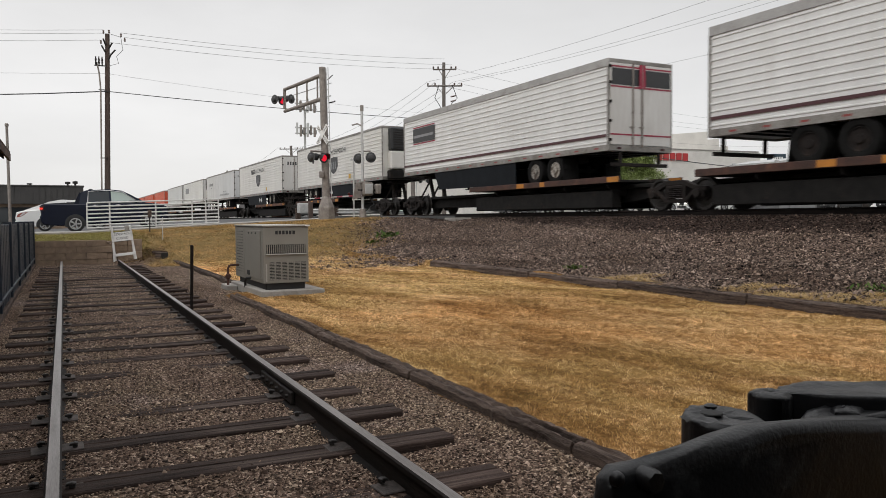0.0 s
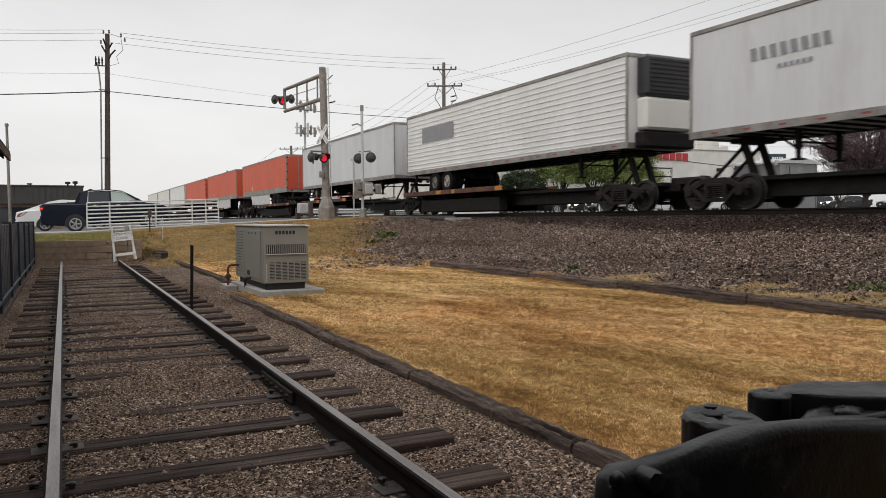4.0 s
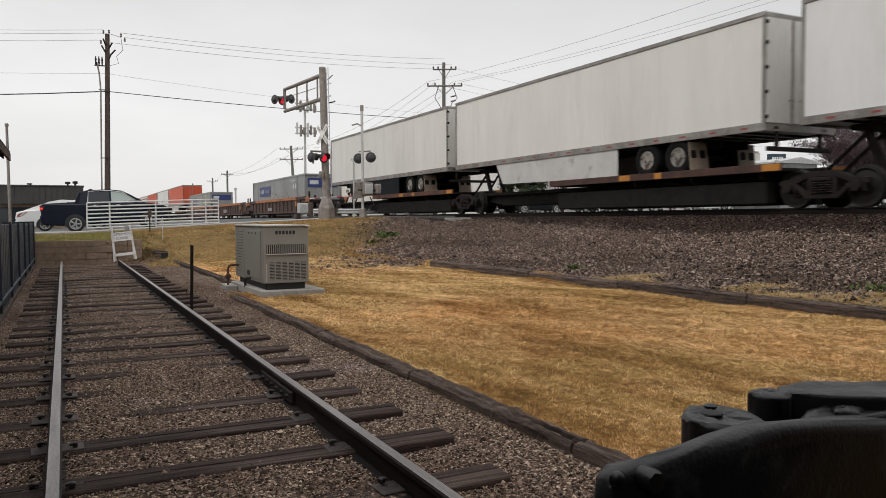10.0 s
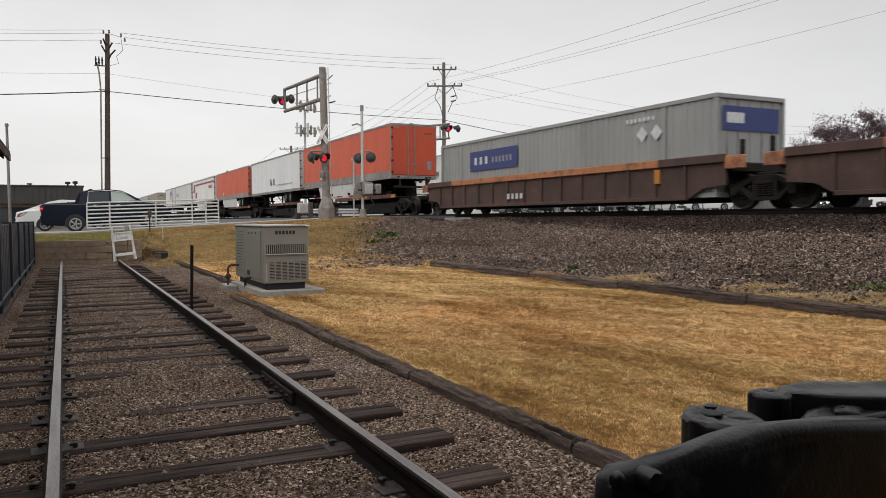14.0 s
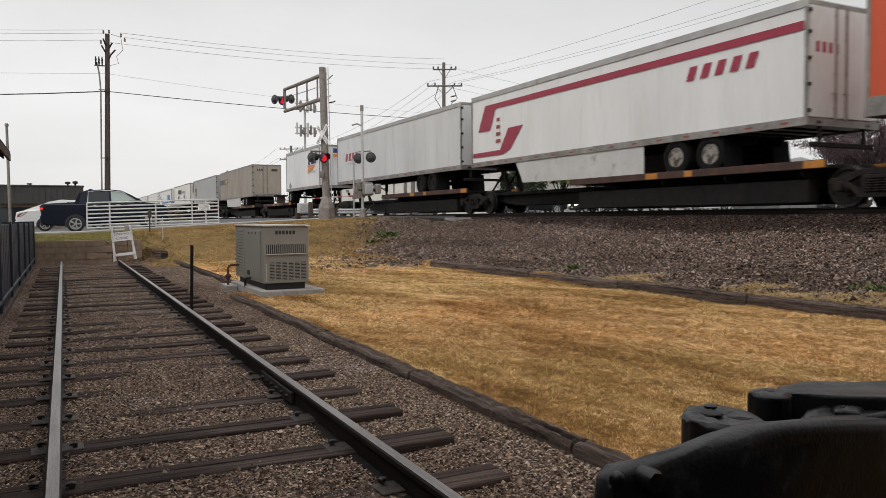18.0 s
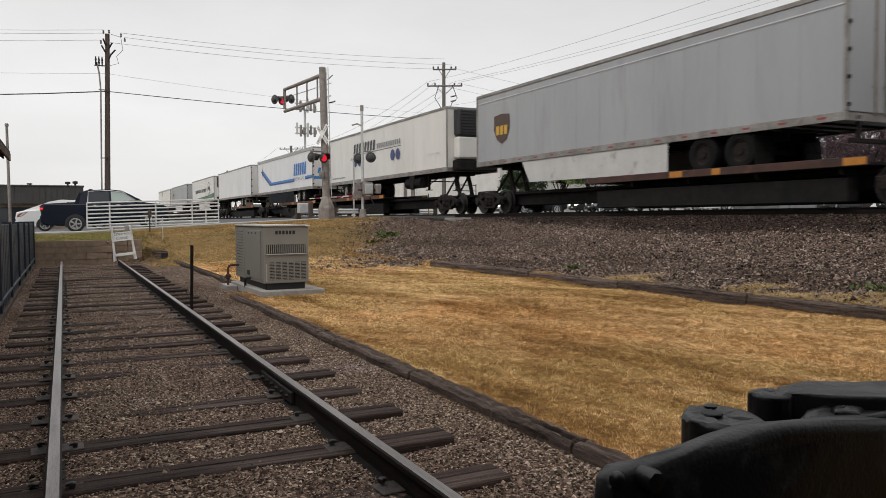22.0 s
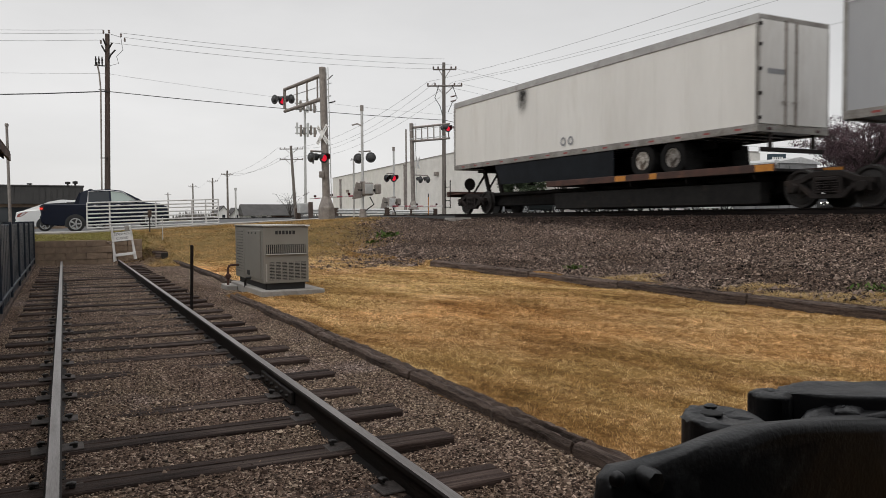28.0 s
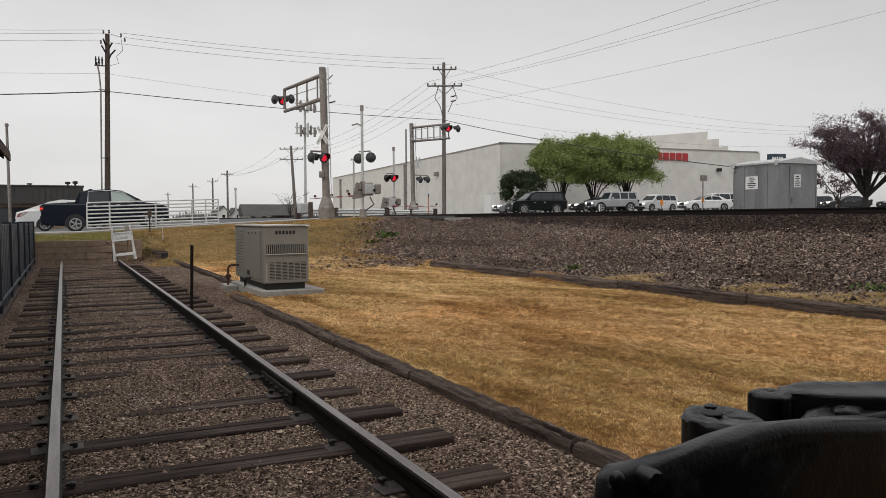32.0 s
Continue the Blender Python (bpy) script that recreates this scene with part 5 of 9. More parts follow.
L = 15.9
t2 = make_trailer("white ribbed trailer with maroon stripe, red-striped doors", L, "ribbed", P_WHITE, skirt=P_SKIRTD, cap=0.26)
striped(t2, L)
tmark(t2, Shape().add([(-1.2, -0.018, ZT - 0.82), (1.2, -0.018, ZT - 0.82), (1.2, -0.018, ZT - 0.3), (-1.2, -0.018, ZT - 0.3)], [(0, 1, 2, 3)]), P_INK)
tmark(t2, Shape().add([(-0.13, -0.06, ZT - 0.9), (0.13, -0.06, ZT - 0.9), (0.13, -0.06, ZT - 0.15), (-0.13, -0.06, ZT - 0.15)], [(0, 1, 2, 3)]), P_MAROON)
for z in (ZT - 0.27, ZT - 0.9, ZB + 0.5):
    tmark(t2, Shape().add([(-1.25, -0.018, z), (1.25, -0.018, z), (1.25, -0.018, z + 0.05), (-1.25, -0.018, z + 0.05)], [(0, 1, 2, 3)]), P_MAROON)
put(t2, 18.85, L)


def side_text(e, text, size, y, z, paint, squeeze=1.0, slant=0.0):
    """Letters on the museum side of a trailer, centred at y, z."""
    me = letters(text, size)
    me.materials.append(paint)
    m = Matrix(((0, 0, -1, -HW - 0.019), (-squeeze, -slant, 0, y), (0, 1, 0, z), (0, 0, 0, 1)))
    me.transform(m)
    return part("lettering", me, None, e)


def intermodal(e, y):
    """Dark words over a shield emblem, as plain shapes."""
    tmark(e, word(y + 2.65, y + 0.95, ZB + 1.95, ZB + 2.33, 5, 0.05), P_INK, "dark grey logo lettering bars")
    side_text(e, "INTERMODAL", 0.42, y - 0.9, ZB + 2.12, P_INK, 1.18, 0.15)
    tmark(e, shield(y, ZB + 1.25, 1.6, 1.0), P_INK, "dark shield emblem")
    s = Shape()
    for dy in (-0.35, 0.0, 0.35):
        mark(s, y + dy - 0.07, y + dy + 0.07, ZB + 1.05, ZB + 1.5, 0.0, -HW - 0.018)
    tmark(e, s, P_GREYM)


for k, (lead, kind, L) in enumerate(((37.6, "nose", 16.4), (58.2, "doors", 15.95))):
    e = make_trailer("cream ribbed trailer with dark shield emblem" + (", refrigeration unit on its front" if kind == "nose" else ", doors to the front"), L, "ribbed", P_CREAM, lead=kind, reefer=(kind == "nose"), skirt=P_SKIRTD)
    intermodal(e, 8.15)
    s = Shape()
    for yy in (7.2, 7.75):
        q = L - yy if kind == "nose" else yy
        s.add([(-HW + 0.015, q - 0.25, 1.5), (-HW + 0.015, q, 1.72), (-HW + 0.015, q + 0.25, 1.5), (-HW + 0.015, q, 1.28)], [(0, 1, 2, 3)])
    tmark(e, s, P_SILVER)
    if kind == "doors":
        tmark(e, eword(-0.95, 0.9, ZT - 0.75, ZT - 0.5, 9), P_INK)
    tmark(e, poly([(5.0, ZB + 0.32), (5.35, ZB + 0.32), (5.35, ZB + 0.6), (5.0, ZB + 0.6)], -HW - 0.02), P_GOLD)
    put(e, lead, L, kind)

t5 = make_trailer("smooth white trailer with small dark lettering bars", 16.2, "smooth", P_PALE)
tmark(t5, word(14.2, 11.9, ZB + 1.75, ZB + 2.05, 8, 0.04), P_GREYM)
tmark(t5, word(13.4, 12.4, ZB + 1.45, ZB + 1.55, 6), P_GREYM)
tmark(t5, word(6.0, 4.4, ZB + 0.85, ZB + 0.95, 9), P_GREYM)
tmark(t5, word(7.6, 2.9, ZB + 0.5, ZB + 0.66, 22), P_GREYM)
tmark(t5, eword(-1.0, 0.2, ZT - 0.75, ZT - 0.55, 7), P_GREYM)
put(t5, 76.7, 16.2)

t6 = make_trailer("white ribbed trailer, black refrigeration unit on its front", 16.4, "ribbed", P_WHITE, lead="nose", reefer=True)
tmark(t6, poly([(11.4, ZB + 1.45), (14.6, ZB + 1.45), (14.6, ZB + 2.15), (11.4, ZB + 2.15)], -HW - 0.017), P_GREYM, "dark grey barred logo panel")
put(t6, 95.44, 16.4, "nose")

t7 = make_trailer("plain smooth pale grey trailer", 16.7, "smooth", P_PALE, lead="nose")
put(t7, 113.4, 16.7, "nose")


def small_square(e, y, z):
    tmark(e, poly([(y, z), (y + 0.3, z), (y + 0.3, z + 0.3), (y, z + 0.3)]), P_SILVER)


for k, (lead, L, skirt, kind) in enumerate(((134.46, 15.75, P_SKIRTW, "doors"), (153.1, 16.4, P_SKIRTW, "nose"), (171.19, 15.95, None, "doors"), (305.22, 16.0, P_SKIRTW, "doors"), (339.13, 16.1, P_SKIRTW, "doors"))):
    e = make_trailer("bright orange trailer with grimy aluminium lower rail", L, "posts", P_ORANGE, skirt=skirt, lead=kind, dark_wheels=(k != 4))
    lowband = Shape()
    for sx in (-1, 1):
        a, b = sorted((sx * (HW - 0.005), sx * (HW + 0.012)))
        lowband.box(a, b, 0.05, L - 0.05, ZB + 0.2, ZB + 0.42, 0.004)
    part("rub_rail", lowband, P_TRIM, e, "dirty grey rub rail")
    small_square(e, L - 4.2, ZB + 0.5)
    tmark(e, Shape().add([(-1.15, -0.018, ZT - 0.24), (-0.85, -0.018, ZT - 0.24), (-0.85, -0.018, ZT - 0.19), (-1.15, -0.018, ZT - 0.19)], [(0, 1, 2, 3)]).add([(0.75, -0.018, ZB + 0.5), (1.0, -0.018, ZB + 0.5), (1.0, -0.018, ZB + 0.95), (0.75, -0.018, ZB + 0.95)], [(0, 1, 2, 3)]), P_GREYM)
    tmark(e, eword(0.6, 1.05, ZT - 0.55, ZT - 0.45, 4), P_INK)
    put(e, lead, L, kind)

for k, (lead, L, skirt, boxes) in enumerate(((188.5, 16.1, None, False), (205.6, 16.2, P_SKIRTW, True), (222.61, 16.25, P_SKIRTD, True))):
    e = make_trailer(("plain cool white trailer with grimy hinged doors", "plain cream-white trailer with pale side skirt", "plain cream-white trailer with dark side skirt")[k], L, "smooth", P_CREAM if k else P_WHITE, skirt=skirt, boxes=boxes, dark_wheels=(k == 0))
    put(e, lead, L)

w4 = make_trailer("white trailer with two faint round emblems", 15.7, "smooth", P_WHITE)
for yy in (7.6, 8.6):
    tmark(w4, disc(yy, ZB + 0.95, 0.28), P_GREYM)
tmark(w4, word(6.8, 2.0, ZB + 0.6, ZB + 0.68, 12), P_GREYM)
put(w4, 322.15, 15.7)

L = 15.95
cr = make_trailer("white trailer with maroon stripe and slanted emblem", L, "smooth", P_WHITE, skirt=P_SKIRTW, cap=0.2)
f = -HW - 0.0135
tmark(cr, poly([(0.1, ZB + 2.2), (13.98, ZB + 2.22), (14.78, ZB + 2.42), (0.1, ZB + 2.41)]), P_MAROON, "maroon stripe below the roof")
tmark(cr, poly([(14.78, ZB + 2.42), (15.35, ZB + 1.42), (14.41, ZB + 1.4), (13.98, ZB + 2.22)], -HW - 0.0155), P_MAROON, "slanted maroon emblem")
tmark(cr, poly([(13.03, ZB + 1.36), (12.02, ZB + 1.37), (12.9, ZB + 0.55), (13.43, ZB + 0.38), (15.8, ZB + 0.4), (15.8, ZB + 0.57), (13.65, ZB + 0.57)]), P_MAROON, "slanted maroon emblem")
tmark(cr, word(3.9, 1.4, ZB + 1.6, ZB + 1.97, 5, -0.15, 0.26), P_MAROON, "slanted maroon lettering bars")
for k in range(4):
    w_ = 0.2 - 0.025 * k
    tmark(cr, poly([(13.78 + w_, ZB + 0.86 + 0.28 * k), (13.78 - w_, ZB + 0.86 + 0.28 * k), (13.78 - w_ + 0.02, ZB + 1.0 + 0.28 * k), (13.78 + w_ - 0.02, ZB + 1.0 + 0.28 * k)]), P_REFL)
tmark(cr, eword(-1.1, -0.2, ZB + 1.7, ZB + 1.95, 4), P_MAROON)
put(cr, 356.63, L)

xt = make_trailer("pale grey trailer with red logo on a white patch", 16.35, "smooth", P_PALE, dark_wheels=True, cap=0.2)
tmark(xt, poly([(15.2, ZB + 1.05), (12.5, ZB + 1.05), (12.5, ZB + 1.95), (15.2, ZB + 1.95)]), P_SILVER, "white logo patch")
s = Shape()
for a, b in bars(2.2, 4, 0.18):
    mark(s, 14.9 - b, 14.9 - a, ZB + 1.35, ZB + 1.8, -0.12, -HW - 0.018)
tmark(xt, s, P_MAROON, "slanted red logo bars")
s = Shape()
for a, b in bars(1.5, 5, 0.4):
    mark(s, 14.4 - b, 14.4 - a, ZB + 1.14, ZB + 1.24, 0, -HW - 0.018)
tmark(xt, s, P_GREYM)
put(xt, 373.5, 16.35)

L = 8.4
yr = make_trailer("short white trailer with blue and orange logo", L, "smooth", P_WHITE, lead="nose", end_paint=P_PALE, axles=1, bogie=0.9, cap=0.2)
tmark(yr, word(2.76, 0.62, ZB + 1.68, ZB + 2.43, 3, -0.12, 0.2), P_BLUE, "blue logo bars")
tmark(yr, poly([(2.74, ZB + 1.47), (0.95, ZB + 1.56), (0.9, ZB + 1.6), (2.74, ZB + 1.64)]), P_ORG, "orange logo wedge")
tmark(yr, poly([(2.76, ZB + 1.05), (0.85, ZB + 1.52), (2.74, ZB + 1.42)]), P_ORG)
side_text(yr, "FREIGHT", 0.27, 1.3, ZB + 1.14, P_GREYM, 1.05, 0.2)
tmark(yr, poly([(7.6, ZB + 0.4), (7.25, ZB + 0.7), (6.9, ZB + 0.4), (7.25, ZB + 0.1)]), P_GREYM)
tmark(yr, Shape().add([(-0.45, -0.02, ZT - 0.95), (0.8, -0.02, ZT - 0.95), (0.8, -0.02, ZT - 0.15), (-0.45, -0.02, ZT - 0.15)], [(0, 1, 2, 3)]), P_SILVER)
tmark(yr, Shape().add([(-0.35, -0.025, ZT - 0.55), (0.68, -0.025, ZT - 0.55), (0.68, -0.025, ZT - 0.25), (-0.35, -0.025, ZT - 0.25)], [(0, 1, 2, 3)]), P_BLUE)
tmark(yr, Shape().add([(-0.35, -0.025, ZT - 0.85), (0.65, -0.025, ZT - 0.66), (-0.35, -0.025, ZT - 0.62)], [(0, 1, 2)]), P_ORG)
part("air_line_box", Shape().box(0.55, 0.85, -0.18, 0.0, ZB + 0.3, ZB + 0.75, 0.03), P_UNDER, yr)
put(yr, 393.5, L, "nose")

L = 15.75
ab = make_trailer("stained brownish-grey trailer with dark logo band", L, "posts", P_BROWN, skirt=P_SKIRTW)
tmark(ab, poly([(L - 0.1, ZB + 1.6), (L - 4.2, ZB + 1.6), (L - 4.4, ZB + 2.1), (L - 0.1, ZB + 2.1)], -HW - 0.017), P_TEAL, "dark teal logo band")
s = Shape()
for a, b in bars(1.3, 3, 0.12):
    mark(s, L - 2.7 - b, L - 2.7 - a, ZB + 1.68, ZB + 2.02, -0.1, -HW - 0.021)
tmark(ab, s, P_GOLD, "gold logo bars")
tmark(ab, poly([(L - 0.5, ZB + 0.42), (L - 1.9, ZB + 0.42), (L - 1.9, ZB + 0.54), (L - 0.5, ZB + 0.54)]), P_GOLD)
tmark(ab, eword(-0.95, -0.35, ZT - 0.62, ZT - 0.4, 3).add([(0.4, -0.0165, ZT - 0.62), (0.95, -0.0165, ZT - 0.62), (0.98, -0.0165, ZT - 0.4), (0.43, -0.0165, ZT - 0.4)], [(0, 1, 2, 3)]), P_INK)
put(ab, 413.4, L)


def grey_shield(lead, L, skirt):
    e = make_trailer("smooth grey trailer with brown and gold shield emblem", L, "smooth", P_GREY, skirt=skirt, dark_wheels=True)
    tmark(e, shield(L - 2.0, ZB + 1.35, 1.15, 1.1), P_UBROWN, "brown shield emblem")
    s = Shape()
    for dy in (0.3, 0.0, -0.3):
        mark(s, L - 2.0 + dy - 0.11, L - 2.0 + dy + 0.11, ZB + 1.15, ZB + 1.5, 0, -HW - 0.018)
    tmark(e, s, P_GOLD)
    tmark(e, poly([(0.1, ZT - 0.36), (L - 0.1, ZT - 0.36), (L - 0.1, ZT - 0.33), (0.1, ZT - 0.33)]), P_SILVER)
    return put(e, lead, L)


grey_shield(431.31, 16.5, P_SKIRTW)

L = 16.6
al = make_trailer("cream trailer with blue discs, refrigeration unit on its front", L, "smooth", P_CREAM, lead="nose", reefer=True)
tmark(al, word(12.15, 8.65, ZB + 1.69, ZB + 2.24, 8, -0.12), P_INK, "dark lettering bars")
tmark(al, word(8.45, 5.15, ZB + 1.72, ZB + 1.98, 12), P_GREYM)
tmark(al, poly([(12.17, ZB + 1.6), (5.1, ZB + 1.6), (5.1, ZB + 1.63), (12.17, ZB + 1.63)]), P_INK)
for yy in (11.76, 11.08, 6.21, 5.52):
    tmark(al, disc(yy, ZB + 1.21, 0.29), P_BLUE, "ink-blue disc")
tmark(al, word(L - 0.6, L - 3.0, ZB + 0.38, ZB + 0.46, 12), P_GREYM)
tmark(al, word(2.0, 0.7, ZB + 0.85, ZB + 0.94, 8), P_SILVER)
part("fuel_tank", Shape().cyl((-0.98, 3.05, 1.55), (-0.98, 4.86, 1.55), 0.27, n=18), P_UNDER, al, round_=40)
part("tank_cap", Shape().lathe([(0.0, 0.26), (0.03, 0.25), (0.06, 0.16), (0.07, 0.03)], (-0.98, 4.86, 1.55), "y", 18), P_SKIRTW, al, "pale tank end")
part("tank_strap", Shape().prism([(3.75, 1.22), (4.05, 1.22), (4.2, ZB), (3.6, ZB)], -1.28, -1.2, "x", 0.01), P_UNDER, al)
put(al, 450.5, L, "nose")

L = 16.3
ma = make_trailer("white trailer with bright blue swoosh stripe", L, "smooth", P_WHITE, skirt=P_SKIRTD, bogie=3.0, cap=0.25)
tmark(ma, word(4.88, 1.58, ZB + 1.11, ZB + 1.97, 6, -0.16, 0.16), P_SKYBLUE, "slanted blue lettering bars")
side_text(ma, "INTERMODAL", 0.34, 3.25, ZB + 0.84, P_GREYM, 1.1, 0.2)
for k, (lo_, hi_) in enumerate(((0.0, 0.42), (0.42, 1.0))):
    m_ = (P_ROYAL, P_SKYBLUE)[k]

    def lane(yb_, zb_, yt_, zt_, q):
        return (yb_ + (yt_ - yb_) * q, zb_ + (zt_ - zb_) * q)

    ends_ = ((0.05, ZB + 0.76, 0.05, ZB + 0.97), (1.9, ZB + 0.71, 1.82, ZB + 0.96))
    tmark(ma, poly([lane(*ends_[0], lo_), lane(*ends_[1], lo_), lane(*ends_[1], hi_), lane(*ends_[0], hi_)]), m_, "bright blue stripe")
    bend_ = ((4.6, ZB + 0.68, 4.5, ZB + 0.93), (11.96, ZB + 0.66, 11.34, ZB + 0.92), (14.6, ZB + 1.72, 14.3, ZB + 2.05))
    for p_, q_ in zip(bend_[:-1], bend_[1:]):
        tmark(ma, poly([lane(*p_, lo_), lane(*q_, lo_), lane(*q_, hi_), lane(*p_, hi_)]), m_, "bright blue swoosh")
tmark(ma, poly([(15.0, ZB + 1.98), (14.62, ZB + 2.02), (14.45, ZB + 2.38), (14.4, ZB + 2.0), (14.1, ZB + 1.85), (14.42, ZB + 1.78), (14.55, ZB + 1.45), (14.68, ZB + 1.8)], -HW - 0.0155), P_NAVY)
tmark(ma, eword(-1.05, 1.05, ZB + 1.08, ZB + 1.45, 6, 0.08), P_SKYBLUE)
tmark(ma, Shape().add([(-1.25, -0.0165, ZB + 0.66), (1.25, -0.0165, ZB + 0.66), (1.25, -0.0165, ZB + 0.86), (-1.25, -0.0165, ZB + 0.86)], [(0, 1, 2, 3)]), P_SKYBLUE)
put(ma, 470.73, L)

w5 = make_trailer("plain white trailer with dirty doors", 16.1, "posts", P_WHITE, boxes=True)
put(w5, 489.59, 16.1)

L = 16.15
ff = make_trailer("white ribbed trailer with green swoosh, refrigeration unit on its front", L, "ribbed", P_WHITE, lead="nose", reefer=True, skirt=P_SKIRTW)
fc = -HW - 0.017
tmark(ff, poly([(0.1, ZB + 0.45), (0.1, ZB + 0.98), (5.0, ZB + 0.75), (12.0, ZB + 0.62), (6.5, ZB + 0.45)], fc), P_GREEN, "dark green swoosh")
s = Shape()
for a, b in bars(2.7, 6):
    mark(s, 13.3 - b, 13.3 - a, ZB + 1.25, ZB + 1.65, 0, fc)
for a, b in bars(1.7, 4):
    mark(s, 10.4 - b, 10.4 - a, ZB + 1.25, ZB + 1.65, 0, fc)
for a, b in bars(3.2, 7):
    mark(s, 8.4 - b, 8.4 - a, ZB + 1.25, ZB + 1.65, 0, fc)
tmark(ff, s, P_INK, "black lettering bars")
tmark(ff, disc(3.4, ZB + 1.6, 0.75, 0.66, fc), P_INK, "round outlined emblem")
s = Shape()
for a in (-0.4, 0.0, 0.35):
    mark(s, 3.4 + a - 0.12, 3.4 + a + 0.12, ZB + 1.35 + 0.2 * a, ZB + 1.85 + 0.2 * a, -0.08, fc)
tmark(ff, s, P_INK)
tmark(ff, Shape().add([(fc - 0.004, 3.6, ZB + 0.62), (fc - 0.004, 1.2, ZB + 0.62), (fc - 0.004, 1.2, ZB + 0.71), (fc - 0.004, 3.6, ZB + 0.71)], [(0, 1, 2, 3)]), P_GREYM)
put(ff, 508.49, L, "nose")

grey_shield(529.03, 16.1, P_SKIRTW)

L = 16.15
wl = make_trailer("white trailer with a black soot stain near the roof", L, "smooth", P_CREAM, skirt=P_SKIRTD, cap=0.24)
tmark(wl, poly([(L - 4.5, ZB + 0.9), (L - 6.5, ZB + 0.9), (L - 6.5, ZB + 2.68), (L - 4.5, ZB + 2.68)]), soot_mat(L - 5.5, ZB + 2.4), "black soot stain")
for yy in (7.68, 8.1):
    tmark(wl, disc(yy, ZB + 0.50, 0.15, 0.09), P_GREYM)
tmark(wl, Shape().add([(-1.0, -0.018, ZB + 1.45), (-0.35, -0.018, ZB + 1.45), (-0.35, -0.018, ZB + 1.58), (-1.0, -0.018, ZB + 1.58)], [(0, 1, 2, 3)]), P_GREYM)
put(wl, 547.38, L)

f1 = make_container(16.3, "grey corrugated container with dark blue logo panel")
f2 = make_container(16.15, "grey corrugated container with dark blue logo panel")
set_on(f1, 244.9)
set_on(f2, 283.33)

# units under the loads
trailers.sort(key=lambda q: q[1])
PAINTS = [(P_UNDER, P_RUST), (P_UNDER, P_LEDGE), (P_UNDER, P_RUST)]
front = -3.4
COUPLED_AFTER = (18.85, 76.7, 134.46, 222.61, 373.5, 431.31, 489.59, 547.38)   # the rest share a truck
SHIFT = {37.6: -0.3, 58.2: -1.2, 153.1: -0.2, 171.2: -1.0, 188.5: -0.9, 205.6: -0.7, 339.1: -0.85, 356.6: -0.15, 470.7: -1.1}
for i, (e, lead, tail, kind) in enumerate(trailers):
    nxt = trailers[i + 1][1] if i + 1 < len(trailers) else tail + 1.8
    split = any(abs(lead - q) < 0.1 for q in COUPLED_AFTER)
    back = (tail + nxt) / 2 + (0.0 if split else SHIFT.get(round(lead, 1), -0.6))
    if lead < 240 < nxt:
        back = 242.2
    if abs(lead - 305.22) < 0.1:
        front = 302.4
    if abs(lead - 393.5) < 0.1:
        back = 410.3
    Lu = back - front
    a = lead - front
    b = tail - front
    if kind == "doors":
        plat, hy = (a - 0.5, a + 9.1), b - 1.0
    else:
        plat, hy = (b - 9.1, b + 0.45), a + 1.0
    if b - a < 10:
        plat, hy = (b - 1.2, Lu - 0.9), a + 1.0
    tr = [1.95] if (i == 0 or prev_split) else [0.0]
    if split:
        tr.append(Lu - 1.95)
    u = make_spine(Lu, tr, plat, hy, PAINTS[(i // 3) % 3][1], "grimy black spine car with rust-orange ledge", coupler=(i == 0 or prev_split), tail_end=(i == len(trailers) - 1))
    if b - a < 10:
        hs = Shape().prism([(Lu - 1.9, 0.95), (Lu - 1.5, 0.95), (Lu - 1.62, 1.75), (Lu - 1.8, 1.75)], -0.34, 0.34, "x", 0.02)
        part("spare_hitch", hs, P_RUST, u, "raised empty trailer hitch")
        part("hitch_plate", Shape().box(-0.5, 0.5, Lu - 2.15, Lu - 1.3, 1.75, 1.88, 0.03), P_BOGIE, u)
    set_on(u, front)
    prev_split = split
    front = back

for k, y0 in enumerate((243.2, 262.6, 282.0)):
    Lu = 19.4
    u = make_well(Lu, [1.6] + ([Lu - 1.6] if k == 2 else []) if k == 0 else [0.0] + ([Lu - 1.6] if k == 2 else []), "rust-brown well car, " + ("empty" if k == 1 else "carrying a grey container"))
    well_marking(u, 11.5, k == 1)
    set_on(u, y0)


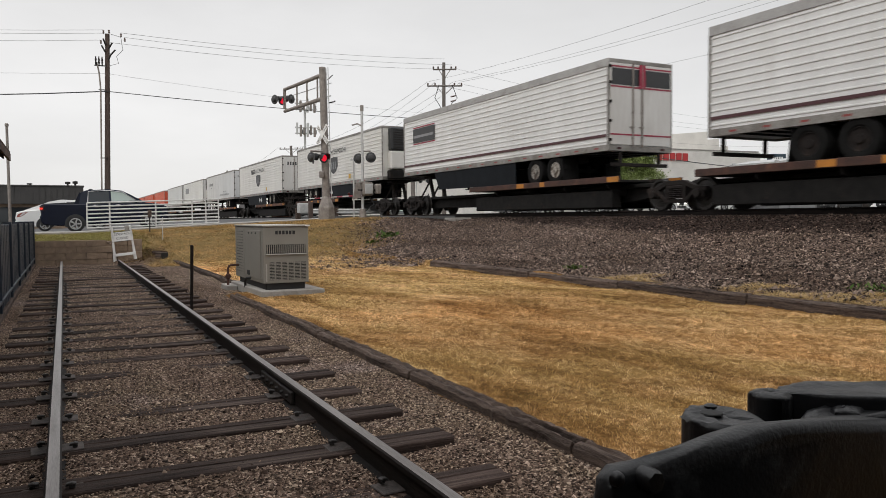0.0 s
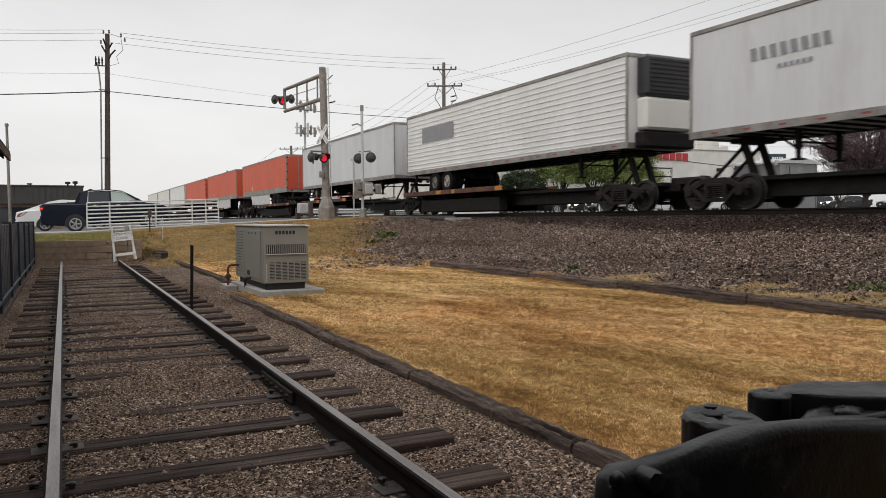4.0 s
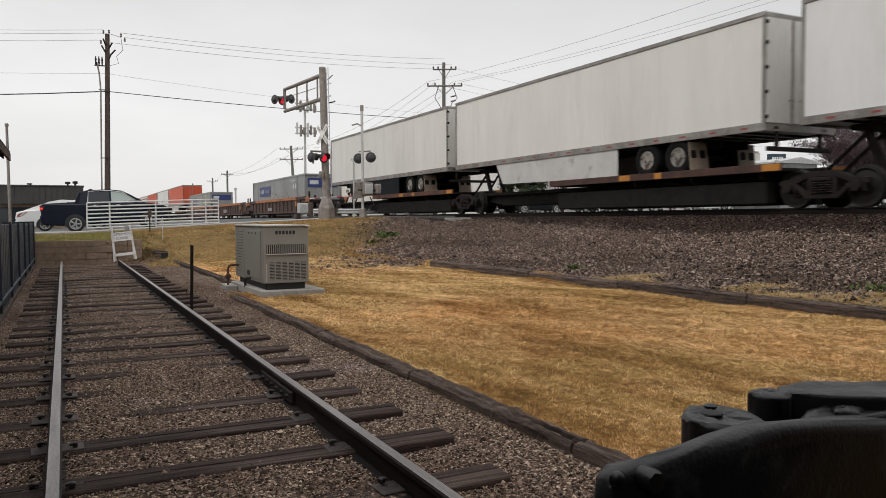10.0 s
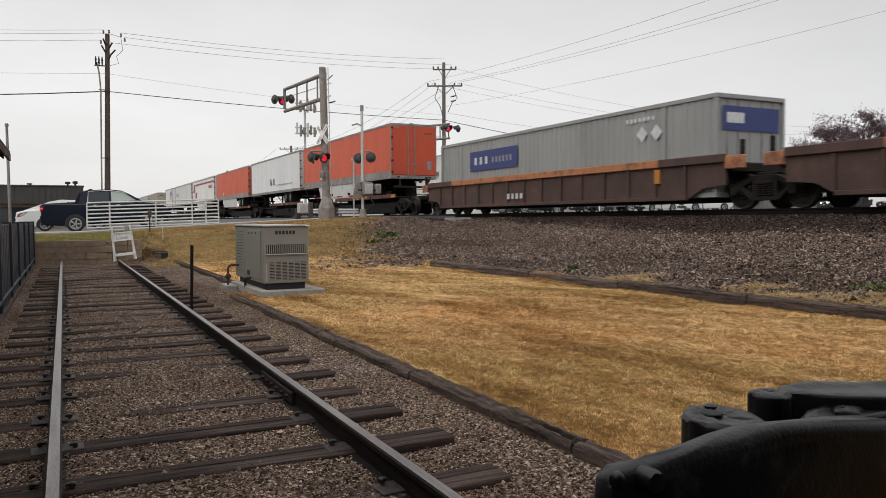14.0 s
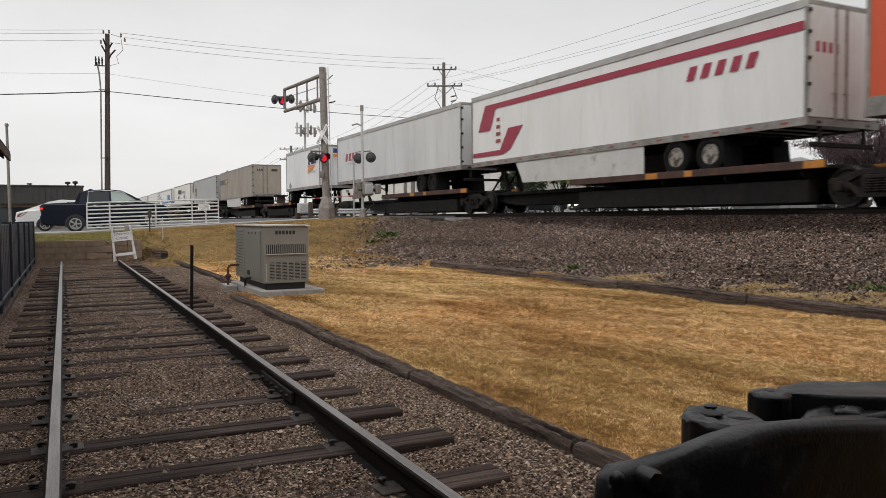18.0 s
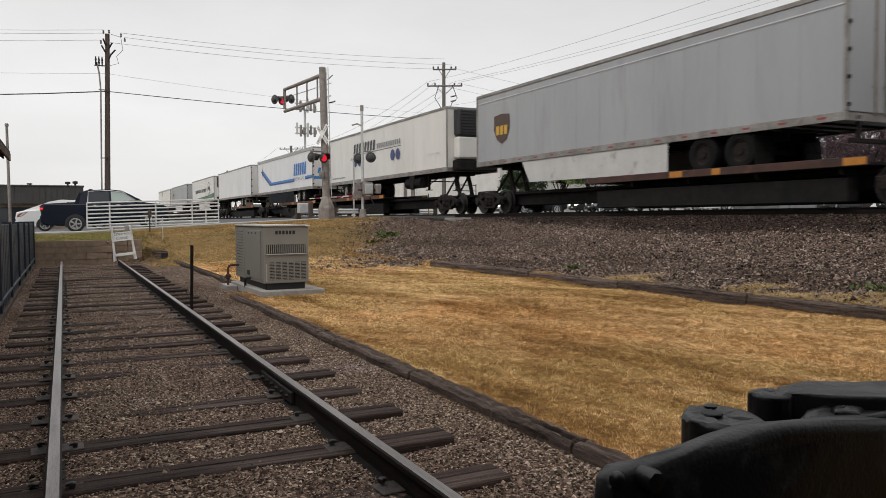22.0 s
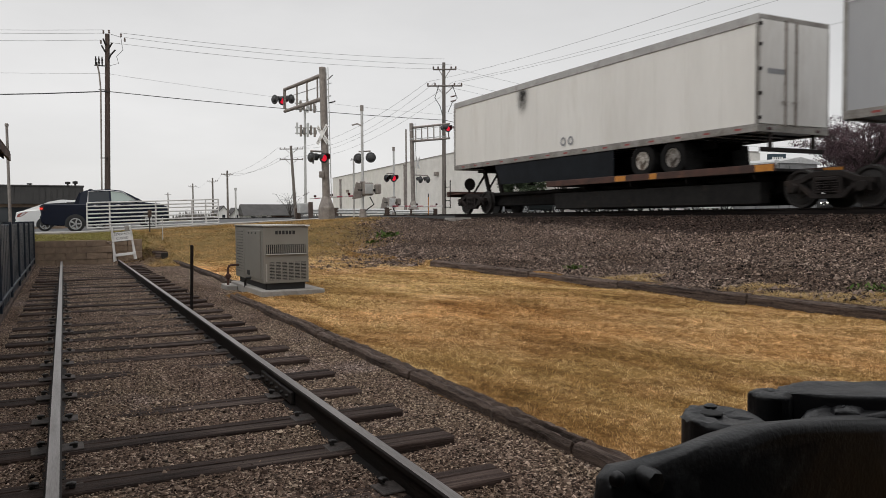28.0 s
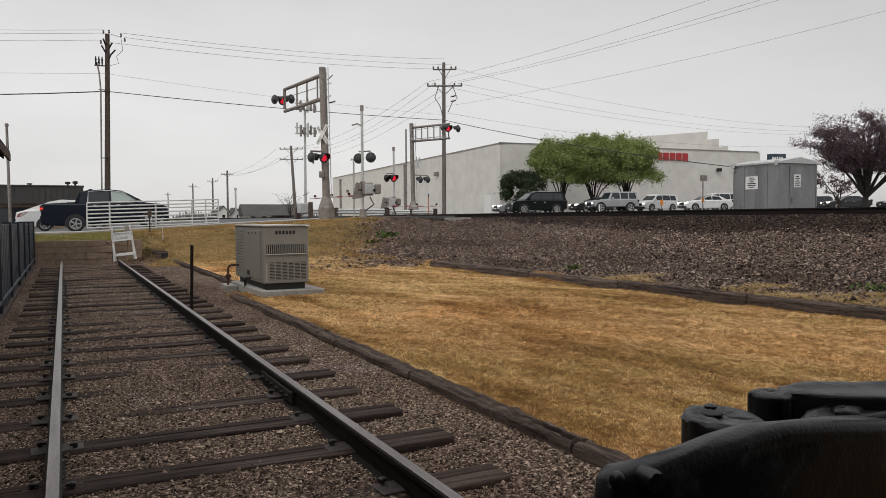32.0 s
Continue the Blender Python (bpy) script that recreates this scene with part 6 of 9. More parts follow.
# ---------------------------------------------------------------- the coupler beside the camera, and an unseen locomotive front added behind it
def build_locomotive():
    e = thing("locomotive_front", "black-painted coupler with an added unseen locomotive front behind it", "locomotive")
    # Unseen body and beam behind the camera, made tall to shade the near ground.
    part("body", Shape().box(-0.95, 2.35, -12.0, -0.45, 0.75, 4.6, 0.06), M_BLACKPAINT, e)
    part("buffer_beam", Shape().box(-0.75, 2.15, -0.45, -0.32, 0.75, 1.2, 0.03), M_BLACKPAINT, e)

    def cast(name, outline, z0, z1, b, rows=5, wob=0.0012):
        """A rough casting: a rounded slab with a domed, uneven top."""
        s = Shape()
        n = len(outline)
        cx, cy = sum(p[0] for p in outline) / n, sum(p[1] for p in outline) / n
        rings = [(0.0, z0)] + [(b * (1 - math.cos(k / rows * math.pi / 2)), z1 - b + b * math.sin(k / rows * math.pi / 2)) for k in range(rows + 1)] + [(b + 0.008, z1 + 0.001), (b + 0.018, z1 - 0.001), (b + 0.03, z1 - 0.003)]
        r = random.Random(n)
        vs = []
        for ins, z in rings:
            for p in outline:
                d = Vector((cx - p[0], cy - p[1]))
                q = Vector(p) + d.normalized() * min(ins, d.length * 0.9)
                vs.append((q.x + r.uniform(-wob, wob), q.y + r.uniform(-wob, wob), z + r.uniform(-wob, wob) * 0.6))
        m = len(rings)
        fs = [(k * n + i, k * n + (i + 1) % n, (k + 1) * n + (i + 1) % n, (k + 1) * n + i) for k in range(m - 1) for i in range(n)]
        fs += [tuple(range(n))[::-1], tuple(range((m - 1) * n, m * n))]
        s.add(vs, fs)
        return part(name, s, M_BLACKPAINT, e, round_=60)

    def fine(o, k=3):
        out = []
        for i in range(len(o)):
            a, b = Vector(o[i]), Vector(o[(i + 1) % len(o)])
            out += [tuple(a.lerp(b, j / k)) for j in range(k)]
        return out

    face = [(0.43, 0.9), (0.437, 1.07), (0.442, 1.092), (0.455, 1.101), (0.49, 1.103), (0.54, 1.109), (0.58, 1.113), (0.63, 1.117), (0.67, 1.117), (0.75, 1.11), (0.88, 1.093), (1.1, 1.085), (1.1, 0.78), (0.43, 0.78)]
    rr = random.Random(4)
    rows = []
    for yy, drop, ins in ((0.532, 0.016, 0.004), (0.535, 0.007, 0.002), (0.541, 0.002, 0.0), (0.550, 0.0, 0.0), (0.558, 0.002, 0.0), (0.564, 0.01, 0.004), (0.568, 0.03, 0.01)):
        rows.append([(x + ins, yy + rr.uniform(-0.003, 0.003), z - (drop if z > 0.85 else 0) + rr.uniform(-0.002, 0.002)) for x, z in face])
    n = len(face)
    sh = Shape().add([p for r_ in rows for p in r_], [(k * n + i, k * n + (i + 1) % n, (k + 1) * n + (i + 1) % n, (k + 1) * n + i) for k in range(len(rows) - 1) for i in range(n)] + [tuple(range(n)), tuple(range((len(rows) - 1) * n, len(rows) * n))])
    part("coupler_head", sh, M_BLACKPAINT, e, round_=60)
    cast("knuckle", fine([(0.658, 0.672), (0.640, 0.638), (0.652, 0.585), (0.71, 0.585), (0.735, 0.635), (0.722, 0.678), (0.688, 0.694)], 5), 0.82, 1.10, 0.010, wob=0.0022)
    # Dark disc lying on the knuckle's top paints the shade of a hole.
    part("knuckle_cavity", Shape().lathe([(0, 0.014), (0.0015, 0.013), (0.002, 0.004)], (0.682, 0.648, 1.0995), "z", 12), M_DARK, e)
    cast("guard_arm", fine([(0.795, 0.646), (0.822, 0.672), (0.875, 0.678), (0.99, 0.62), (1.06, 0.50), (0.98, 0.50), (0.845, 0.595)], 5), 0.82, 1.113, 0.008)
    cast("guard_horn", fine([(0.757, 0.642), (0.760, 0.664), (0.778, 0.672), (0.80, 0.668), (0.81, 0.645), (0.80, 0.630), (0.772, 0.622)], 4), 0.82, 1.115, 0.007)
    cast("saddle", fine([(0.74, 0.575), (0.80, 0.61), (0.88, 0.625), (0.98, 0.60), (1.12, 0.52), (1.12, 0.552), (0.9, 0.552), (0.74, 0.552)], 4), 0.9, 1.099, 0.008, wob=0.0022)
    cast("lock_lifter", fine([(0.815, 0.585), (0.83, 0.602), (0.86, 0.6), (0.865, 0.578), (0.84, 0.568)], 3), 1.05, 1.1015, 0.010)
    part("pin", Shape().lathe([(0, 0.008), (0.005, 0.008), (0.007, 0.005)], (0.702, 0.668, 1.097), "z", 10), M_BLACKPAINT, e, round_=50)
    part("bolt_head", Shape().lathe([(0.0, 0.0075), (-0.005, 0.007), (-0.008, 0.005), (-0.009, 0.002)], (0.446, 0.537, 1.094), "y", 14), M_BLACKPAINT, e, round_=60)
    part("rivet_stub", Shape().lathe([(0.0, 0.0125), (-0.014, 0.012), (-0.019, 0.010), (-0.0195, 0.004)], (0.480, 0.539, 1.089), "y", 7), M_BLACKPAINT, e, round_=60)
    part("draft_gear", Shape().box(0.5, 0.95, -0.4, 0.32, 0.82, 0.98, 0.03), M_BLACKPAINT, e)


build_locomotive()


# ---------------------------------------------------------------- standby generator on its pad
def build_generator():
    pad = thing("concrete_pad", "low grey concrete equipment pad on the lawn", "concrete pad")
    part("slab", Shape().box(2.86, 3.92, 12.22, 14.75, -0.02, 0.16, 0.012), M_CONC, pad)
    part("small_slab", Shape().box(2.66, 2.852, 14.12, 14.7, -0.02, 0.12, 0.012), M_CONC, pad)
    g = thing("standby_generator", "beige-grey steel standby generator with louvred front", "generator")
    x0, x1, y0, y1, z0, z1 = 2.925, 3.70, 12.40, 14.60, 0.27, 1.235
    part("skid", Shape().box(x0 + 0.06, x1 - 0.05, y0 + 0.06, y1 - 0.06, 0.16, z0, 0.01), M_BLACK, g, "black steel base")
    part("enclosure", Shape().box(x0, x1, y0, y1, z0, z1 - 0.02, 0.012), M_GEN, g)
    part("lid", Shape().box(x0 - 0.02, x1 + 0.02, y0 - 0.025, y1 + 0.02, z1 - 0.022, z1 + 0.004, 0.006), M_GENTOP, g, "pale top panel")
    # Flat dark panels behind the slats, here and below, paint the vents' inner shade.
    v = part("upper_vent", Shape().box(2.985, 3.645, y0 - 0.006, y0 + 0.01, 0.765, 0.915), M_DARK, g)
    for k in range(19):
        xx = 3.0 + 0.0345 * k
        part("slat", Shape().box(xx - 0.008, xx + 0.008, y0 - 0.014, y0, 0.768, 0.912, 0.003), M_GEN, v)
    part("drip_edge", Shape().box(2.975, 3.655, y0 - 0.03, y0, 0.745, 0.762, 0.004), M_GENTOP, g)
    for c in range(6):
        cx = 3.075 + 0.107 * c
        lv = part("lower_vent", Shape().box(cx - 0.04, cx + 0.04, y0 - 0.004, y0 + 0.01, 0.325, 0.62), M_DARK, g)
        for k in range(12):
            z = 0.33 + 0.0245 * k
            part("slat", Shape().box(cx - 0.041, cx + 0.041, y0 - 0.013, y0, z, z + 0.012, 0.003), M_GEN, lv)
    for k in range(6):
        a = 3.135 + k * 0.058
        part("logo_bar", Shape().box(a, a + 0.042, y0 - 0.004, y0 + 0.001, 1.085, 1.145), M_BLACK, g, "dark nameplate bar")
    sd = part("side_door", Shape().box(x0 - 0.012, x0 + 0.002, y0 + 0.14, y0 + 1.32, 0.33, 1.15, 0.005), M_GEN, g)
    for yy in (y0 + 0.45, y0 + 0.72, y0 + 0.98):
        part("latch", Shape().box(x0 - 0.022, x0 - 0.01, yy - 0.018, yy + 0.018, 1.085, 1.115, 0.004), M_BLACK, sd)
    part("label_plate", Shape().box(x0 - 0.018, x0 - 0.01, y0 + 0.93, y0 + 1.13, 0.36, 0.44), M_DARK, sd)
    mesh_panel = part("perforated_panel", Shape().box(x0 - 0.008, x0 + 0.002, y0 + 1.42, y1 - 0.12, 0.34, 1.16, 0.004), M_GEN, g)
    for r in range(15):
        for c in range(6):
            yy, z = y0 + 1.5 + 0.095 * c, 0.38 + 0.052 * r
            # Raised dark chip; its colour paints the shade inside a punched hole.
            part("perforation", Shape().box(x0 - 0.0095, x0 - 0.006, yy, yy + 0.035, z, z + 0.016), M_IRON, mesh_panel)
    part("corner_trim", Shape().box(x0 + 0.045, x0 + 0.065, y0 - 0.01, y0 + 0.002, 0.30, 0.6, 0.003), M_GENTOP, g)
    part("corner_lamp", Shape().box(x1 - 0.06, x1 + 0.015, y0 - 0.028, y0 - 0.02, z1 - 0.02, z1 + 0.005), M_WHITE, g)
    p = thing("gas_pipe", "rusty gas riser pipe beside the generator", "pipe")
    part("riser", Shape().tube([(2.72, 14.3, 0.1), (2.72, 14.3, 0.42), (2.74, 14.3, 0.47), (2.80, 14.3, 0.49), (2.93, 14.3, 0.49)], 0.022, 10), P_RUST, p, round_=60)
    part("valve", Shape().lathe([(-0.05, 0.03), (-0.03, 0.045), (0.03, 0.045), (0.05, 0.03)], (2.72, 14.3, 0.28), "z", 12).cyl((2.66, 14.3, 0.28), (2.78, 14.3, 0.28), 0.014, n=8), P_RUST, p)
    c = thing("cable_conduit", "dark flexible conduit at the generator base", "conduit")
    part("hose", Shape().tube([(2.88, 13.55, 0.13), (2.86, 13.5, 0.24), (2.87, 13.4, 0.30), (2.93, 13.3, 0.31)], 0.024, 10), M_BLACK, c, round_=60)


build_generator()


# ---------------------------------------------------------------- yard edge: fence, block wall, barricade, gate
def build_fence():
    f = thing("metal_fence", "navy blue corrugated metal fence with scalloped top", "fence")
    x = -0.80
    n = 0
    y = 9.2
    while y < 24.9:
        s = Shape()
        s.prism([(y, 0.08), (y + 0.115, 0.08), (y + 0.115, 1.235), (y + 0.095, 1.27), (y + 0.0575, 1.285), (y + 0.02, 1.27), (y, 1.235)], x - 0.012, x + 0.012 + 0.004 * (n % 3 == 0), "x")
        part("picket", s, M_FENCE, f)
        y += 0.1165
        n += 1
    for y in (9.2, 11.65, 14.1, 16.55, 19.0, 21.45, 24.9):
        part("post", Shape().box(x - 0.07, x + 0.05, y - 0.035, y + 0.035, 0, 1.32, 0.008), M_FENCE, f)
    for z in (0.22,):
        part("cross_rail", Shape().box(x + 0.0185, x + 0.05, 9.2, 24.9, z, z + 0.045, 0.006), M_FENCE, f)
    part("kick_board", Shape().box(x - 0.03, x + 0.06, 9.2, 24.9, -0.02, 0.09, 0.01), M_TIMBER, f, "weathered board under the fence")


build_fence()


def build_wall():
    w = thing("block_wall", "tan split-face concrete block retaining wall", "retaining wall", kind="structure")
    part("core", Shape().box(-0.8, 1.3, 25.06, 25.3, -0.1, 0.62), M_BLOCK, w)
    for row in range(4):
        z0 = -0.02 + 0.19 * row
        x = -0.79 - (0.28 if row % 2 else 0)
        end = 1.32 if row < 3 else 1.15
        while x < end - 0.05:
            a, b = max(x, -0.79), min(x + 0.56, end)
            if b - a > 0.06:
                part("block", Shape().box(a + 0.004, b - 0.004, 24.97 + R.uniform(-0.012, 0.012), 25.2, z0 + 0.002, z0 + 0.188, 0.006), M_BLOCK, w)
            x += 0.56
    for row in range(4):
        z0 = -0.02 + 0.19 * row
        for k in range(2):
            part("block", Shape().box(1.36 + 0.42 * k, 1.77 + 0.42 * k, 25.3 + R.uniform(-0.02, 0.02), 25.55, z0 + 0.002, z0 + 0.188, 0.006), M_BLOCK, w)


build_wall()


def build_sign():
    e = thing("sidewalk_barricade", "white folding barricade with a sidewalk closed sign", "barricade", at=pose(1.575, 23.45, 0.18, 0, -6, -3))
    lean = pose(0, 0, 0, -6)
    for sx in (-1, 1):
        part("leg", Shape().prism([(sx * 0.29 - 0.025, 0), (sx * 0.29 + 0.025, 0), (sx * 0.235 + 0.025, 1.0), (sx * 0.235 - 0.025, 1.0)], -0.012, 0.012, "y"), M_WHITE, e, at=lean)
        part("back_leg", Shape().box(sx * 0.25 - 0.02, sx * 0.25 + 0.02, 0.05, 0.075, 0, 0.98), M_WHITE, e, at=pose(0, 0.1, 0, 10))
    board = part("sign_board", Shape().box(-0.285, 0.285, -0.03, -0.014, 0.56, 0.84, 0.006), M_WHITE, e, at=lean)
    for t, z in (("SIDEWALK", 0.765), ("CLOSED", 0.645)):
        me = letters(t, 0.088)
        me.materials.append(M_BLACK)
        part("lettering", me, None, board, at=pose(0, -0.033, z, 90, 0, 0))
    for a, b in ((0.835, 0.84), (0.56, 0.566)):
        part("border", Shape().box(-0.28, 0.28, -0.0335, -0.0305, a - 0.005, b), M_BLACK, board)
    part("cross_board", Shape().box(-0.285, 0.285, -0.028, -0.013, 0.14, 0.22, 0.005), M_WHITE, e, at=lean)


build_sign()


def build_gate():
    g = thing("tube_gate", "white tubular steel farm gate closing the sidewalk", "gate")
    x0, x1, y = 0.98, 6.82, 38.0

    def zb(x):
        return 0.97 + (x - x0) * 0.2 / (x1 - x0)

    def rect(a, b):
        return Shape().cyl(a, b, 0.032, n=8)

    H = 1.17
    zs = [0.02, 0.16, 0.31, 0.48, 0.66, 0.84, 1.0, H]
    for h in zs:
        part("rail", rect((x0, y, zb(x0) + h), (x1, y, zb(x1) + h)), M_GATE, g)
    for x in (x0, x0 + 0.95, x0 + 2.95, x0 + 4.6, x1 - 0.6, x1):
        part("upright", rect((x, y, zb(x) + (0.02 if x in (x0, x1) else -0.22)), (x, y, zb(x) + H)), M_GATE, g)
    p = thing("gate_post", "short pale post behind the barricade", "post")
    part("post", Shape().cyl((1.80, 25.75, 0.4), (1.80, 25.75, 1.1), 0.07, n=12), M_CONC, p)
    part("cap", Shape().cyl((1.80, 25.75, 1.1), (1.80, 25.75, 1.15), 0.08, n=12), M_CONC, p)
    k = Shape().prism([(-30, 0.55), (0.5, 0.58), (7.2, 0.98), (12.5, 1.26), (12.5, 1.39), (7.2, 1.17), (0.5, 0.83), (-30, 0.80)], 36.3, 39.9, "y")
    solo("pavement", k, M_CONC, "pale concrete sidewalk along the road", "sidewalk", kind="structure")


build_gate()


def build_stakes():
    e = thing("steel_stake", "dark rusty steel stake beside the rail", "stake")
    part("bar", Shape().box(1.665, 1.705, 11.47, 11.53, -0.1, 1.0, 0.006), M_RAIL, e, at=pose(-0.03, 0, 0, 0, 1.2, 0))
    e = thing("marker_post", "black marker post with a small weathered plate", "post")
    part("post", Shape().box(2.86, 2.90, 29.98, 30.02, 0.5, 1.75, 0.004), M_IRON, e)
    part("plate", Shape().box(2.81, 2.95, 29.95, 29.975, 1.45, 1.72, 0.006), M_TIMBER, e)
    e = thing("thin_rod", "thin pale fibreglass rod in the bank", "rod")
    part("rod", Shape().cyl((3.1, 28, 0.2), (3.11, 28, 1.43), 0.016, n=6), M_GALV, e)
    e = thing("timber_block", "dark timber offcut lying at the bank", "timber")
    part("block", Shape().box(2.5, 2.92, 25.35, 25.6, 0.12, 0.36, 0.02), M_TIE, e)
    part("split_end", Shape().box(2.92, 2.95, 25.37, 25.58, 0.15, 0.33, 0.01), M_TIMBER, e)


build_stakes()


# ---------------------------------------------------------------- vehicles
WHEEL_CACHE = {}


def car_wheel(e, x, y, r, rim):
    key = (round(r, 2), rim.name)
    if key not in WHEEL_CACHE:
        t = Shape().lathe([(-0.11, r * 0.62), (-0.12, r * 0.8), (-0.10, r * 0.96), (-0.06, r), (0.06, r), (0.10, r * 0.96), (0.12, r * 0.8), (0.11, r * 0.62)], (0, 0, 0), "y", 24, True)
        q = Shape()
        q.lathe([(-0.118, r * 0.70), (-0.132, r * 0.66), (-0.126, r * 0.6), (-0.118, r * 0.58)], (0, 0, 0), "y", 24, True)
        for k in range(5):
            a = k * 2 * math.pi / 5
            c, s = math.cos(a), math.sin(a)
            d = r * 0.07
            q.add([(c * 0.03 - s * d, -0.128, s * 0.03 + c * d), (c * 0.03 + s * d, -0.128, s * 0.03 - c * d), (c * r * 0.64 + s * d * 1.6, -0.130, s * r * 0.64 - c * d * 1.6), (c * r * 0.64 - s * d * 1.6, -0.130, s * r * 0.64 + c * d * 1.6)], [(0, 1, 2, 3)])
        q.cyl((0, -0.10, 0), (0, -0.134, 0), r * 0.16, n=10)
        WHEEL_CACHE[key] = (t.mesh("tyre", M_TYRE), q.mesh("rim", rim))
    t, q = WHEEL_CACHE[key]
    w = part("wheel", t, None, e, at=pose(x, y, r, 0, 0, 0 if y < 0 else 180), round_=40)
    part("rim", q, None, w)


def make_car(name, label, m, L, W, lower, cabin, windows, wheels, r, paint, glass=M_GLASS, lit=None, rim=M_ALLOY, category="car", tail=True, dark_low=True):
    """A car from its side outline: x from the rear bumper to the nose, z up, both sides alike."""
    e = thing(name, label, category, "waiting vehicles", m)
    H0 = max(p[1] for p in lower)
    s = Shape().prism(lower, -W / 2, W / 2, "y", 0.05)
    part("body", s, paint, e, round_=30)
    zb = min(p[1] for p in cabin)

    def half(z):
        return W / 2 - 0.05 - (z - zb) * 0.26

    n = len(cabin)
    vs = [(p[0], -half(p[1]), p[1]) for p in cabin] + [(p[0], half(p[1]), p[1]) for p in cabin]
    fs = [(i, (i + 1) % n, n + (i + 1) % n, n + i) for i in range(n)] + [tuple(range(n)), tuple(range(n, 2 * n))]
    part("cabin", Shape().add(vs, fs), paint, e, round_=25)
    for wdw in windows:
        for sy in (-1, 1):
            part("window", Shape().add([(x, sy * (half(z) + 0.012), z) for x, z in wdw] + [(x, sy * (half(z) - 0.01), z) for x, z in wdw],
                 [(0, 1, 2, 3), (7, 6, 5, 4), (0, 4, 5, 1), (1, 5, 6, 2), (2, 6, 7, 3), (3, 7, 4, 0)]), M_GLASS if wdw is windows[0] else glass, e)
    # windscreen and rear screen lie on the first and last slope of the cabin outline
    for (a, b), nm in (((cabin[-2], cabin[-1]), "windscreen"), ((cabin[0], cabin[1]), "rear_window")):
        d = Vector((b[0] - a[0], b[1] - a[1]))
        nrm = Vector((-d.y, d.x)).normalized() * (0.012 if nm == "windscreen" else 0.012)
        if nm == "windscreen":
            nrm = Vector((abs(nrm.x), abs(nrm.y)))
        else:
            nrm = Vector((-abs(nrm.x), abs(nrm.y)))
        p, q = Vector(a) + d * 0.1, Vector(a) + d * 0.88
        s = Shape()
        s.add([(p.x + nrm.x, -half(p.y) + 0.07, p.y + nrm.y), (p.x + nrm.x, half(p.y) - 0.07, p.y + nrm.y), (q.x + nrm.x, half(q.y) - 0.07, q.y + nrm.y), (q.x + nrm.x, -half(q.y) + 0.07, q.y + nrm.y)], [(0, 1, 2, 3)])
        part(nm, s, M_GLASS, e)
    for x in wheels:
        for sy in (-1, 1):
            a, b = sorted((sy * (W / 2 - 0.2), sy * (W / 2 + 0.004)))
            # Solid black disc behind the tyre paints the shade of the wheel well.
            arch = Shape()
            pts = [(x + (r + 0.07) * math.cos(t), r + (r + 0.07) * math.sin(t)) for t in np.linspace(-0.3, math.pi + 0.3, 14)]
            arch.prism(pts, a, b, "y")
            part("wheel_arch", arch, M_BLACK, e)
            car_wheel(e, x, sy * (W / 2 - 0.085), r, rim)
    xf = max(p[0] for p in lower)
    zl = H0 * 0.74
    for sy in (-1, 1):
        a, b = sorted((sy * (W / 2 - 0.05), sy * (W / 2 - 0.42)))
        part("headlamp", Shape().box(xf - 0.30, xf - 0.005, a, b, zl - 0.1, zl + 0.07, 0.03), M_HEADLIT if lit == "head" else M_HEAD, e)
        a, b = sorted((sy * (W / 2 + 0.006), sy * (W / 2 - 0.2)))
        if tail:
            lamp = part("tail_lamp", Shape().box(-0.012, 0.19, a, b, zl + 0.05, zl + 0.29, 0.02), M_REDDIM, e)
            if lit == "tail":
                c, d = sorted((sy * (W / 2 + 0.012), sy * (W / 2 - 0.14)))
                part("bulb", Shape().box(-0.018, 0.13, c, d, zl + 0.10, zl + 0.22, 0.02), M_TAILLIT, lamp)
        for xx in (L * 0.40, L * 0.58):
            a, b = sorted((sy * (W / 2 - 0.01), sy * (W / 2 + 0.03)))
            part("door_handle", Shape().box(xx, xx + 0.2, a, b, H0 - 0.2, H0 - 0.155, 0.01), M_CHROME, e)
        a, b = sorted((sy * (W / 2 - 0.02), sy * (W / 2 + 0.18)))
        part("side_mirror", Shape().box(cabin[-1][0] - 0.45, cabin[-1][0] - 0.27, a, b, zb + 0.02, zb + 0.2, 0.03), paint, e)
    part("grille", Shape().box(xf - 0.04, xf + 0.012, -W * 0.24, W * 0.24, H0 * 0.5, H0 * 0.78, 0.02), M_BLACK, e)
    part("bumper", Shape().box(xf - 0.1, xf + 0.03, -W / 2 + 0.05, W / 2 - 0.05, 0.32, H0 * 0.46, 0.04), M_BLACK if dark_low else paint, e)
    part("bumper", Shape().box(-0.04, 0.1, -W / 2 + 0.05, W / 2 - 0.05, 0.42, 0.62, 0.04), M_BLACK if dark_low else paint, e)
    part("number_plate", Shape().box(xf + 0.03, xf + 0.036, -0.16, 0.16, 0.45, 0.56), M_WHITE, e)
    return e


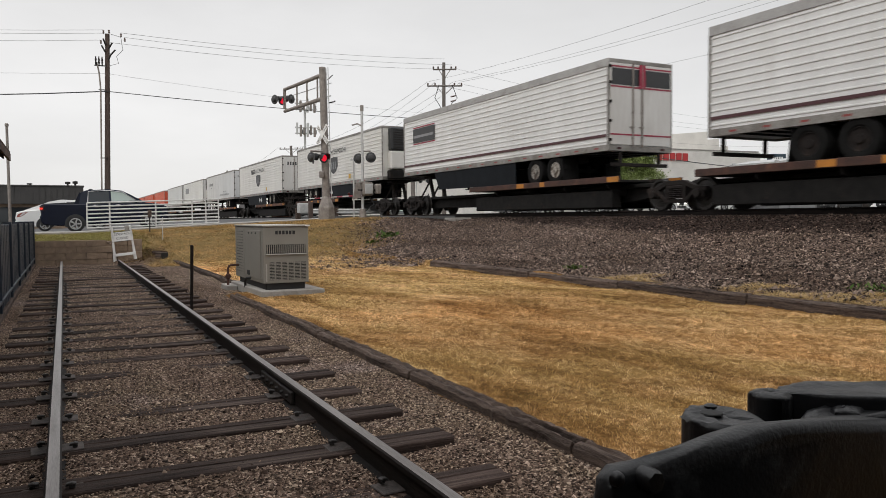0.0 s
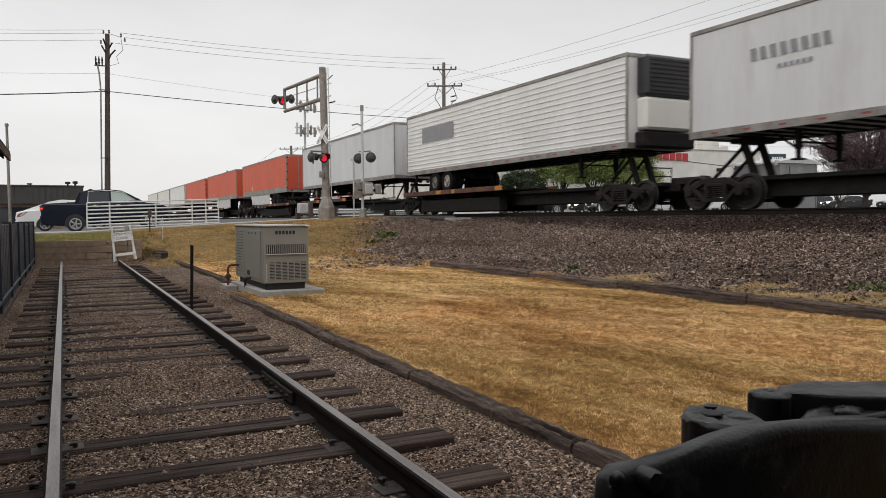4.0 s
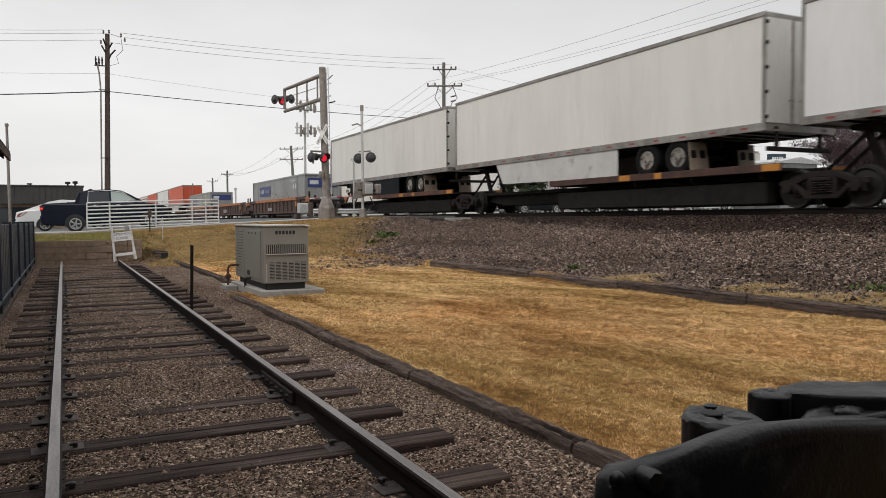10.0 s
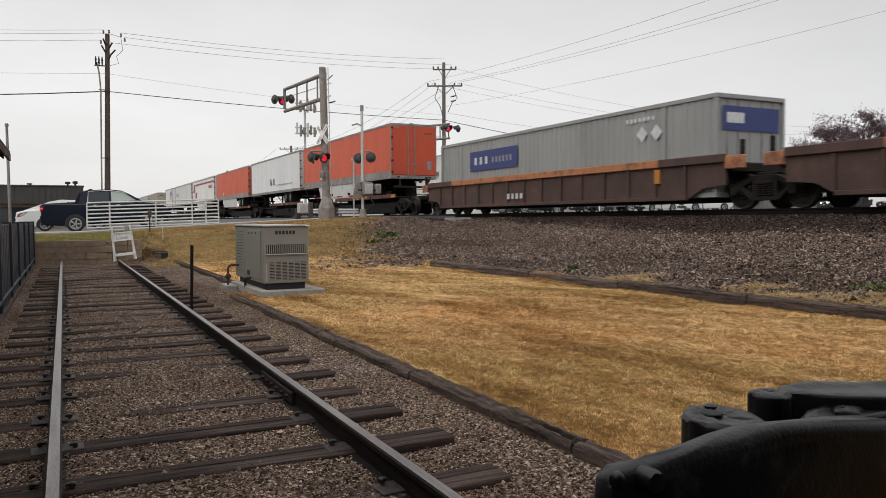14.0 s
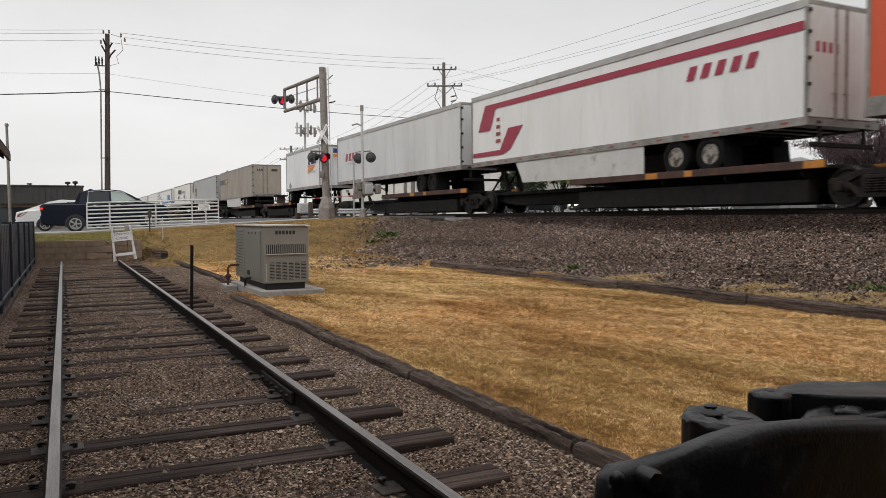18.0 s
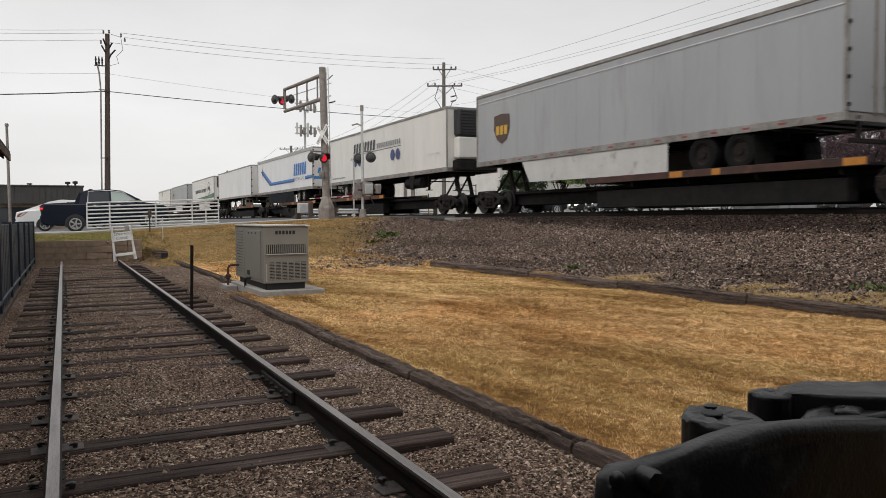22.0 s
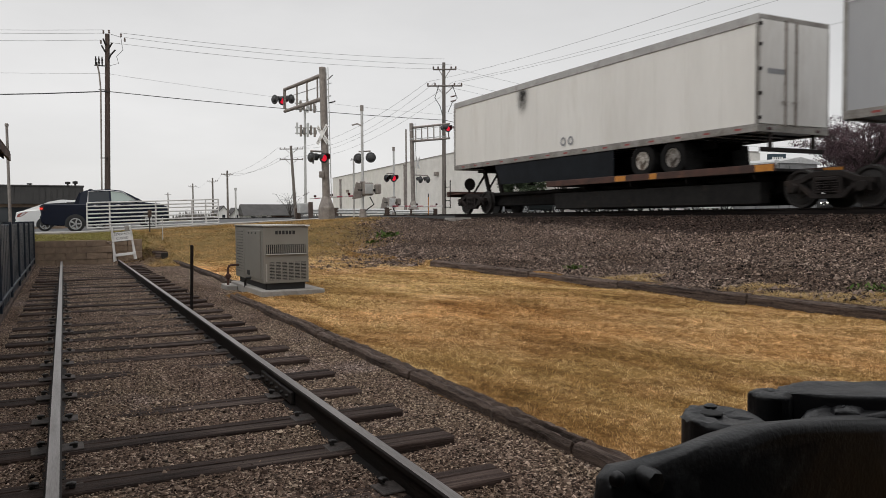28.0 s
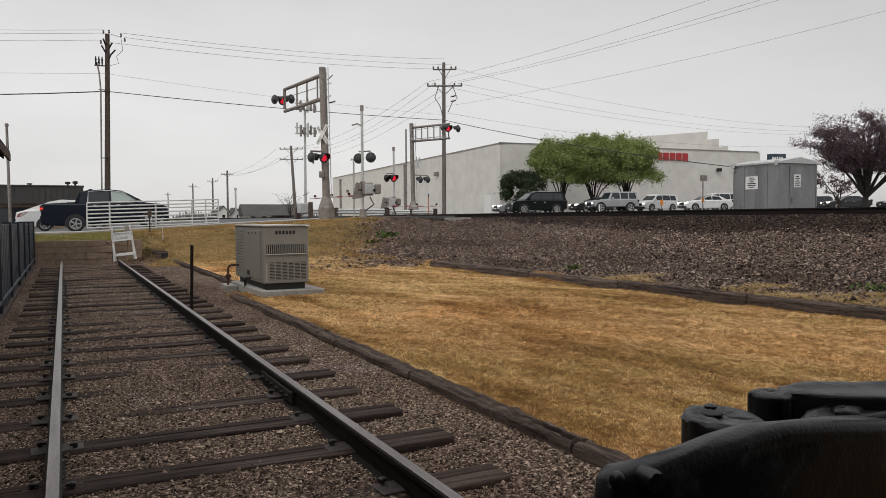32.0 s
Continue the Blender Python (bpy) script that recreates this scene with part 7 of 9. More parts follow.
SEDAN = dict(L=4.9, W=1.86, lower=[(0.05, 0.45), (0.0, 0.8), (0.1, 0.98), (0.9, 1.02), (3.5, 0.98), (4.5, 0.84), (4.84, 0.68), (4.9, 0.45), (4.7, 0.22), (0.3, 0.24)], cabin=[(0.55, 1.0), (1.25, 1.38), (1.8, 1.46), (2.5, 1.45), (3.5, 0.97)],
             windows=[[(1.15, 1.04), (2.15, 1.04), (2.15, 1.38), (1.45, 1.35)], [(2.22, 1.04), (3.15, 1.04), (2.6, 1.36), (2.22, 1.38)]], wheels=(0.95, 3.9), r=0.33)
SUV = dict(L=5.1, W=1.98, lower=[(0.03, 0.5), (0.0, 1.0), (0.06, 1.16), (4.0, 1.16), (4.8, 1.08), (5.06, 0.92), (5.1, 0.5), (4.9, 0.3), (0.2, 0.34)], cabin=[(0.06, 1.16), (0.25, 1.78), (0.6, 1.9), (2.75, 1.9), (3.2, 1.80), (3.95, 1.16)],
           windows=[[(0.35, 1.22), (1.25, 1.22), (1.25, 1.76), (0.5, 1.76)], [(1.32, 1.22), (2.4, 1.22), (2.4, 1.78), (1.32, 1.78)], [(2.47, 1.22), (3.6, 1.22), (3.1, 1.74), (2.47, 1.78)]], wheels=(1.0, 4.05), r=0.4)
JEEP = dict(L=4.6, W=1.88, lower=[(0.0, 0.55), (0.0, 1.12), (3.0, 1.12), (4.3, 1.06), (4.42, 0.95), (4.45, 0.6), (4.2, 0.48), (0.1, 0.5)], cabin=[(0.08, 1.12), (0.16, 1.8), (0.3, 1.84), (2.45, 1.84), (2.6, 1.8), (2.98, 1.12)],
            windows=[[(0.25, 1.2), (0.95, 1.2), (0.95, 1.72), (0.32, 1.72)], [(1.05, 1.2), (1.75, 1.2), (1.75, 1.72), (1.05, 1.72)], [(1.85, 1.2), (2.75, 1.2), (2.5, 1.72), (1.85, 1.72)]], wheels=(0.85, 3.7), r=0.42)
PICKUP = dict(L=5.9, W=2.02, lower=[(0.0, 0.6), (-0.04, 0.85), (0.02, 0.9), (0.0, 1.3), (0.05, 1.43), (0.3, 1.46), (1.7, 1.39), (4.75, 1.34), (5.5, 1.24), (5.86, 1.06), (5.9, 0.6), (5.7, 0.40), (4.9, 0.34), (0.9, 0.34), (0.15, 0.42)], cabin=[(1.72, 1.38), (1.86, 1.97), (2.1, 2.06), (3.1, 2.08), (3.75, 1.98), (4.8, 1.34)],
              windows=[[(2.15, 1.46), (3.12, 1.46), (3.12, 1.97), (2.22, 1.97)], [(3.22, 1.46), (4.35, 1.46), (3.75, 1.88), (3.22, 1.97)]], wheels=(1.5, 5.0), r=0.41)
C_NAVY = mat("navy_car_paint", (0.004, 0.007, 0.018), (0.0035, 0.006, 0.015), 0.22, scale=2, fine=90, bump=0.01, spec=0.3)
C_WHITE = mat("white_car_paint", (0.72, 0.72, 0.71), (0.66, 0.66, 0.65), 0.28, scale=2, fine=90, bump=0.01)
C_BLACKG = mat("dark_green_black_car_paint", (0.006, 0.009, 0.009), (0.005, 0.007, 0.007), 0.3, scale=2, fine=90, bump=0.01, spec=0.15)
C_SILVER = mat("silver_car_paint", (0.38, 0.38, 0.39), (0.33, 0.33, 0.34), 0.3, metal=0.4, scale=2, fine=90, bump=0.01)
C_DARK = mat("charcoal_car_paint", (0.02, 0.02, 0.021), (0.016, 0.016, 0.017), 0.28, scale=2, fine=90, bump=0.01)
# Opaque pale green paints the daylight that shows through the cab windows.
C_GLASSC = glass_mat("pale_daylit_car_glass", (0.34, 0.40, 0.37), 0.05)

pk = make_car("pickup_truck", "navy blue crew-cab pickup waiting on the road", pose(-0.93, 42.6, 0.69, 0, -2.8, 0), paint=C_NAVY, lit="tail", category="pickup truck", glass=C_GLASSC, **PICKUP)
# Black slab on the closed body paints the shade of an open bed.
part("bed_hollow", Shape().box(0.12, 1.65, -0.85, 0.85, 1.40, 1.475), M_BLACK, pk)
part("roof_fin", Shape().prism([(2.2, 2.065), (2.5, 2.075), (2.38, 2.14), (2.25, 2.14)], -0.03, 0.03, "y"), C_NAVY, pk)
part("chrome_trim", Shape().tube([(2.12, -0.965, 1.43), (2.19, -0.822, 2.0), (3.15, -0.82, 2.005), (3.77, -0.848, 1.90), (4.42, -0.967, 1.43), (2.12, -0.965, 1.43)], 0.026, 6), M_CHROME, pk)
part("tonneau_support", Shape().prism([(1.5, 1.40), (1.72, 1.38), (1.86, 1.95), (1.78, 1.97)], -0.86, -0.80, "y"), C_NAVY, pk)
HATCH = dict(L=4.8, W=1.86, lower=[(0.05, 0.45), (0.0, 0.78), (0.08, 1.08), (0.5, 1.16), (1.3, 1.2), (3.7, 1.1), (4.5, 0.95), (4.76, 0.7), (4.8, 0.45), (4.6, 0.24), (0.3, 0.26)], cabin=[(0.35, 1.13), (1.26, 1.45), (1.6, 1.58), (2.2, 1.68), (2.9, 1.64), (4.0, 1.08)],
             windows=[[(1.55, 1.24), (2.4, 1.24), (2.4, 1.52), (1.75, 1.48)], [(2.47, 1.24), (3.5, 1.24), (2.9, 1.52), (2.47, 1.53)]], wheels=(1.37, 4.0), r=0.35)
wc = make_car("sedan", "white sedan waiting beside a pickup truck", pose(-2.23, 46.6, 0.72, 0, -2.0, 0), paint=C_WHITE, tail=False, dark_low=False, **HATCH)
for sy in (-1, 1):
    a, b = sorted((sy * 0.936, sy * 0.80))
    lamp = part("tail_lamp", Shape().prism([(0.06, 0.80), (0.30, 0.84), (0.62, 1.06), (0.30, 1.04), (0.12, 0.95)], a, b, "y", 0.01), M_PINKLENS, wc, "pale red tail lamp")
    a, b = sorted((sy * 0.941, sy * 0.80))
    part("lens", Shape().prism([(0.20, 0.86), (0.32, 0.89), (0.52, 1.02), (0.32, 1.0)], a, b, "y", 0.01), M_HEAD, lamp)


def facing(x0, y0, x1, y1, L, z):
    """Nose at the first point, tail towards the second."""
    d = Vector((x0 - x1, y0 - y1)).normalized()
    return pose(x0 - d.x * L, y0 - d.y * L, z, 0, 0, math.degrees(math.atan2(d.y, d.x)))


def far_z(x, y):
    return float(ground_z(x, y, False))


for nm, label, a, b, spec, paint, lit, cat in (
        ("sport_utility_vehicle", "dark green-black sport utility vehicle with chrome trim", (34.4, 55.6), (39.9, 54.6), SUV, C_BLACKG, None, "suv"),
        ("sedan", "silver sedan with its lamps on, waiting in line", (36.4, 61.2), (41.5, 60.2), SEDAN, C_SILVER, "head", "car"),
        ("sedan", "charcoal sedan waiting in line", (43.2, 58.4), (48.4, 57.2), SEDAN, C_DARK, "head", "car"),
        ("off_road_vehicle", "silver boxy off-road vehicle, headlamps on", (41.9, 54.4), (46.9, 53.2), JEEP, C_SILVER, "head", "off-road vehicle"),
        ("sport_utility_vehicle", "white sport utility vehicle waiting in line", (56.6, 64.4), (61.6, 64.5), SUV, C_WHITE, "head", "suv"),
        ("sedan", "white sedan with lit headlamps", (53.6, 54.9), (58.6, 53.2), SEDAN, C_WHITE, "head", "car"),
        ("sport_utility_vehicle", "white sport utility vehicle behind a sedan", (61.0, 60.8), (66.0, 58.9), SUV, C_WHITE, None, "suv"),
        ("sport_utility_vehicle", "grey-green sport utility vehicle under a bare tree", (88.6, 70.0), (93.5, 67.5), SUV, C_DARK, None, "suv"),
        ("sedan", "dark sedan with bright headlamps under a tree", (75.9, 56.0), (80.0, 53.9), SEDAN, C_DARK, "head", "car"),
        ("sedan", "dark parked car beside a tree trunk", (81.6, 53.2), (86.0, 51.0), SEDAN, C_BLACKG, None, "car")):
    c = make_car(nm, label, facing(*a, *b, spec["L"], far_z(a[0] + 2, a[1] - 0.5)), paint=paint, lit=lit, category=cat, **spec)
    if spec is SUV and paint is C_BLACKG:
        for sy in (-0.7, 0.7):
            part("roof_rack", Shape().box(0.8, 2.7, sy - 0.02, sy + 0.02, 1.93, 1.97, 0.01), M_CHROME, c)
        part("side_trim", Shape().box(1.4, 3.7, -1.005, -0.985, 0.72, 0.78), M_CHROME, c)


# ---------------------------------------------------------------- grade crossing equipment
def light_head(parent, x, y, z, deg, lit, r=0.25):
    """A flashing light: black disc, lens, hood; it faces its own minus y."""
    h = part("light_head", Shape().lathe([(-0.015, 0.02), (-0.02, r * 0.6), (-0.012, r), (0.012, r), (0.03, r * 0.62), (0.14, 0.12), (0.16, 0.02)], (0, 0, 0), "y", 22), M_SIGNAL, parent, at=pose(x, y, z, 0, 0, deg), round_=50)
    part("lens", Shape().lathe([(-0.05, 0.02), (-0.04, 0.11), (-0.02, 0.165), (0.0, 0.17)], (0, 0, 0), "y", 16), M_REDLIT if lit else M_REDDIM, h)
    n = 12
    vs = []
    for yy, rr in ((-0.02, 0.20), (-0.36, 0.215)):
        vs += [(rr * math.cos(t), yy if yy > -0.1 else yy + 0.22 * (1 - math.sin(t)) * 0.6, rr * math.sin(t)) for t in np.linspace(-0.35, math.pi + 0.35, n)]
    part("hood", Shape().add(vs, [(i, i + 1, n + i + 1, n + i) for i in range(n - 1)]), M_BLACK, h)
    return h


def build_cantilever(base, tip, z_top, z_low, zg, name_label, dirs, near):
    """A cantilevered crossing signal: mast at base, arm to tip."""
    e = thing("crossing_cantilever", name_label, "crossing signal", "grade crossing signals")
    bx, by = base
    tx, ty = tip
    r = 0.19 if near else 0.16
    part("mast", Shape().cyl((bx, by, zg + 0.9), (bx - 0.12, by, z_top + 0.2), r, r * 0.82, 16), M_GALVD, e, round_=50)
    part("cap", Shape().lathe([(0, r * 0.86), (0.1, r * 0.86), (0.14, 0.04)], (bx - 0.12, by, z_top + 0.2), "z", 12), M_GALVD, e)
    s = Shape()
    pts = [(0.42, 0), (0.32, 0.32), (0, 0.42), (-0.32, 0.32), (-0.42, 0), (-0.32, -0.32), (0, -0.42), (0.32, -0.32)]
    n = 8
    vs = [(bx + a * k, by + b * k, z) for k, z in ((1, zg - 0.1), (0.95, zg + 0.5), (0.55, zg + 0.95), (0.38, zg + 1.1)) for a, b in pts]
    s.add(vs, [(k * n + i, k * n + (i + 1) % n, (k + 1) * n + (i + 1) % n, (k + 1) * n + i) for k in range(3) for i in range(n)] + [tuple(range(3 * n, 4 * n))])
    part("junction_base", s, M_GALVD, e)
    d = Vector((tx - bx, ty - by, 0))
    rr = 0.085 if near else 0.07
    for z0, z1 in ((z_top, z_top - 0.06), (z_low, z_low - 0.08)):
        part("arm_chord", Shape().cyl((bx, by, z0), (tx, ty, z1), rr * 1.25, rr, 12), M_GALVD, e, round_=50)
    k = 4 if near else 6
    for i in range(1, k + 1):
        p = Vector((bx, by, 0)) + d * (i / k - (0.02 if i == k else 0.08))
        part("arm_strut", Shape().cyl((p.x, p.y, z_low - 0.03), (p.x, p.y, z_top - 0.03), 0.045, n=8), M_GALVD, e)
    q = d.normalized()
    part("walkway", Shape().tube([(bx + q.y * 0.3, by - q.x * 0.3, z_low + 0.12), (tx + q.y * 0.3, ty - q.x * 0.3, z_low + 0.05)], 0.03, 6), M_GALV, e)
    part("hand_rail", Shape().tube([(bx + q.y * 0.35, by - q.x * 0.35, z_low + 0.75), (tx + q.y * 0.3, ty - q.x * 0.3, z_low + 0.75)], 0.02, 6), M_GALV, e)
    lx, ly = bx + 0.3, by - 0.05
    for sx in (-0.0, 0.3):
        part("ladder_rail", Shape().cyl((lx - 0.1, ly - 0.15 + sx, zg + 1.0), (lx - 0.2, ly - 0.15 + sx, z_top + 0.3), 0.02, n=6), M_GALV, e)
    for i in range(int((z_top - zg - 1.2) / 0.45)):
        z = zg + 1.3 + 0.45 * i
        f_ = (z - zg) / (z_top - zg)
        part("ladder_rung", Shape().cyl((lx - 0.1 - 0.1 * f_, ly - 0.15, z), (lx - 0.1 - 0.1 * f_, ly + 0.15, z), 0.014, n=6), M_GALV, e)
    for (x, y, z, deg, lit) in dirs:
        light_head(e, x, y, z, deg, lit)
    return e


def crossbuck(parent, x, y, z, deg, text=True):
    for k, a in enumerate((45, -45)):
        b = part("crossbuck_blade", Shape().box(-0.60, 0.60, -0.012 - 0.016 * k, 0.002 - 0.016 * k, -0.115, 0.115, 0.004), M_WHITE, parent, "white crossing blade with black words", at=pose(x, y, z, 0, 0, deg) @ pose(0, 0, 0, 0, a, 0))
        if text:
            for t, xx in (("RAIL", -0.35), ("ROAD", 0.35)) if k == 0 else (("CROS", -0.35), ("SING", 0.35)):
                me = letters(t, 0.17)
                me.materials.append(M_BLACK)
                part("lettering", me, None, b, at=pose(xx, -0.0145 - 0.016 * k, 0, 90, 0, 0))


c1 = build_cantilever((11.55, 35.6), (10.85, 40.45), 8.40, 7.25, 1.40, "grey steel cantilever crossing signal with red lights lit", [
    (10.80, 40.75, 7.78, 22, True), (10.35, 40.6, 7.80, 120, False), (11.15, 40.2, 7.82, 210, False),
    (11.30, 35.15, 4.28, 18, True), (10.95, 35.75, 4.28, 60, False), (10.78, 35.45, 4.32, 120, False)], True)
part("light_bracket", Shape().cyl((11.6, 35.5, 4.62), (10.75, 35.5, 4.62), 0.045, n=8), M_GALVD, c1)
part("light_bracket", Shape().cyl((10.83, 40.5, 7.3), (10.83, 40.5, 8.3), 0.045, n=8), M_GALVD, c1)
part("meter_box", Shape().box(11.15, 11.35, 35.3, 35.5, 3.35, 3.65, 0.02), M_GALVD, c1)
part("ladder_arm", Shape().tube([(11.7, 35.5, 7.0), (11.95, 35.4, 7.05), (12.0, 35.4, 7.1)], 0.03, 6).tube([(11.65, 35.5, 8.1), (11.9, 35.45, 8.35)], 0.025, 6), M_IRON, c1)
crossbuck(c1, 11.30, 35.30, 5.42, -72)

c2 = build_cantilever((22.85, 50.1), (24.02, 46.55), 7.93, 6.95, 1.50, "grey cantilever crossing signal beyond the main track", [
    (23.8, 46.35, 7.5, 12, True), (24.45, 46.1, 7.5, 205, False), (23.5, 46.5, 7.55, 60, False),
    (23.25, 49.7, 4.15, 205, False), (23.75, 49.5, 4.15, 205, False)], False)
part("light_bracket", Shape().cyl((22.9, 49.9, 4.5), (23.8, 49.6, 4.45), 0.04, n=8), M_GALVD, c2)
part("counterweight_pole", Shape().cyl((22.35, 50.2, 1.5), (22.35, 50.2, 7.8), 0.06, n=8), M_GALVD, c2)
crossbuck(c2, 23.15, 49.95, 5.4, 48, False)


def build_gate_mast(x, y, zg, top, label, lights, arm_to, box_at):
    e = thing("crossing_gate_mast", label, "crossing signal", "grade crossing signals")
    part("mast", Shape().cyl((x, y, zg), (x, y, top), 0.065, n=12), M_GALV, e, round_=50)
    part("finial", Shape().cyl((x, y, top - 0.25), (x, y, top + 0.02), 0.085, n=10), M_GALVD, e)
    part("foot", Shape().cyl((x, y, zg - 0.1), (x, y, zg + 0.4), 0.2, 0.14, 10), M_GALVD, e)
    for l in lights:
        light_head(e, *l)
    if lights:
        part("cross_arm", Shape().cyl((lights[0][0], lights[0][1], lights[0][2] + 0.33), (lights[-1][0], lights[-1][1], lights[-1][2] + 0.30), 0.035, n=8), M_GALVD, e)
    bx, by, bz = box_at
    part("gate_mechanism", Shape().box(bx - 0.26, bx + 0.26, by - 0.22, by + 0.22, bz - 0.28, bz + 0.34, 0.06), M_GALVD, e, "grey gate drive box")
    part("drive_cover", Shape().box(bx - 0.2, bx + 0.2, by - 0.25, by - 0.215, bz - 0.2, bz + 0.26, 0.015), M_GALV, e, "pale cover plate")
    part("drive_shaft", Shape().cyl((bx - 0.5, by, bz - 0.02), (bx + 0.6, by, bz - 0.02), 0.06, n=10), M_IRON, e)
    part("mast_clamp", Shape().box(x - 0.11, x + 0.11, y - 0.11, y + 0.11, bz - 0.32, bz - 0.22, 0.02).box(x - 0.11, x + 0.11, y - 0.11, y + 0.11, bz + 0.3, bz + 0.4, 0.02), M_GALVD, e)
    part("counterweight", Shape().box(bx + 0.38, bx + 0.62, by - 0.3, by + 0.1, bz - 0.2, bz + 0.28, 0.05), M_GALVD, e)
    part("support_arm", Shape().prism([(bx - 0.75, bz - 0.45), (bx - 0.3, bz - 0.4), (bx - 0.35, bz + 0.3), (bx - 0.55, bz + 0.35)], by - 0.05, by + 0.05, "y", 0.01), M_GALVD, e)
    a, b = Vector((bx - 0.3, by, arm_to[2] + 0.06)), Vector(arm_to)
    n = 9
    for k in range(n):
        p, q = a.lerp(b, k / n), a.lerp(b, (k + 1) / n)
        part("arm_segment", Shape().cyl(p, q, 0.04 - 0.002 * k, n=8), P_MAROON if k % 2 else M_GATE, e, "red band" if k % 2 else "")
    for k in (2, 5, 8):
        p = a.lerp(b, k / n)
        part("arm_lamp", Shape().lathe([(0.0, 0.05), (0.04, 0.07), (0.1, 0.07), (0.12, 0.03)], (p.x, p.y, p.z + 0.05), "z", 10), M_REDDIM, e)
    part("cable", Shape().tube([(bx + 0.1, by - 0.1, bz - 0.35), (bx + 0.28, by - 0.15, bz - 0.7), (x + 0.1, y - 0.1, bz - 1.0), (x, y - 0.1, zg + 0.2)], 0.03, 6), M_BLACK, e)
    return e


g1 = build_gate_mast(12.80, 33.88, 1.40, 6.70, "galvanised crossing gate mast with lowered striped arm", [(12.70, 34.1, 4.22, 165, False), (13.22, 33.85, 4.27, 165, False)], (11.41, 37.92, 2.39), (12.98, 33.75, 2.72))
part("bell_arm", Shape().tube([(12.8, 33.88, 5.75), (12.6, 33.95, 5.85), (12.35, 34.05, 5.78)], 0.035, 6), M_GALVD, g1)
build_gate_mast(19.62, 46.1, 1.35, 6.05, "crossing gate mast beyond the track, red lights lit", [(19.15, 46.2, 4.0, 25, False), (19.55, 45.95, 4.0, 12, True)], (21.17, 41.96, 2.10), (19.35, 46.0, 2.4))


def build_crossing_extras():
    for pts, lab in ((((12.2, 42.9), (14.3, 42.3), (17.2, 41.6)), "galvanised guard rail on timber posts near the crossing"), (((20.5, 49.0), (21.5, 47.4), (22.5, 45.8)), "galvanised guard rail beyond the track")):
        e = thing("guard_rail", lab, "guard rail", "guard rails")
        for a, b in zip(pts[:-1], pts[1:]):
            d = (Vector(b) - Vector(a))
            nrm = Vector((d.y, -d.x)).normalized() * 0.06
            prof = [(0, 1.62), (0.07, 1.70), (0.02, 1.78), (0.07, 1.86), (0, 1.94)]
            s = Shape()
            vs = []
            for p in (Vector(a), Vector(b)):
                vs += [(p.x + nrm.x * (1 + q / 0.06), p.y + nrm.y * (1 + q / 0.06), z) for q, z in prof]
            s.add(vs, [(i, i + 1, 6 + i, 5 + i) for i in range(4)])
            part("beam", s, M_GALV, e)
        for p in pts:
            part("post", Shape().box(p[0] - 0.13, p[0] + 0.13, p[1] - 0.13, p[1] + 0.13, 1.0, 2.0, 0.02), M_TIMBER, e)
    e = thing("utility_post", "slender white marker post by the crossing", "post")
    part("tube", Shape().cyl((12.75, 35.0, 1.3), (12.77, 35.0, 4.1), 0.045, n=8), M_GALV, e)
    part("hook", Shape().tube([(12.77, 35.0, 4.05), (12.75, 35.0, 4.25), (12.68, 35.02, 4.28), (12.64, 35.03, 4.18)], 0.035, 6), M_GALV, e)
    for x, y, z0, z1 in ((19.74, 57.2, 1.4, 4.4), (23.5, 53.1, 1.5, 5.4)):
        e = thing("steel_post", "dark upright steel post behind the crossing", "post")
        part("tube", Shape().cyl((x, y, z0), (x, y, z1), 0.09, n=8), M_GALVD, e)
        part("cap", Shape().cyl((x, y, z1), (x, y, z1 + 0.08), 0.12, n=8), M_GALVD, e)
    e = thing("relay_cabinet", "pale grey metal relay box on a timber post", "cabinet")
    part("box", Shape().box(11.95, 12.6, 41.7, 42.2, 1.68, 2.25, 0.03), M_GALV, e)
    part("post", Shape().box(12.45, 12.68, 41.5, 41.7, 1.1, 2.3, 0.02), M_POLE, e)
    e = thing("yellow_marker", "thin yellow and black marker rod", "marker")
    part("rod", Shape().cyl((20.9, 43.5, 1.3), (20.9, 43.5, 2.9), 0.03, n=6), P_YELLOW, e)
    part("band", Shape().cyl((20.9, 43.5, 2.7), (20.9, 43.5, 2.92), 0.032, n=6), M_BLACK, e)
    for k, (x0, x1, y0, y1) in enumerate(((13.3, 15.88, 40.3, 48.2), (15.96, 17.36, 40.3, 48.2), (17.48, 19.5, 40.3, 48.2))):
        solo("crossing_panel", Shape().box(x0, x1, y0, y1, 1.25, 1.512, 0.02), M_ASPHALT, "dark rubber and asphalt road crossing panel", "crossing panel", "crossing panels", kind="structure")
    e = thing("asphalt_slab", "pale broken asphalt edge beside the crossing", "slab")
    part("slab", Shape().prism([(14.2, 27.2), (14.9, 27.0), (15.0, 28.4), (14.5, 28.6)], 1.2, 1.36, "z", 0.02), M_CONC, e)
    e = thing("asphalt_apron", "black asphalt apron at the crossing edge", "slab")
    part("apron", Shape().prism([(13.4, 31.0), (15.2, 29.0), (15.4, 40.2), (13.0, 40.2)], 1.2, 1.45, "z", 0.03), M_ASPHALT, e)


build_crossing_extras()


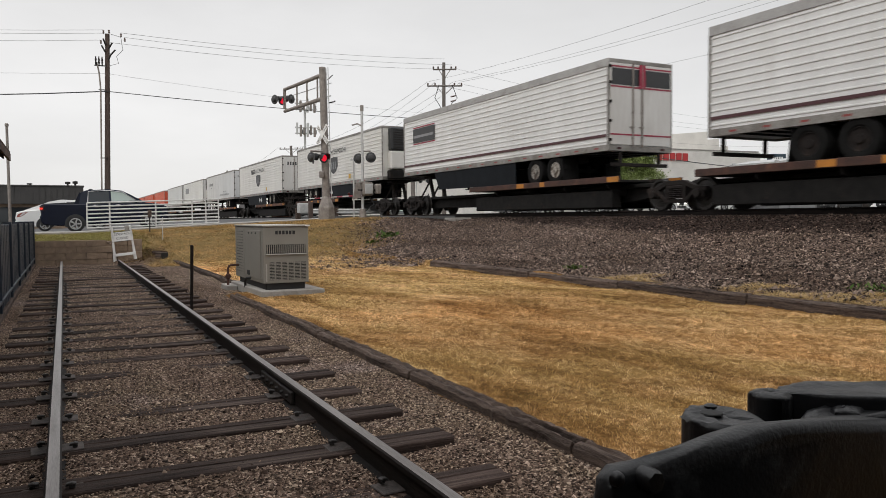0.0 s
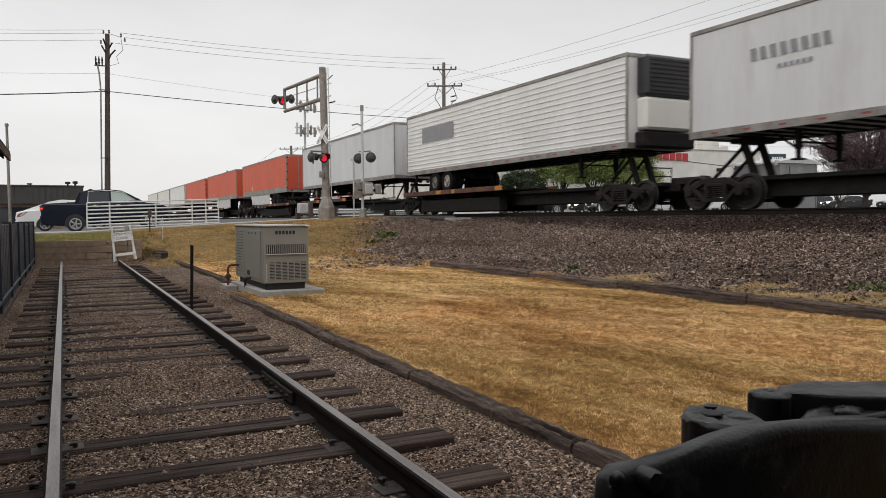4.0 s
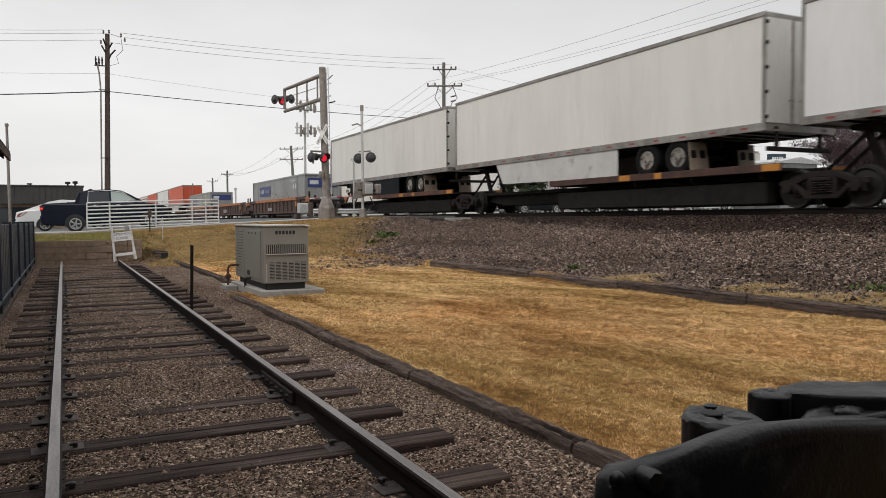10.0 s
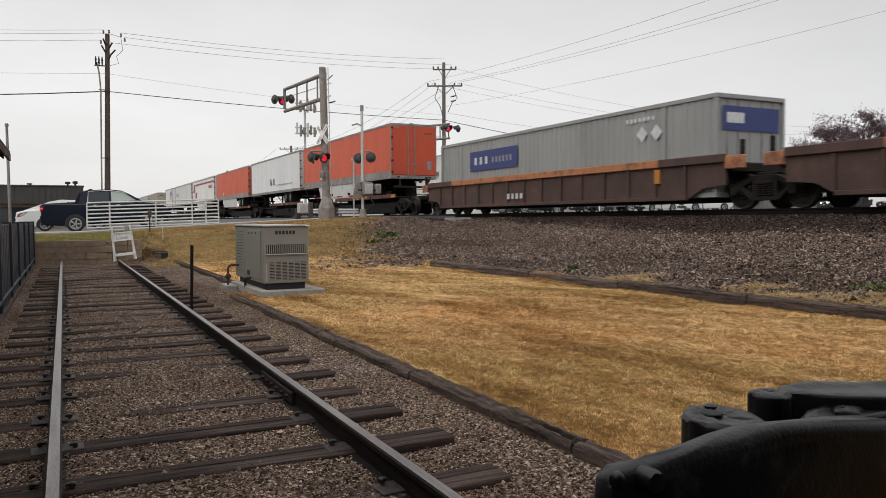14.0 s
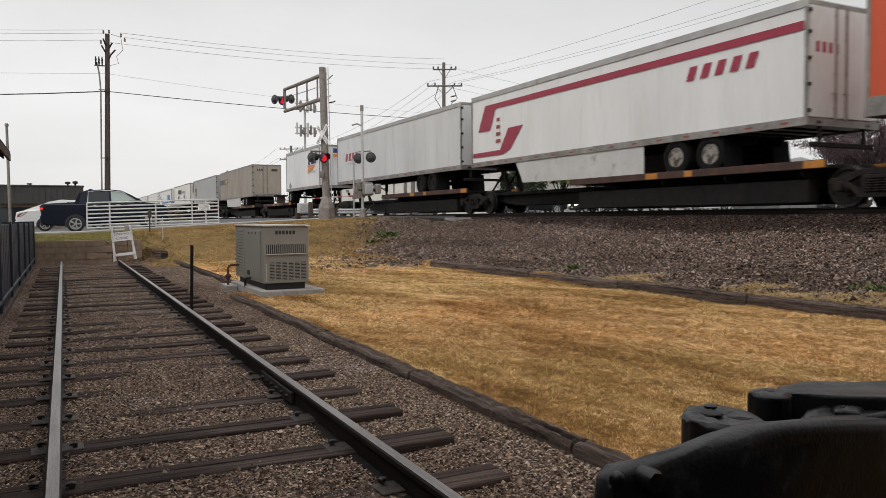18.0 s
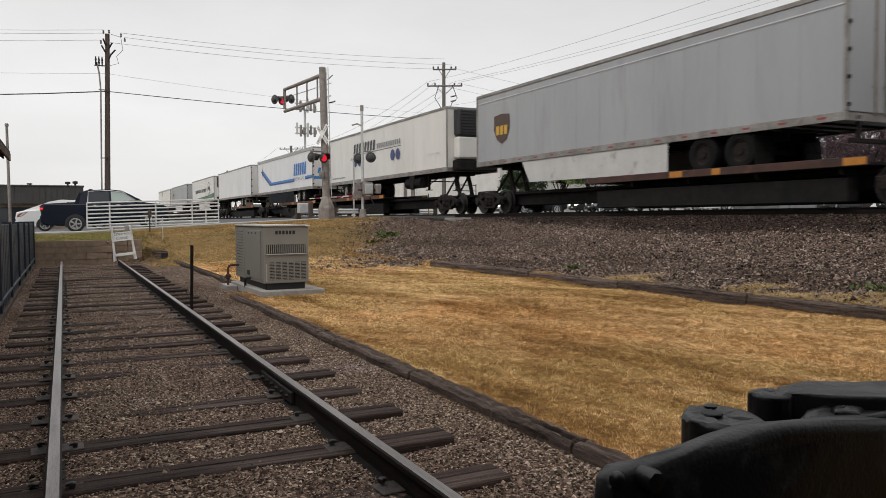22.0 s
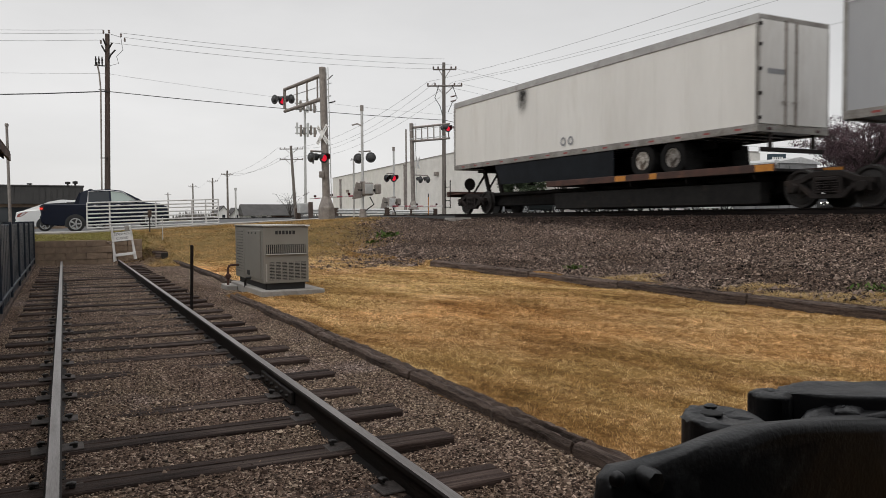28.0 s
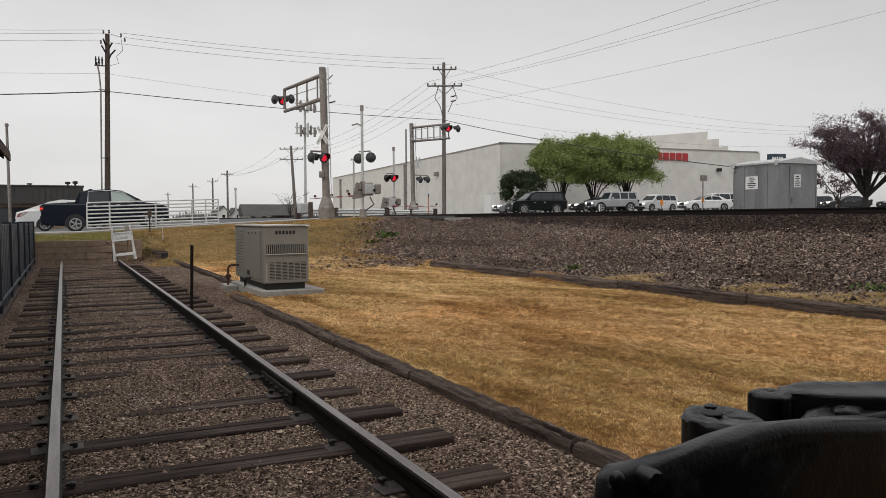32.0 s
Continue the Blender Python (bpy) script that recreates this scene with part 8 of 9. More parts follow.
# ---------------------------------------------------------------- poles and wires
def build_pole(base, top, r, label, arms, material=M_POLE, lean=(0, 0), cat="utility pole"):
    x, y, z = base
    e = thing("utility_pole", label, cat, "utility poles")
    part("pole", Shape().cyl((x, y, z - 0.2), (x + lean[0], y + lean[1], top), r, r * 0.72, 14), material, e, round_=50)
    for (z0, half_w, dx, dy) in arms:
        a = part("cross_arm", Shape().cyl((x + lean[0] - dx * half_w, y + lean[1] - dy * half_w - 0.15, z0), (x + lean[0] + dx * half_w, y + lean[1] + dy * half_w - 0.15, z0), 0.065, n=6), material, e)
        for k in (-0.95, -0.55, 0.55, 0.95):
            part("insulator", Shape().lathe([(0, 0.03), (0.03, 0.07), (0.1, 0.06), (0.13, 0.08), (0.2, 0.04)], (x + lean[0] + dx * half_w * k, y + lean[1] + dy * half_w * k - 0.15, z0 + 0.06), "z", 8), M_INSUL, a)
        for k in (-0.5, 0.5):
            part("brace", Shape().cyl((x + lean[0] + dx * half_w * k, y + lean[1] + dy * half_w * k - 0.15, z0), (x + lean[0], y + lean[1] - 0.1, z0 - 0.8), 0.03, n=6), M_GALVD, e)
    return e


lp = build_pole((2.36, 49.2, 0.9), 12.35, 0.175, "brown wooden power pole with fused cutouts", [], M_POLE, (0.24, -0.1))
for dx, z in ((-0.3, 11.5), (0.28, 11.7), (0.45, 11.3), (-0.2, 11.9), (0.22, 11.05)):
    part("cutout_fuse", Shape().cyl((2.55 + dx * 0.3, 48.95, z - 0.25), (2.55 + dx, 48.8, z + 0.1), 0.045, n=8), M_IRON, lp)
for dx, z in ((-0.2, 12.3), (0.1, 12.35), (0.75, 12.2), (0.95, 11.95), (-0.35, 11.7)):
    part("insulator", Shape().lathe([(0, 0.03), (0.05, 0.06), (0.12, 0.04), (0.18, 0.06), (0.22, 0.02)], (2.58 + dx, 48.9, z), "z", 8), M_INSUL, lp)
part("loop_wire", Shape().tube([(2.75, 48.8, 12.3), (3.3, 48.7, 12.15), (3.4, 48.7, 11.4), (3.05, 48.7, 11.0), (3.15, 48.7, 10.6), (2.7, 48.8, 10.45)], 0.014, 6), M_IRON, lp)
part("riser_conduit", Shape().tube([(2.06, 48.95, 0.9), (2.12, 48.9, 6.0), (2.16, 48.9, 9.0), (2.10, 48.9, 10.0), (1.98, 48.9, 10.6)], 0.045, 8), M_GALVD, lp, "grey cable riser")
part("riser_bracket", Shape().box(2.05, 2.5, 48.9, 48.96, 9.0, 9.05).box(2.05, 2.5, 48.9, 48.96, 5.0, 5.05), M_IRON, lp)
for dx in (-0.62, -0.45, -0.28):
    part("cable_terminator", Shape().lathe([(0, 0.03), (0.15, 0.06), (0.2, 0.035), (0.3, 0.06), (0.4, 0.035), (0.5, 0.025)], (2.55 + dx, 48.85, 10.45), "z", 8), M_IRON, lp)
part("terminator_arm", Shape().box(1.85, 2.5, 48.88, 48.94, 10.4, 10.46), M_IRON, lp)

mp_ = build_pole((29.35, 58.0, 1.5), 14.65, 0.19, "grey wooden power pole with two cross-arms", [(14.05, 1.0, 0.9, -0.45), (12.65, 1.5, 0.9, -0.45)], M_POLEG, (0.07, 0))
part("drop_wire", Shape().tube([(28.9, 57.9, 12.7), (28.5, 57.9, 11.6), (29.0, 57.9, 10.9), (29.2, 57.9, 10.2)], 0.03, 6), M_IRON, mp_)
part("drop_wire", Shape().tube([(29.9, 57.4, 12.7), (30.4, 57.4, 11.6), (29.9, 57.4, 11.2), (29.6, 57.6, 10.4)], 0.03, 6), M_IRON, mp_)
for z in (11.3, 11.7):
    part("arrester", Shape().cyl((29.8, 57.5, z), (30.2, 57.3, z + 0.1), 0.06, n=8), M_INSUL, mp_)
build_pole((31.75, 112.8, 1.6), 12.5, 0.26, "leaning wooden pole with two cross-arms", [(12.0, 1.75, 0.9, -0.45), (10.4, 1.75, 0.9, -0.45)], M_POLEG, (-0.55, 0.3))
for x, y, top in ((34.8, 181.8, 12.9), (37.2, 215.3, 12.9), (37.7, 254.3, 13.1), (41.6, 352.0, 13.5)):
    build_pole((x, y, 1.2), top, 0.27, "distant wooden utility pole along the railway", [(top - 0.9, 1.4, 0.9, -0.45)], M_POLEG)
op = thing("light_pole", "slim grey pole beyond the road", "pole")
part("pole", Shape().cyl((-3.45, 63.4, 0.8), (-3.5, 63.4, 8.2), 0.11, 0.09, 10), M_GALVD, op)
part("cap", Shape().lathe([(0, 0.09), (0.1, 0.13), (0.25, 0.13), (0.3, 0.05)], (-3.5, 63.4, 8.15), "z", 10), M_GALVD, op)
op = thing("short_pole", "short pale pole by the far houses", "pole")
part("pole", Shape().cyl((36.5, 181, 1.2), (36.5, 181, 8.4), 0.2, n=8), M_GALV, op)
part("head", Shape().box(36.2, 36.8, 180.8, 181.2, 8.2, 8.9, 0.1), M_GALV, op)

cm = thing("antenna_monopole", "grey monopole with panel antennas", "antenna mast")
part("mast", Shape().cyl((34.5, 117.0, 1.2), (34.6, 117.0, 18.6), 0.24, 0.16, 12), M_GALV, cm, round_=50)
for zc in (15.4, 19.2):
    part("antenna_frame", Shape().cyl((33.0, 117, zc + 0.4), (36.3, 116.2, zc + 0.4), 0.09, n=6).cyl((33.0, 117, zc - 0.5), (36.3, 116.2, zc - 0.5), 0.09, n=6), M_GALV, cm)
    for k in range(6):
        x = 33.15 + 0.56 * k
        part("antenna_panel", Shape().box(x - 0.14, x + 0.14, 116.2 - 0.2 * (k % 2), 116.5, zc - 0.75 - 0.3 * (k % 2), zc + 1.1 - 0.35 * (k % 3), 0.05), M_GALV if k % 3 == 0 else M_GALVD, cm)
        if k % 2:
            part("radio_unit", Shape().box(x + 0.05, x + 0.4, 116.5, 116.8, zc - 0.6, zc + 0.1, 0.04), M_IRON, cm)


def wire(a, b, sag, r, n=14, material=M_WIRE, label="thin grey overhead wire"):
    a, b = Vector(a), Vector(b)
    pts = []
    for i in range(n + 1):
        t = i / n
        p = a.lerp(b, t)
        p.z -= sag * 4 * t * (1 - t)
        pts.append(p)
    return solo("overhead_wire", Shape().tube(pts, r, 5), material, label, "wire", "overhead wires")


LPT = [(2.35, 49.0, 12.55), (2.75, 49.0, 12.4), (2.3, 49.0, 11.95)]
LPR = [(3.3, 48.9, 12.45), (3.5, 48.9, 12.2), (2.75, 49.0, 11.85)]
MPT = [(29.4, 57.9, 14.95), (30.0, 57.6, 14.45), (28.75, 58.2, 14.1)]
for a in LPT:
    wire((-45, 49, a[2] - 0.1), a, 1.4, 0.010)
for a, b in zip(LPR, MPT):
    wire(a, b, 0.3, 0.011)
wire((-45, 49, 10.0), (2.55, 49.0, 10.02), 1.0, 0.007)
wire((2.6, 49.0, 10.0), (29.4, 57.9, 10.2), 0.2, 0.007)
wire((-45, 49, 8.9), (2.5, 48.9, 8.95), 1.35, 0.032, material=M_CABLE, label="thick black telephone cable")
wire((2.55, 48.9, 8.95), (29.4, 57.9, 9.75), 0.15, 0.023, 24, material=M_CABLE, label="thick black telephone cable")
wire((29.4, 57.9, 9.75), (38.1, 34.5, 4.47), 0.3, 0.026, material=M_CABLE, label="black service drop cable")
for a, b in zip(((28.1, 58.5, 13.0), (30.1, 57.6, 13.0), (30.7, 57.3, 13.0)), ((30.86, 28.0, 12.81), (34.43, 27.5, 13.19), (35.32, 27.0, 13.17))):
    wire(a, b, 0.3, 0.010)
wire((29.4, 57.9, 10.9), (44.2, 26.0, 13.58), 0.45, 0.009)
for a, b in (((30.0, 57.6, 14.2), (79.3, 60.8, 11.9)), ((30.4, 57.4, 12.9), (79.3, 60.8, 11.4)), ((29.6, 57.9, 12.6), (78.7, 61.1, 11.0)), ((29.4, 57.9, 10.4), (78.7, 61.1, 9.6))):
    wire(a, b, 0.9, 0.010)
for a, b in (((28.1, 58.5, 13.0), (29.4, 113.9, 12.2)), ((28.7, 58.2, 13.0), (32.5, 112.4, 12.2)), ((30.1, 57.6, 13.0), (29.4, 113.9, 10.6)), ((30.7, 57.3, 13.0), (32.5, 112.4, 10.6))):
    wire(a, b, 1.7, 0.014)
for a, b in (((29.4, 113.9, 12.2), (33.6, 182.4, 12.2)), ((32.5, 112.4, 12.2), (36.0, 181.2, 12.2)), ((29.4, 113.9, 10.6), (33.6, 182.4, 12.0)), ((33.6, 182.4, 12.1), (36, 215.9, 12.1)), ((36.0, 215.9, 12.1), (36.5, 254.9, 12.2))):
    wire(a, b, 1.2, 0.020)


# ---------------------------------------------------------------- signal shelter beyond the track
def build_shelter():
    M_SHED = mat("aluminium_shelter", (0.31, 0.31, 0.31), (0.20, 0.20, 0.20), 0.36, metal=0.7, scale=1.4, fine=30, bump=0.05, stretch=(1, 1, 0.3))
    e = thing("signal_shelter", "silver aluminium railway signal shelter with notices", "shelter")
    x0, x1, y0, y1, z0, z1 = 28.75, 31.25, 23.45, 26.05, 1.25, 3.75
    part("cabin", Shape().box(x0, x1, y0, y1, z0, z1, 0.01), M_SHED, e)
    for y in (y0 + 0.03, y0 + 0.65, y0 + 1.3, y0 + 1.95, y1 - 0.03):
        part("seam", Shape().box(x0 - 0.02, x0 + 0.002, y - 0.02, y + 0.02, z0, z1, 0.004), M_SHED, e)
    for x in (x0 + 0.03, x1 - 0.03):
        part("seam", Shape().box(x - 0.03, x + 0.03, y0 - 0.02, y0 + 0.002, z0, z1, 0.004), M_SHED, e)
    d = part("door", Shape().box(x0 + 0.65, x1 - 0.62, y0 - 0.03, y0, z0 + 0.1, z1 - 0.15, 0.01), M_SHED, e)
    part("handle", Shape().box(x0 + 0.75, x0 + 0.87, y0 - 0.09, y0 - 0.03, z0 + 0.65, z0 + 0.95, 0.02), M_GALVD, d)
    part("hinge", Shape().box(x1 - 0.66, x1 - 0.6, y0 - 0.045, y0 - 0.03, z1 - 0.6, z1 - 0.35, 0.005), M_GALVD, d)
    s = Shape()
    xm = (x0 + x1) / 2
    s.prism([(x0 - 0.12, z1 - 0.03), (x1 + 0.12, z1 - 0.03), (x1 + 0.12, z1 + 0.05), (xm, z1 + 0.27), (x0 - 0.12, z1 + 0.05)], y0 - 0.14, y1 + 0.14, "y", 0.01)
    part("roof", s, M_GALV, e, "pale shallow gabled roof")
    for yy in (y0 + 0.1, y1 - 0.1):
        part("lifting_lug", Shape().box(x0 - 0.14, x0 + 0.02, yy - 0.07, yy + 0.07, z1 - 0.12, z1 + 0.12, 0.01), M_GALV, e)
    sg = part("notice", Shape().box(x0 - 0.03, x0 - 0.021, y0 + 1.15, y0 + 1.85, z0 + 1.35, z0 + 1.95), M_WHITE, e)
    for k in range(6):
        w = (0.25, 0.36, 0.22, 0.5, 0.45, 0.3)[k]
        part("notice_line", Shape().box(x0 - 0.034, x0 - 0.0305, y0 + 1.5 - w / 2, y0 + 1.5 + w / 2, z0 + 1.85 - 0.085 * k, z0 + 1.89 - 0.085 * k), M_BLACK, sg)
    sg = part("notice", Shape().box(xm - 0.33, xm + 0.1, y0 - 0.045, y0 - 0.032, z0 + 1.4, z0 + 1.98), M_WHITE, e)
    for k in range(6):
        w = (0.2, 0.28, 0.18, 0.33, 0.3, 0.3)[k]
        part("notice_line", Shape().box(xm - 0.115 - w / 2, xm - 0.115 + w / 2, y0 - 0.049, y0 - 0.0455, z0 + 1.87 - 0.085 * k, z0 + 1.91 - 0.085 * k), M_BLACK, sg)
    # Plain pale lug under the roof edge, not a lamp.
    part("wall_lamp", Shape().box(x0 - 0.1, x0, y1 - 0.1, y1 - 0.0, z1 - 0.3, z1 - 0.2, 0.02), M_GALV, e)


build_shelter()


# ---------------------------------------------------------------- store, houses, sheds
def build_store():
    M_STORE = mat("white_painted_block", (0.70, 0.675, 0.63), (0.58, 0.555, 0.515), 0.9, scale=0.8, fine=9, bump=0.35, dist=0.02, stretch=(1, 1, 1), dirt=(0.6, 0.575, 0.54), dirt_scale=0.35)
    e = thing("store_building", "large white-painted block store with stepped parapets", "building")
    ax, ay = 42.5, 70.4
    d1 = Vector((5.62, 73.3)).normalized()
    d2 = Vector((d1.y, -d1.x))
    c = Vector((ax, ay))

    def slab(p, q, th, z0, z1, nm="wall", m=M_STORE):
        p, q = Vector(p), Vector(q)
        n = Vector(((q - p).y, -(q - p).x)).normalized() * th
        return part(nm, Shape().prism([tuple(p), tuple(q), tuple(q + n), tuple(p + n)], z0, z1, "z"), m, e)

    far = c + d1 * 74
    rt = c + d2 * 36.6
    slab(c, far, 0.3, 1.0, 9.42)
    slab(c, rt, -0.3, 1.0, 9.45)
    slab(rt, rt + d1 * 60, 0.3, 1.0, 9.42)
    part("roof", Shape().prism([tuple(c + d1 * 0.31 + d2 * 0.31), tuple(rt + d1 * 0.31), tuple(rt + d1 * 60), tuple(far + d2 * 0.31)], 8.8, 9.0, "z"), M_CONC, e)
    # courses of block, told apart on the near corner
    for k in range(24):
        z = 1.6 + 0.32 * k
        p = c - d2 * 0.006
        part("block_course", Shape().prism([tuple(c - d2 * 0.012), tuple(c + d1 * 26 - d2 * 0.012), tuple(c + d1 * 26 + d2 * 0.005), tuple(c + d2 * 0.005)], z, z + 0.29, "z"), M_STORE, e)
        part("block_course", Shape().prism([tuple(c - d1 * 0.012), tuple(c + d2 * 12 - d1 * 0.012), tuple(c + d2 * 12 + d1 * 0.005), tuple(c + d1 * 0.005)], z, z + 0.29, "z"), M_STORE, e)
    slab(c - d2 * 0.08 - d1 * 0.08, far - d2 * 0.08, 0.1, 9.42, 9.52, "coping", M_CONC)
    slab(c - d1 * 0.08 - d2 * 0.08, rt - d1 * 0.08, -0.1, 9.45, 9.55, "coping", M_CONC)
    for a, b, k, z0, z1 in ((21.5, 34.2, 9.0, 9.0, 12.7), (27.0, 38.9, 12.0, 9.0, 12.2), (31.0, 42.4, 14.0, 9.0, 11.5)):
        p = c + d2 * a + d1 * k
        q = c + d2 * b + d1 * (k - 2.5)
        nn = Vector(((q - p).y, -(q - p).x)).normalized() * -0.3
        vs = [(p.x, p.y, z0), (q.x, q.y, z0), (q.x, q.y, z1), (p.x, p.y, z1 - 1.1)]
        vs += [(x + nn.x, y + nn.y, z) for x, y, z in vs]
        part("parapet", Shape().add(vs, [(0, 1, 2, 3), (7, 6, 5, 4), (0, 4, 5, 1), (1, 5, 6, 2), (2, 6, 7, 3), (3, 7, 4, 0)]), M_STORE, e)
        vs = [(q.x, q.y, z0), (q.x + d1.x * 6, q.y + d1.y * 6, z0), (q.x + d1.x * 6, q.y + d1.y * 6, z0 + 0.6), (q.x, q.y, z1)]
        part("parapet_return", Shape().add(vs, [(0, 1, 2, 3)]), M_STORE, e)
    for k in range(5):
        p0 = c + d2 * (20.8 + 0.95 * k) - d1 * 0.012
        p1 = c + d2 * (21.5 + 0.95 * k) - d1 * 0.012
        part("sign_bar", Shape().prism([tuple(p0), tuple(p1), tuple(p1 - d1 * 0.15), tuple(p0 - d1 * 0.15)], 8.1, 9.0, "z"), M_REDP, e, "red store sign bar")
    p = c + d1 * 2.2 - d2 * 0.02
    part("door", Shape().prism([tuple(p), tuple(p + d1 * 1.6), tuple(p + d1 * 1.6 - d2 * 0.08), tuple(p - d2 * 0.08)], 1.5, 3.95, "z"), M_WHITE, e)
    for k, z in ((18.0, 6.9), (48.0, 6.5), (62.0, 6.2)):
        p = c + d1 * k - d2 * 0.3
        part("wall_lamp", Shape().box(p.x - 0.2, p.x + 0.3, p.y - 0.3, p.y + 0.3, z, z + 0.5, 0.05), M_GALVD, e)
    p = c + d2 * 30.0 - d1 * 0.3
    part("wall_lamp", Shape().box(p.x - 0.3, p.x + 0.3, p.y - 0.2, p.y + 0.2, 6.9, 7.3, 0.05), M_IRON, e)
    p = c + d2 * 35.0 - d1 * 0.05
    part("meter_panel", Shape().box(p.x - 0.35, p.x + 0.35, p.y - 0.1, p.y + 0.1, 3.5, 5.0, 0.03), M_GALVD, e)
    b = thing("bank_sign", "dark blue-grey roadside sign with pale marks", "sign")
    part("panel", Shape().prism([(75.2, 62.95), (77.1, 62.0), (77.25, 62.3), (75.35, 63.25)], 7.7, 8.75, "z"), P_TEAL, b)
    for k in range(5):
        x = 75.6 + 0.24 * k
        y = 62.72 - 0.12 * k
        part("sign_bar", Shape().box(x, x + 0.17, y - 0.1, y, 8.1, 8.4), M_WHITE, b)
    part("post", Shape().cyl((76.4, 62.6, 1.5), (76.4, 62.6, 7.6), 0.25, n=8), M_GALVD, b)
    e2 = thing("street_sign", "road sign on a steel post", "sign")
    part("post", Shape().cyl((45.94, 44.7, 1.5), (45.94, 44.7, 4.7), 0.05, n=8), M_GALVD, e2)
    part("plate", Shape().box(45.55, 46.33, 44.62, 44.66, 4.2, 4.65, 0.01), M_GALVD, e2)
    part("lower_plate", Shape().box(45.7, 45.95, 44.55, 44.6, 2.5, 2.85, 0.01), P_YELLOW, e2)
    e2 = thing("orange_marker", "small orange marker sign on a stake", "marker")
    part("plate", Shape().box(38.9, 39.18, 41.9, 41.95, 2.2, 2.58, 0.01), M_ORANGEP, e2)
    part("stake", Shape().cyl((39.04, 41.98, 1.4), (39.04, 41.98, 2.3), 0.025, n=6), M_POLE, e2)
    for x, y in ((29.9, 37.6), (34.5, 36.9), (46, 42)):
        e2 = thing("marker_post", "thin white flexible marker post", "post")
        part("post", Shape().cyl((x, y, 1.3), (x, y, 2.1), 0.04, n=6), M_WHITE, e2)
        part("cap", Shape().cyl((x, y, 2.1), (x, y, 2.14), 0.045, n=6), M_WHITE, e2)


build_store()


def build_left():
    M_RIB = mat("dark_ribbed_metal_roof", (0.055, 0.052, 0.05), (0.04, 0.038, 0.036), 0.6, scale=2, fine=30, bump=0.05)
    e = thing("flat_roofed_building", "low building with dark ribbed metal fascia", "building")
    x0, x1, y = -40.0, 1.5, 66.5
    part("wall", Shape().box(x0, x1 - 0.3, y + 0.4, y + 14, 0.5, 3.0), M_BLOCK, e)
    part("fascia", Shape().box(x0, x1, y, y + 14.4, 2.65, 4.02, 0.02), M_RIB, e)
    for k in range(46):
        x = x1 - 0.2 - 0.42 * k
        part("rib", Shape().box(x - 0.03, x + 0.03, y - 0.05, y + 0.005, 2.66, 4.0, 0.006), M_RIB, e)
    part("coping", Shape().box(x0, x1 + 0.06, y - 0.08, y + 14.5, 4.02, 4.12, 0.01), M_RIB, e)
    part("window_band", Shape().box(-14, -2, y + 0.36, y + 0.42, 1.1, 2.4), M_GLASS, e)
    for x, h in ((-2.3, 0.2), (0.4, 0.35), (0.95, 0.4)):
        part("roof_vent", Shape().lathe([(0, 0.08), (h * 0.5, 0.08), (h * 0.55, 0.2), (h, 0.2), (h * 1.1, 0.05)], (x, y + 1.5, 4.1), "z", 10), M_IRON, e)
    e = thing("depot_building", "old depot with brown overhanging timber eave", "building")
    # Wall, roof and fascia run on unseen behind the camera to shade the left gravel.
    part("wall", Shape().box(-6.0, -2.6, -16.0, 23.6, 0, 3.1), M_BLOCK, e)
    s = Shape().prism([(-1.27, 3.14), (-1.27, 3.26), (-4.3, 5.6), (-7.3, 3.26), (-7.3, 3.14), (-4.3, 5.46)], -16.6, 24.2, "y")
    part("roof", s, M_TIMBER, e)
    part("fascia", Shape().box(-1.32, -1.26, -16.6, 24.2, 3.0, 3.2, 0.01), P_RUST, e)
    for k in range(16):
        yy = 11.8 + 0.8 * k
        part("rafter", Shape().prism([(-1.4, 3.02), (-1.4, 3.14), (-2.6, 4.02), (-2.6, 3.9)], yy - 0.04, yy + 0.04, "y"), M_TIMBER, e)
    M_ROOF = mat("grey_shingle_roof", (0.085, 0.08, 0.078), (0.055, 0.052, 0.05), 0.9, scale=0.6, fine=5, bump=0.2)
    for k, (x, w, h, dep) in enumerate(((39.9, 3.6, 3.5, 8), (43.2, 2.8, 3.0, 8))):
        e = thing("gabled_house", "distant white gabled house with grey roof", "house", "distant houses")
        y = 214.5 - k
        part("wall", Shape().prism([(x - w / 2, 1.0), (x + w / 2, 1.0), (x + w / 2, 1.0 + h * 0.55), (x, 1.0 + h * 1.15), (x - w / 2, 1.0 + h * 0.55)], y, y + dep, "y"), M_WHITE, e)
        for sx in (-1, 1):
            part("roof", Shape().prism([(x, 1.02 + h * 1.15), (x, 1.25 + h * 1.15), (x + sx * (w / 2 + 0.4), 1.05 + h * 0.5), (x + sx * (w / 2 + 0.4), 0.82 + h * 0.5)], y - 0.3, y + dep, "y"), M_ROOF, e)
        part("window", Shape().box(x - 0.4, x + 0.4, y - 0.03, y, 1.9, 2.7), M_GLASS, e)
    e = thing("long_house", "distant long low house with grey shingle roof", "house", "distant houses")
    part("wall", Shape().box(44.5, 60.5, 208, 216, 0.8, 2.6), M_WHITE, e)
    part("roof", Shape().prism([(207.3, 2.4), (212, 5.6), (216.7, 2.4)], 43.8, 61.2, "x"), M_ROOF, e)
    for k in range(5):
        part("window", Shape().box(46 + 3 * k, 47.2 + 3 * k, 207.95, 208, 1.2, 2.2), M_GLASS, e)
    e = thing("long_house", "distant dark-roofed low building", "house", "distant houses")
    part("wall", Shape().box(49.5, 55.5, 195, 199, 0.8, 2.2), P_RUST, e)
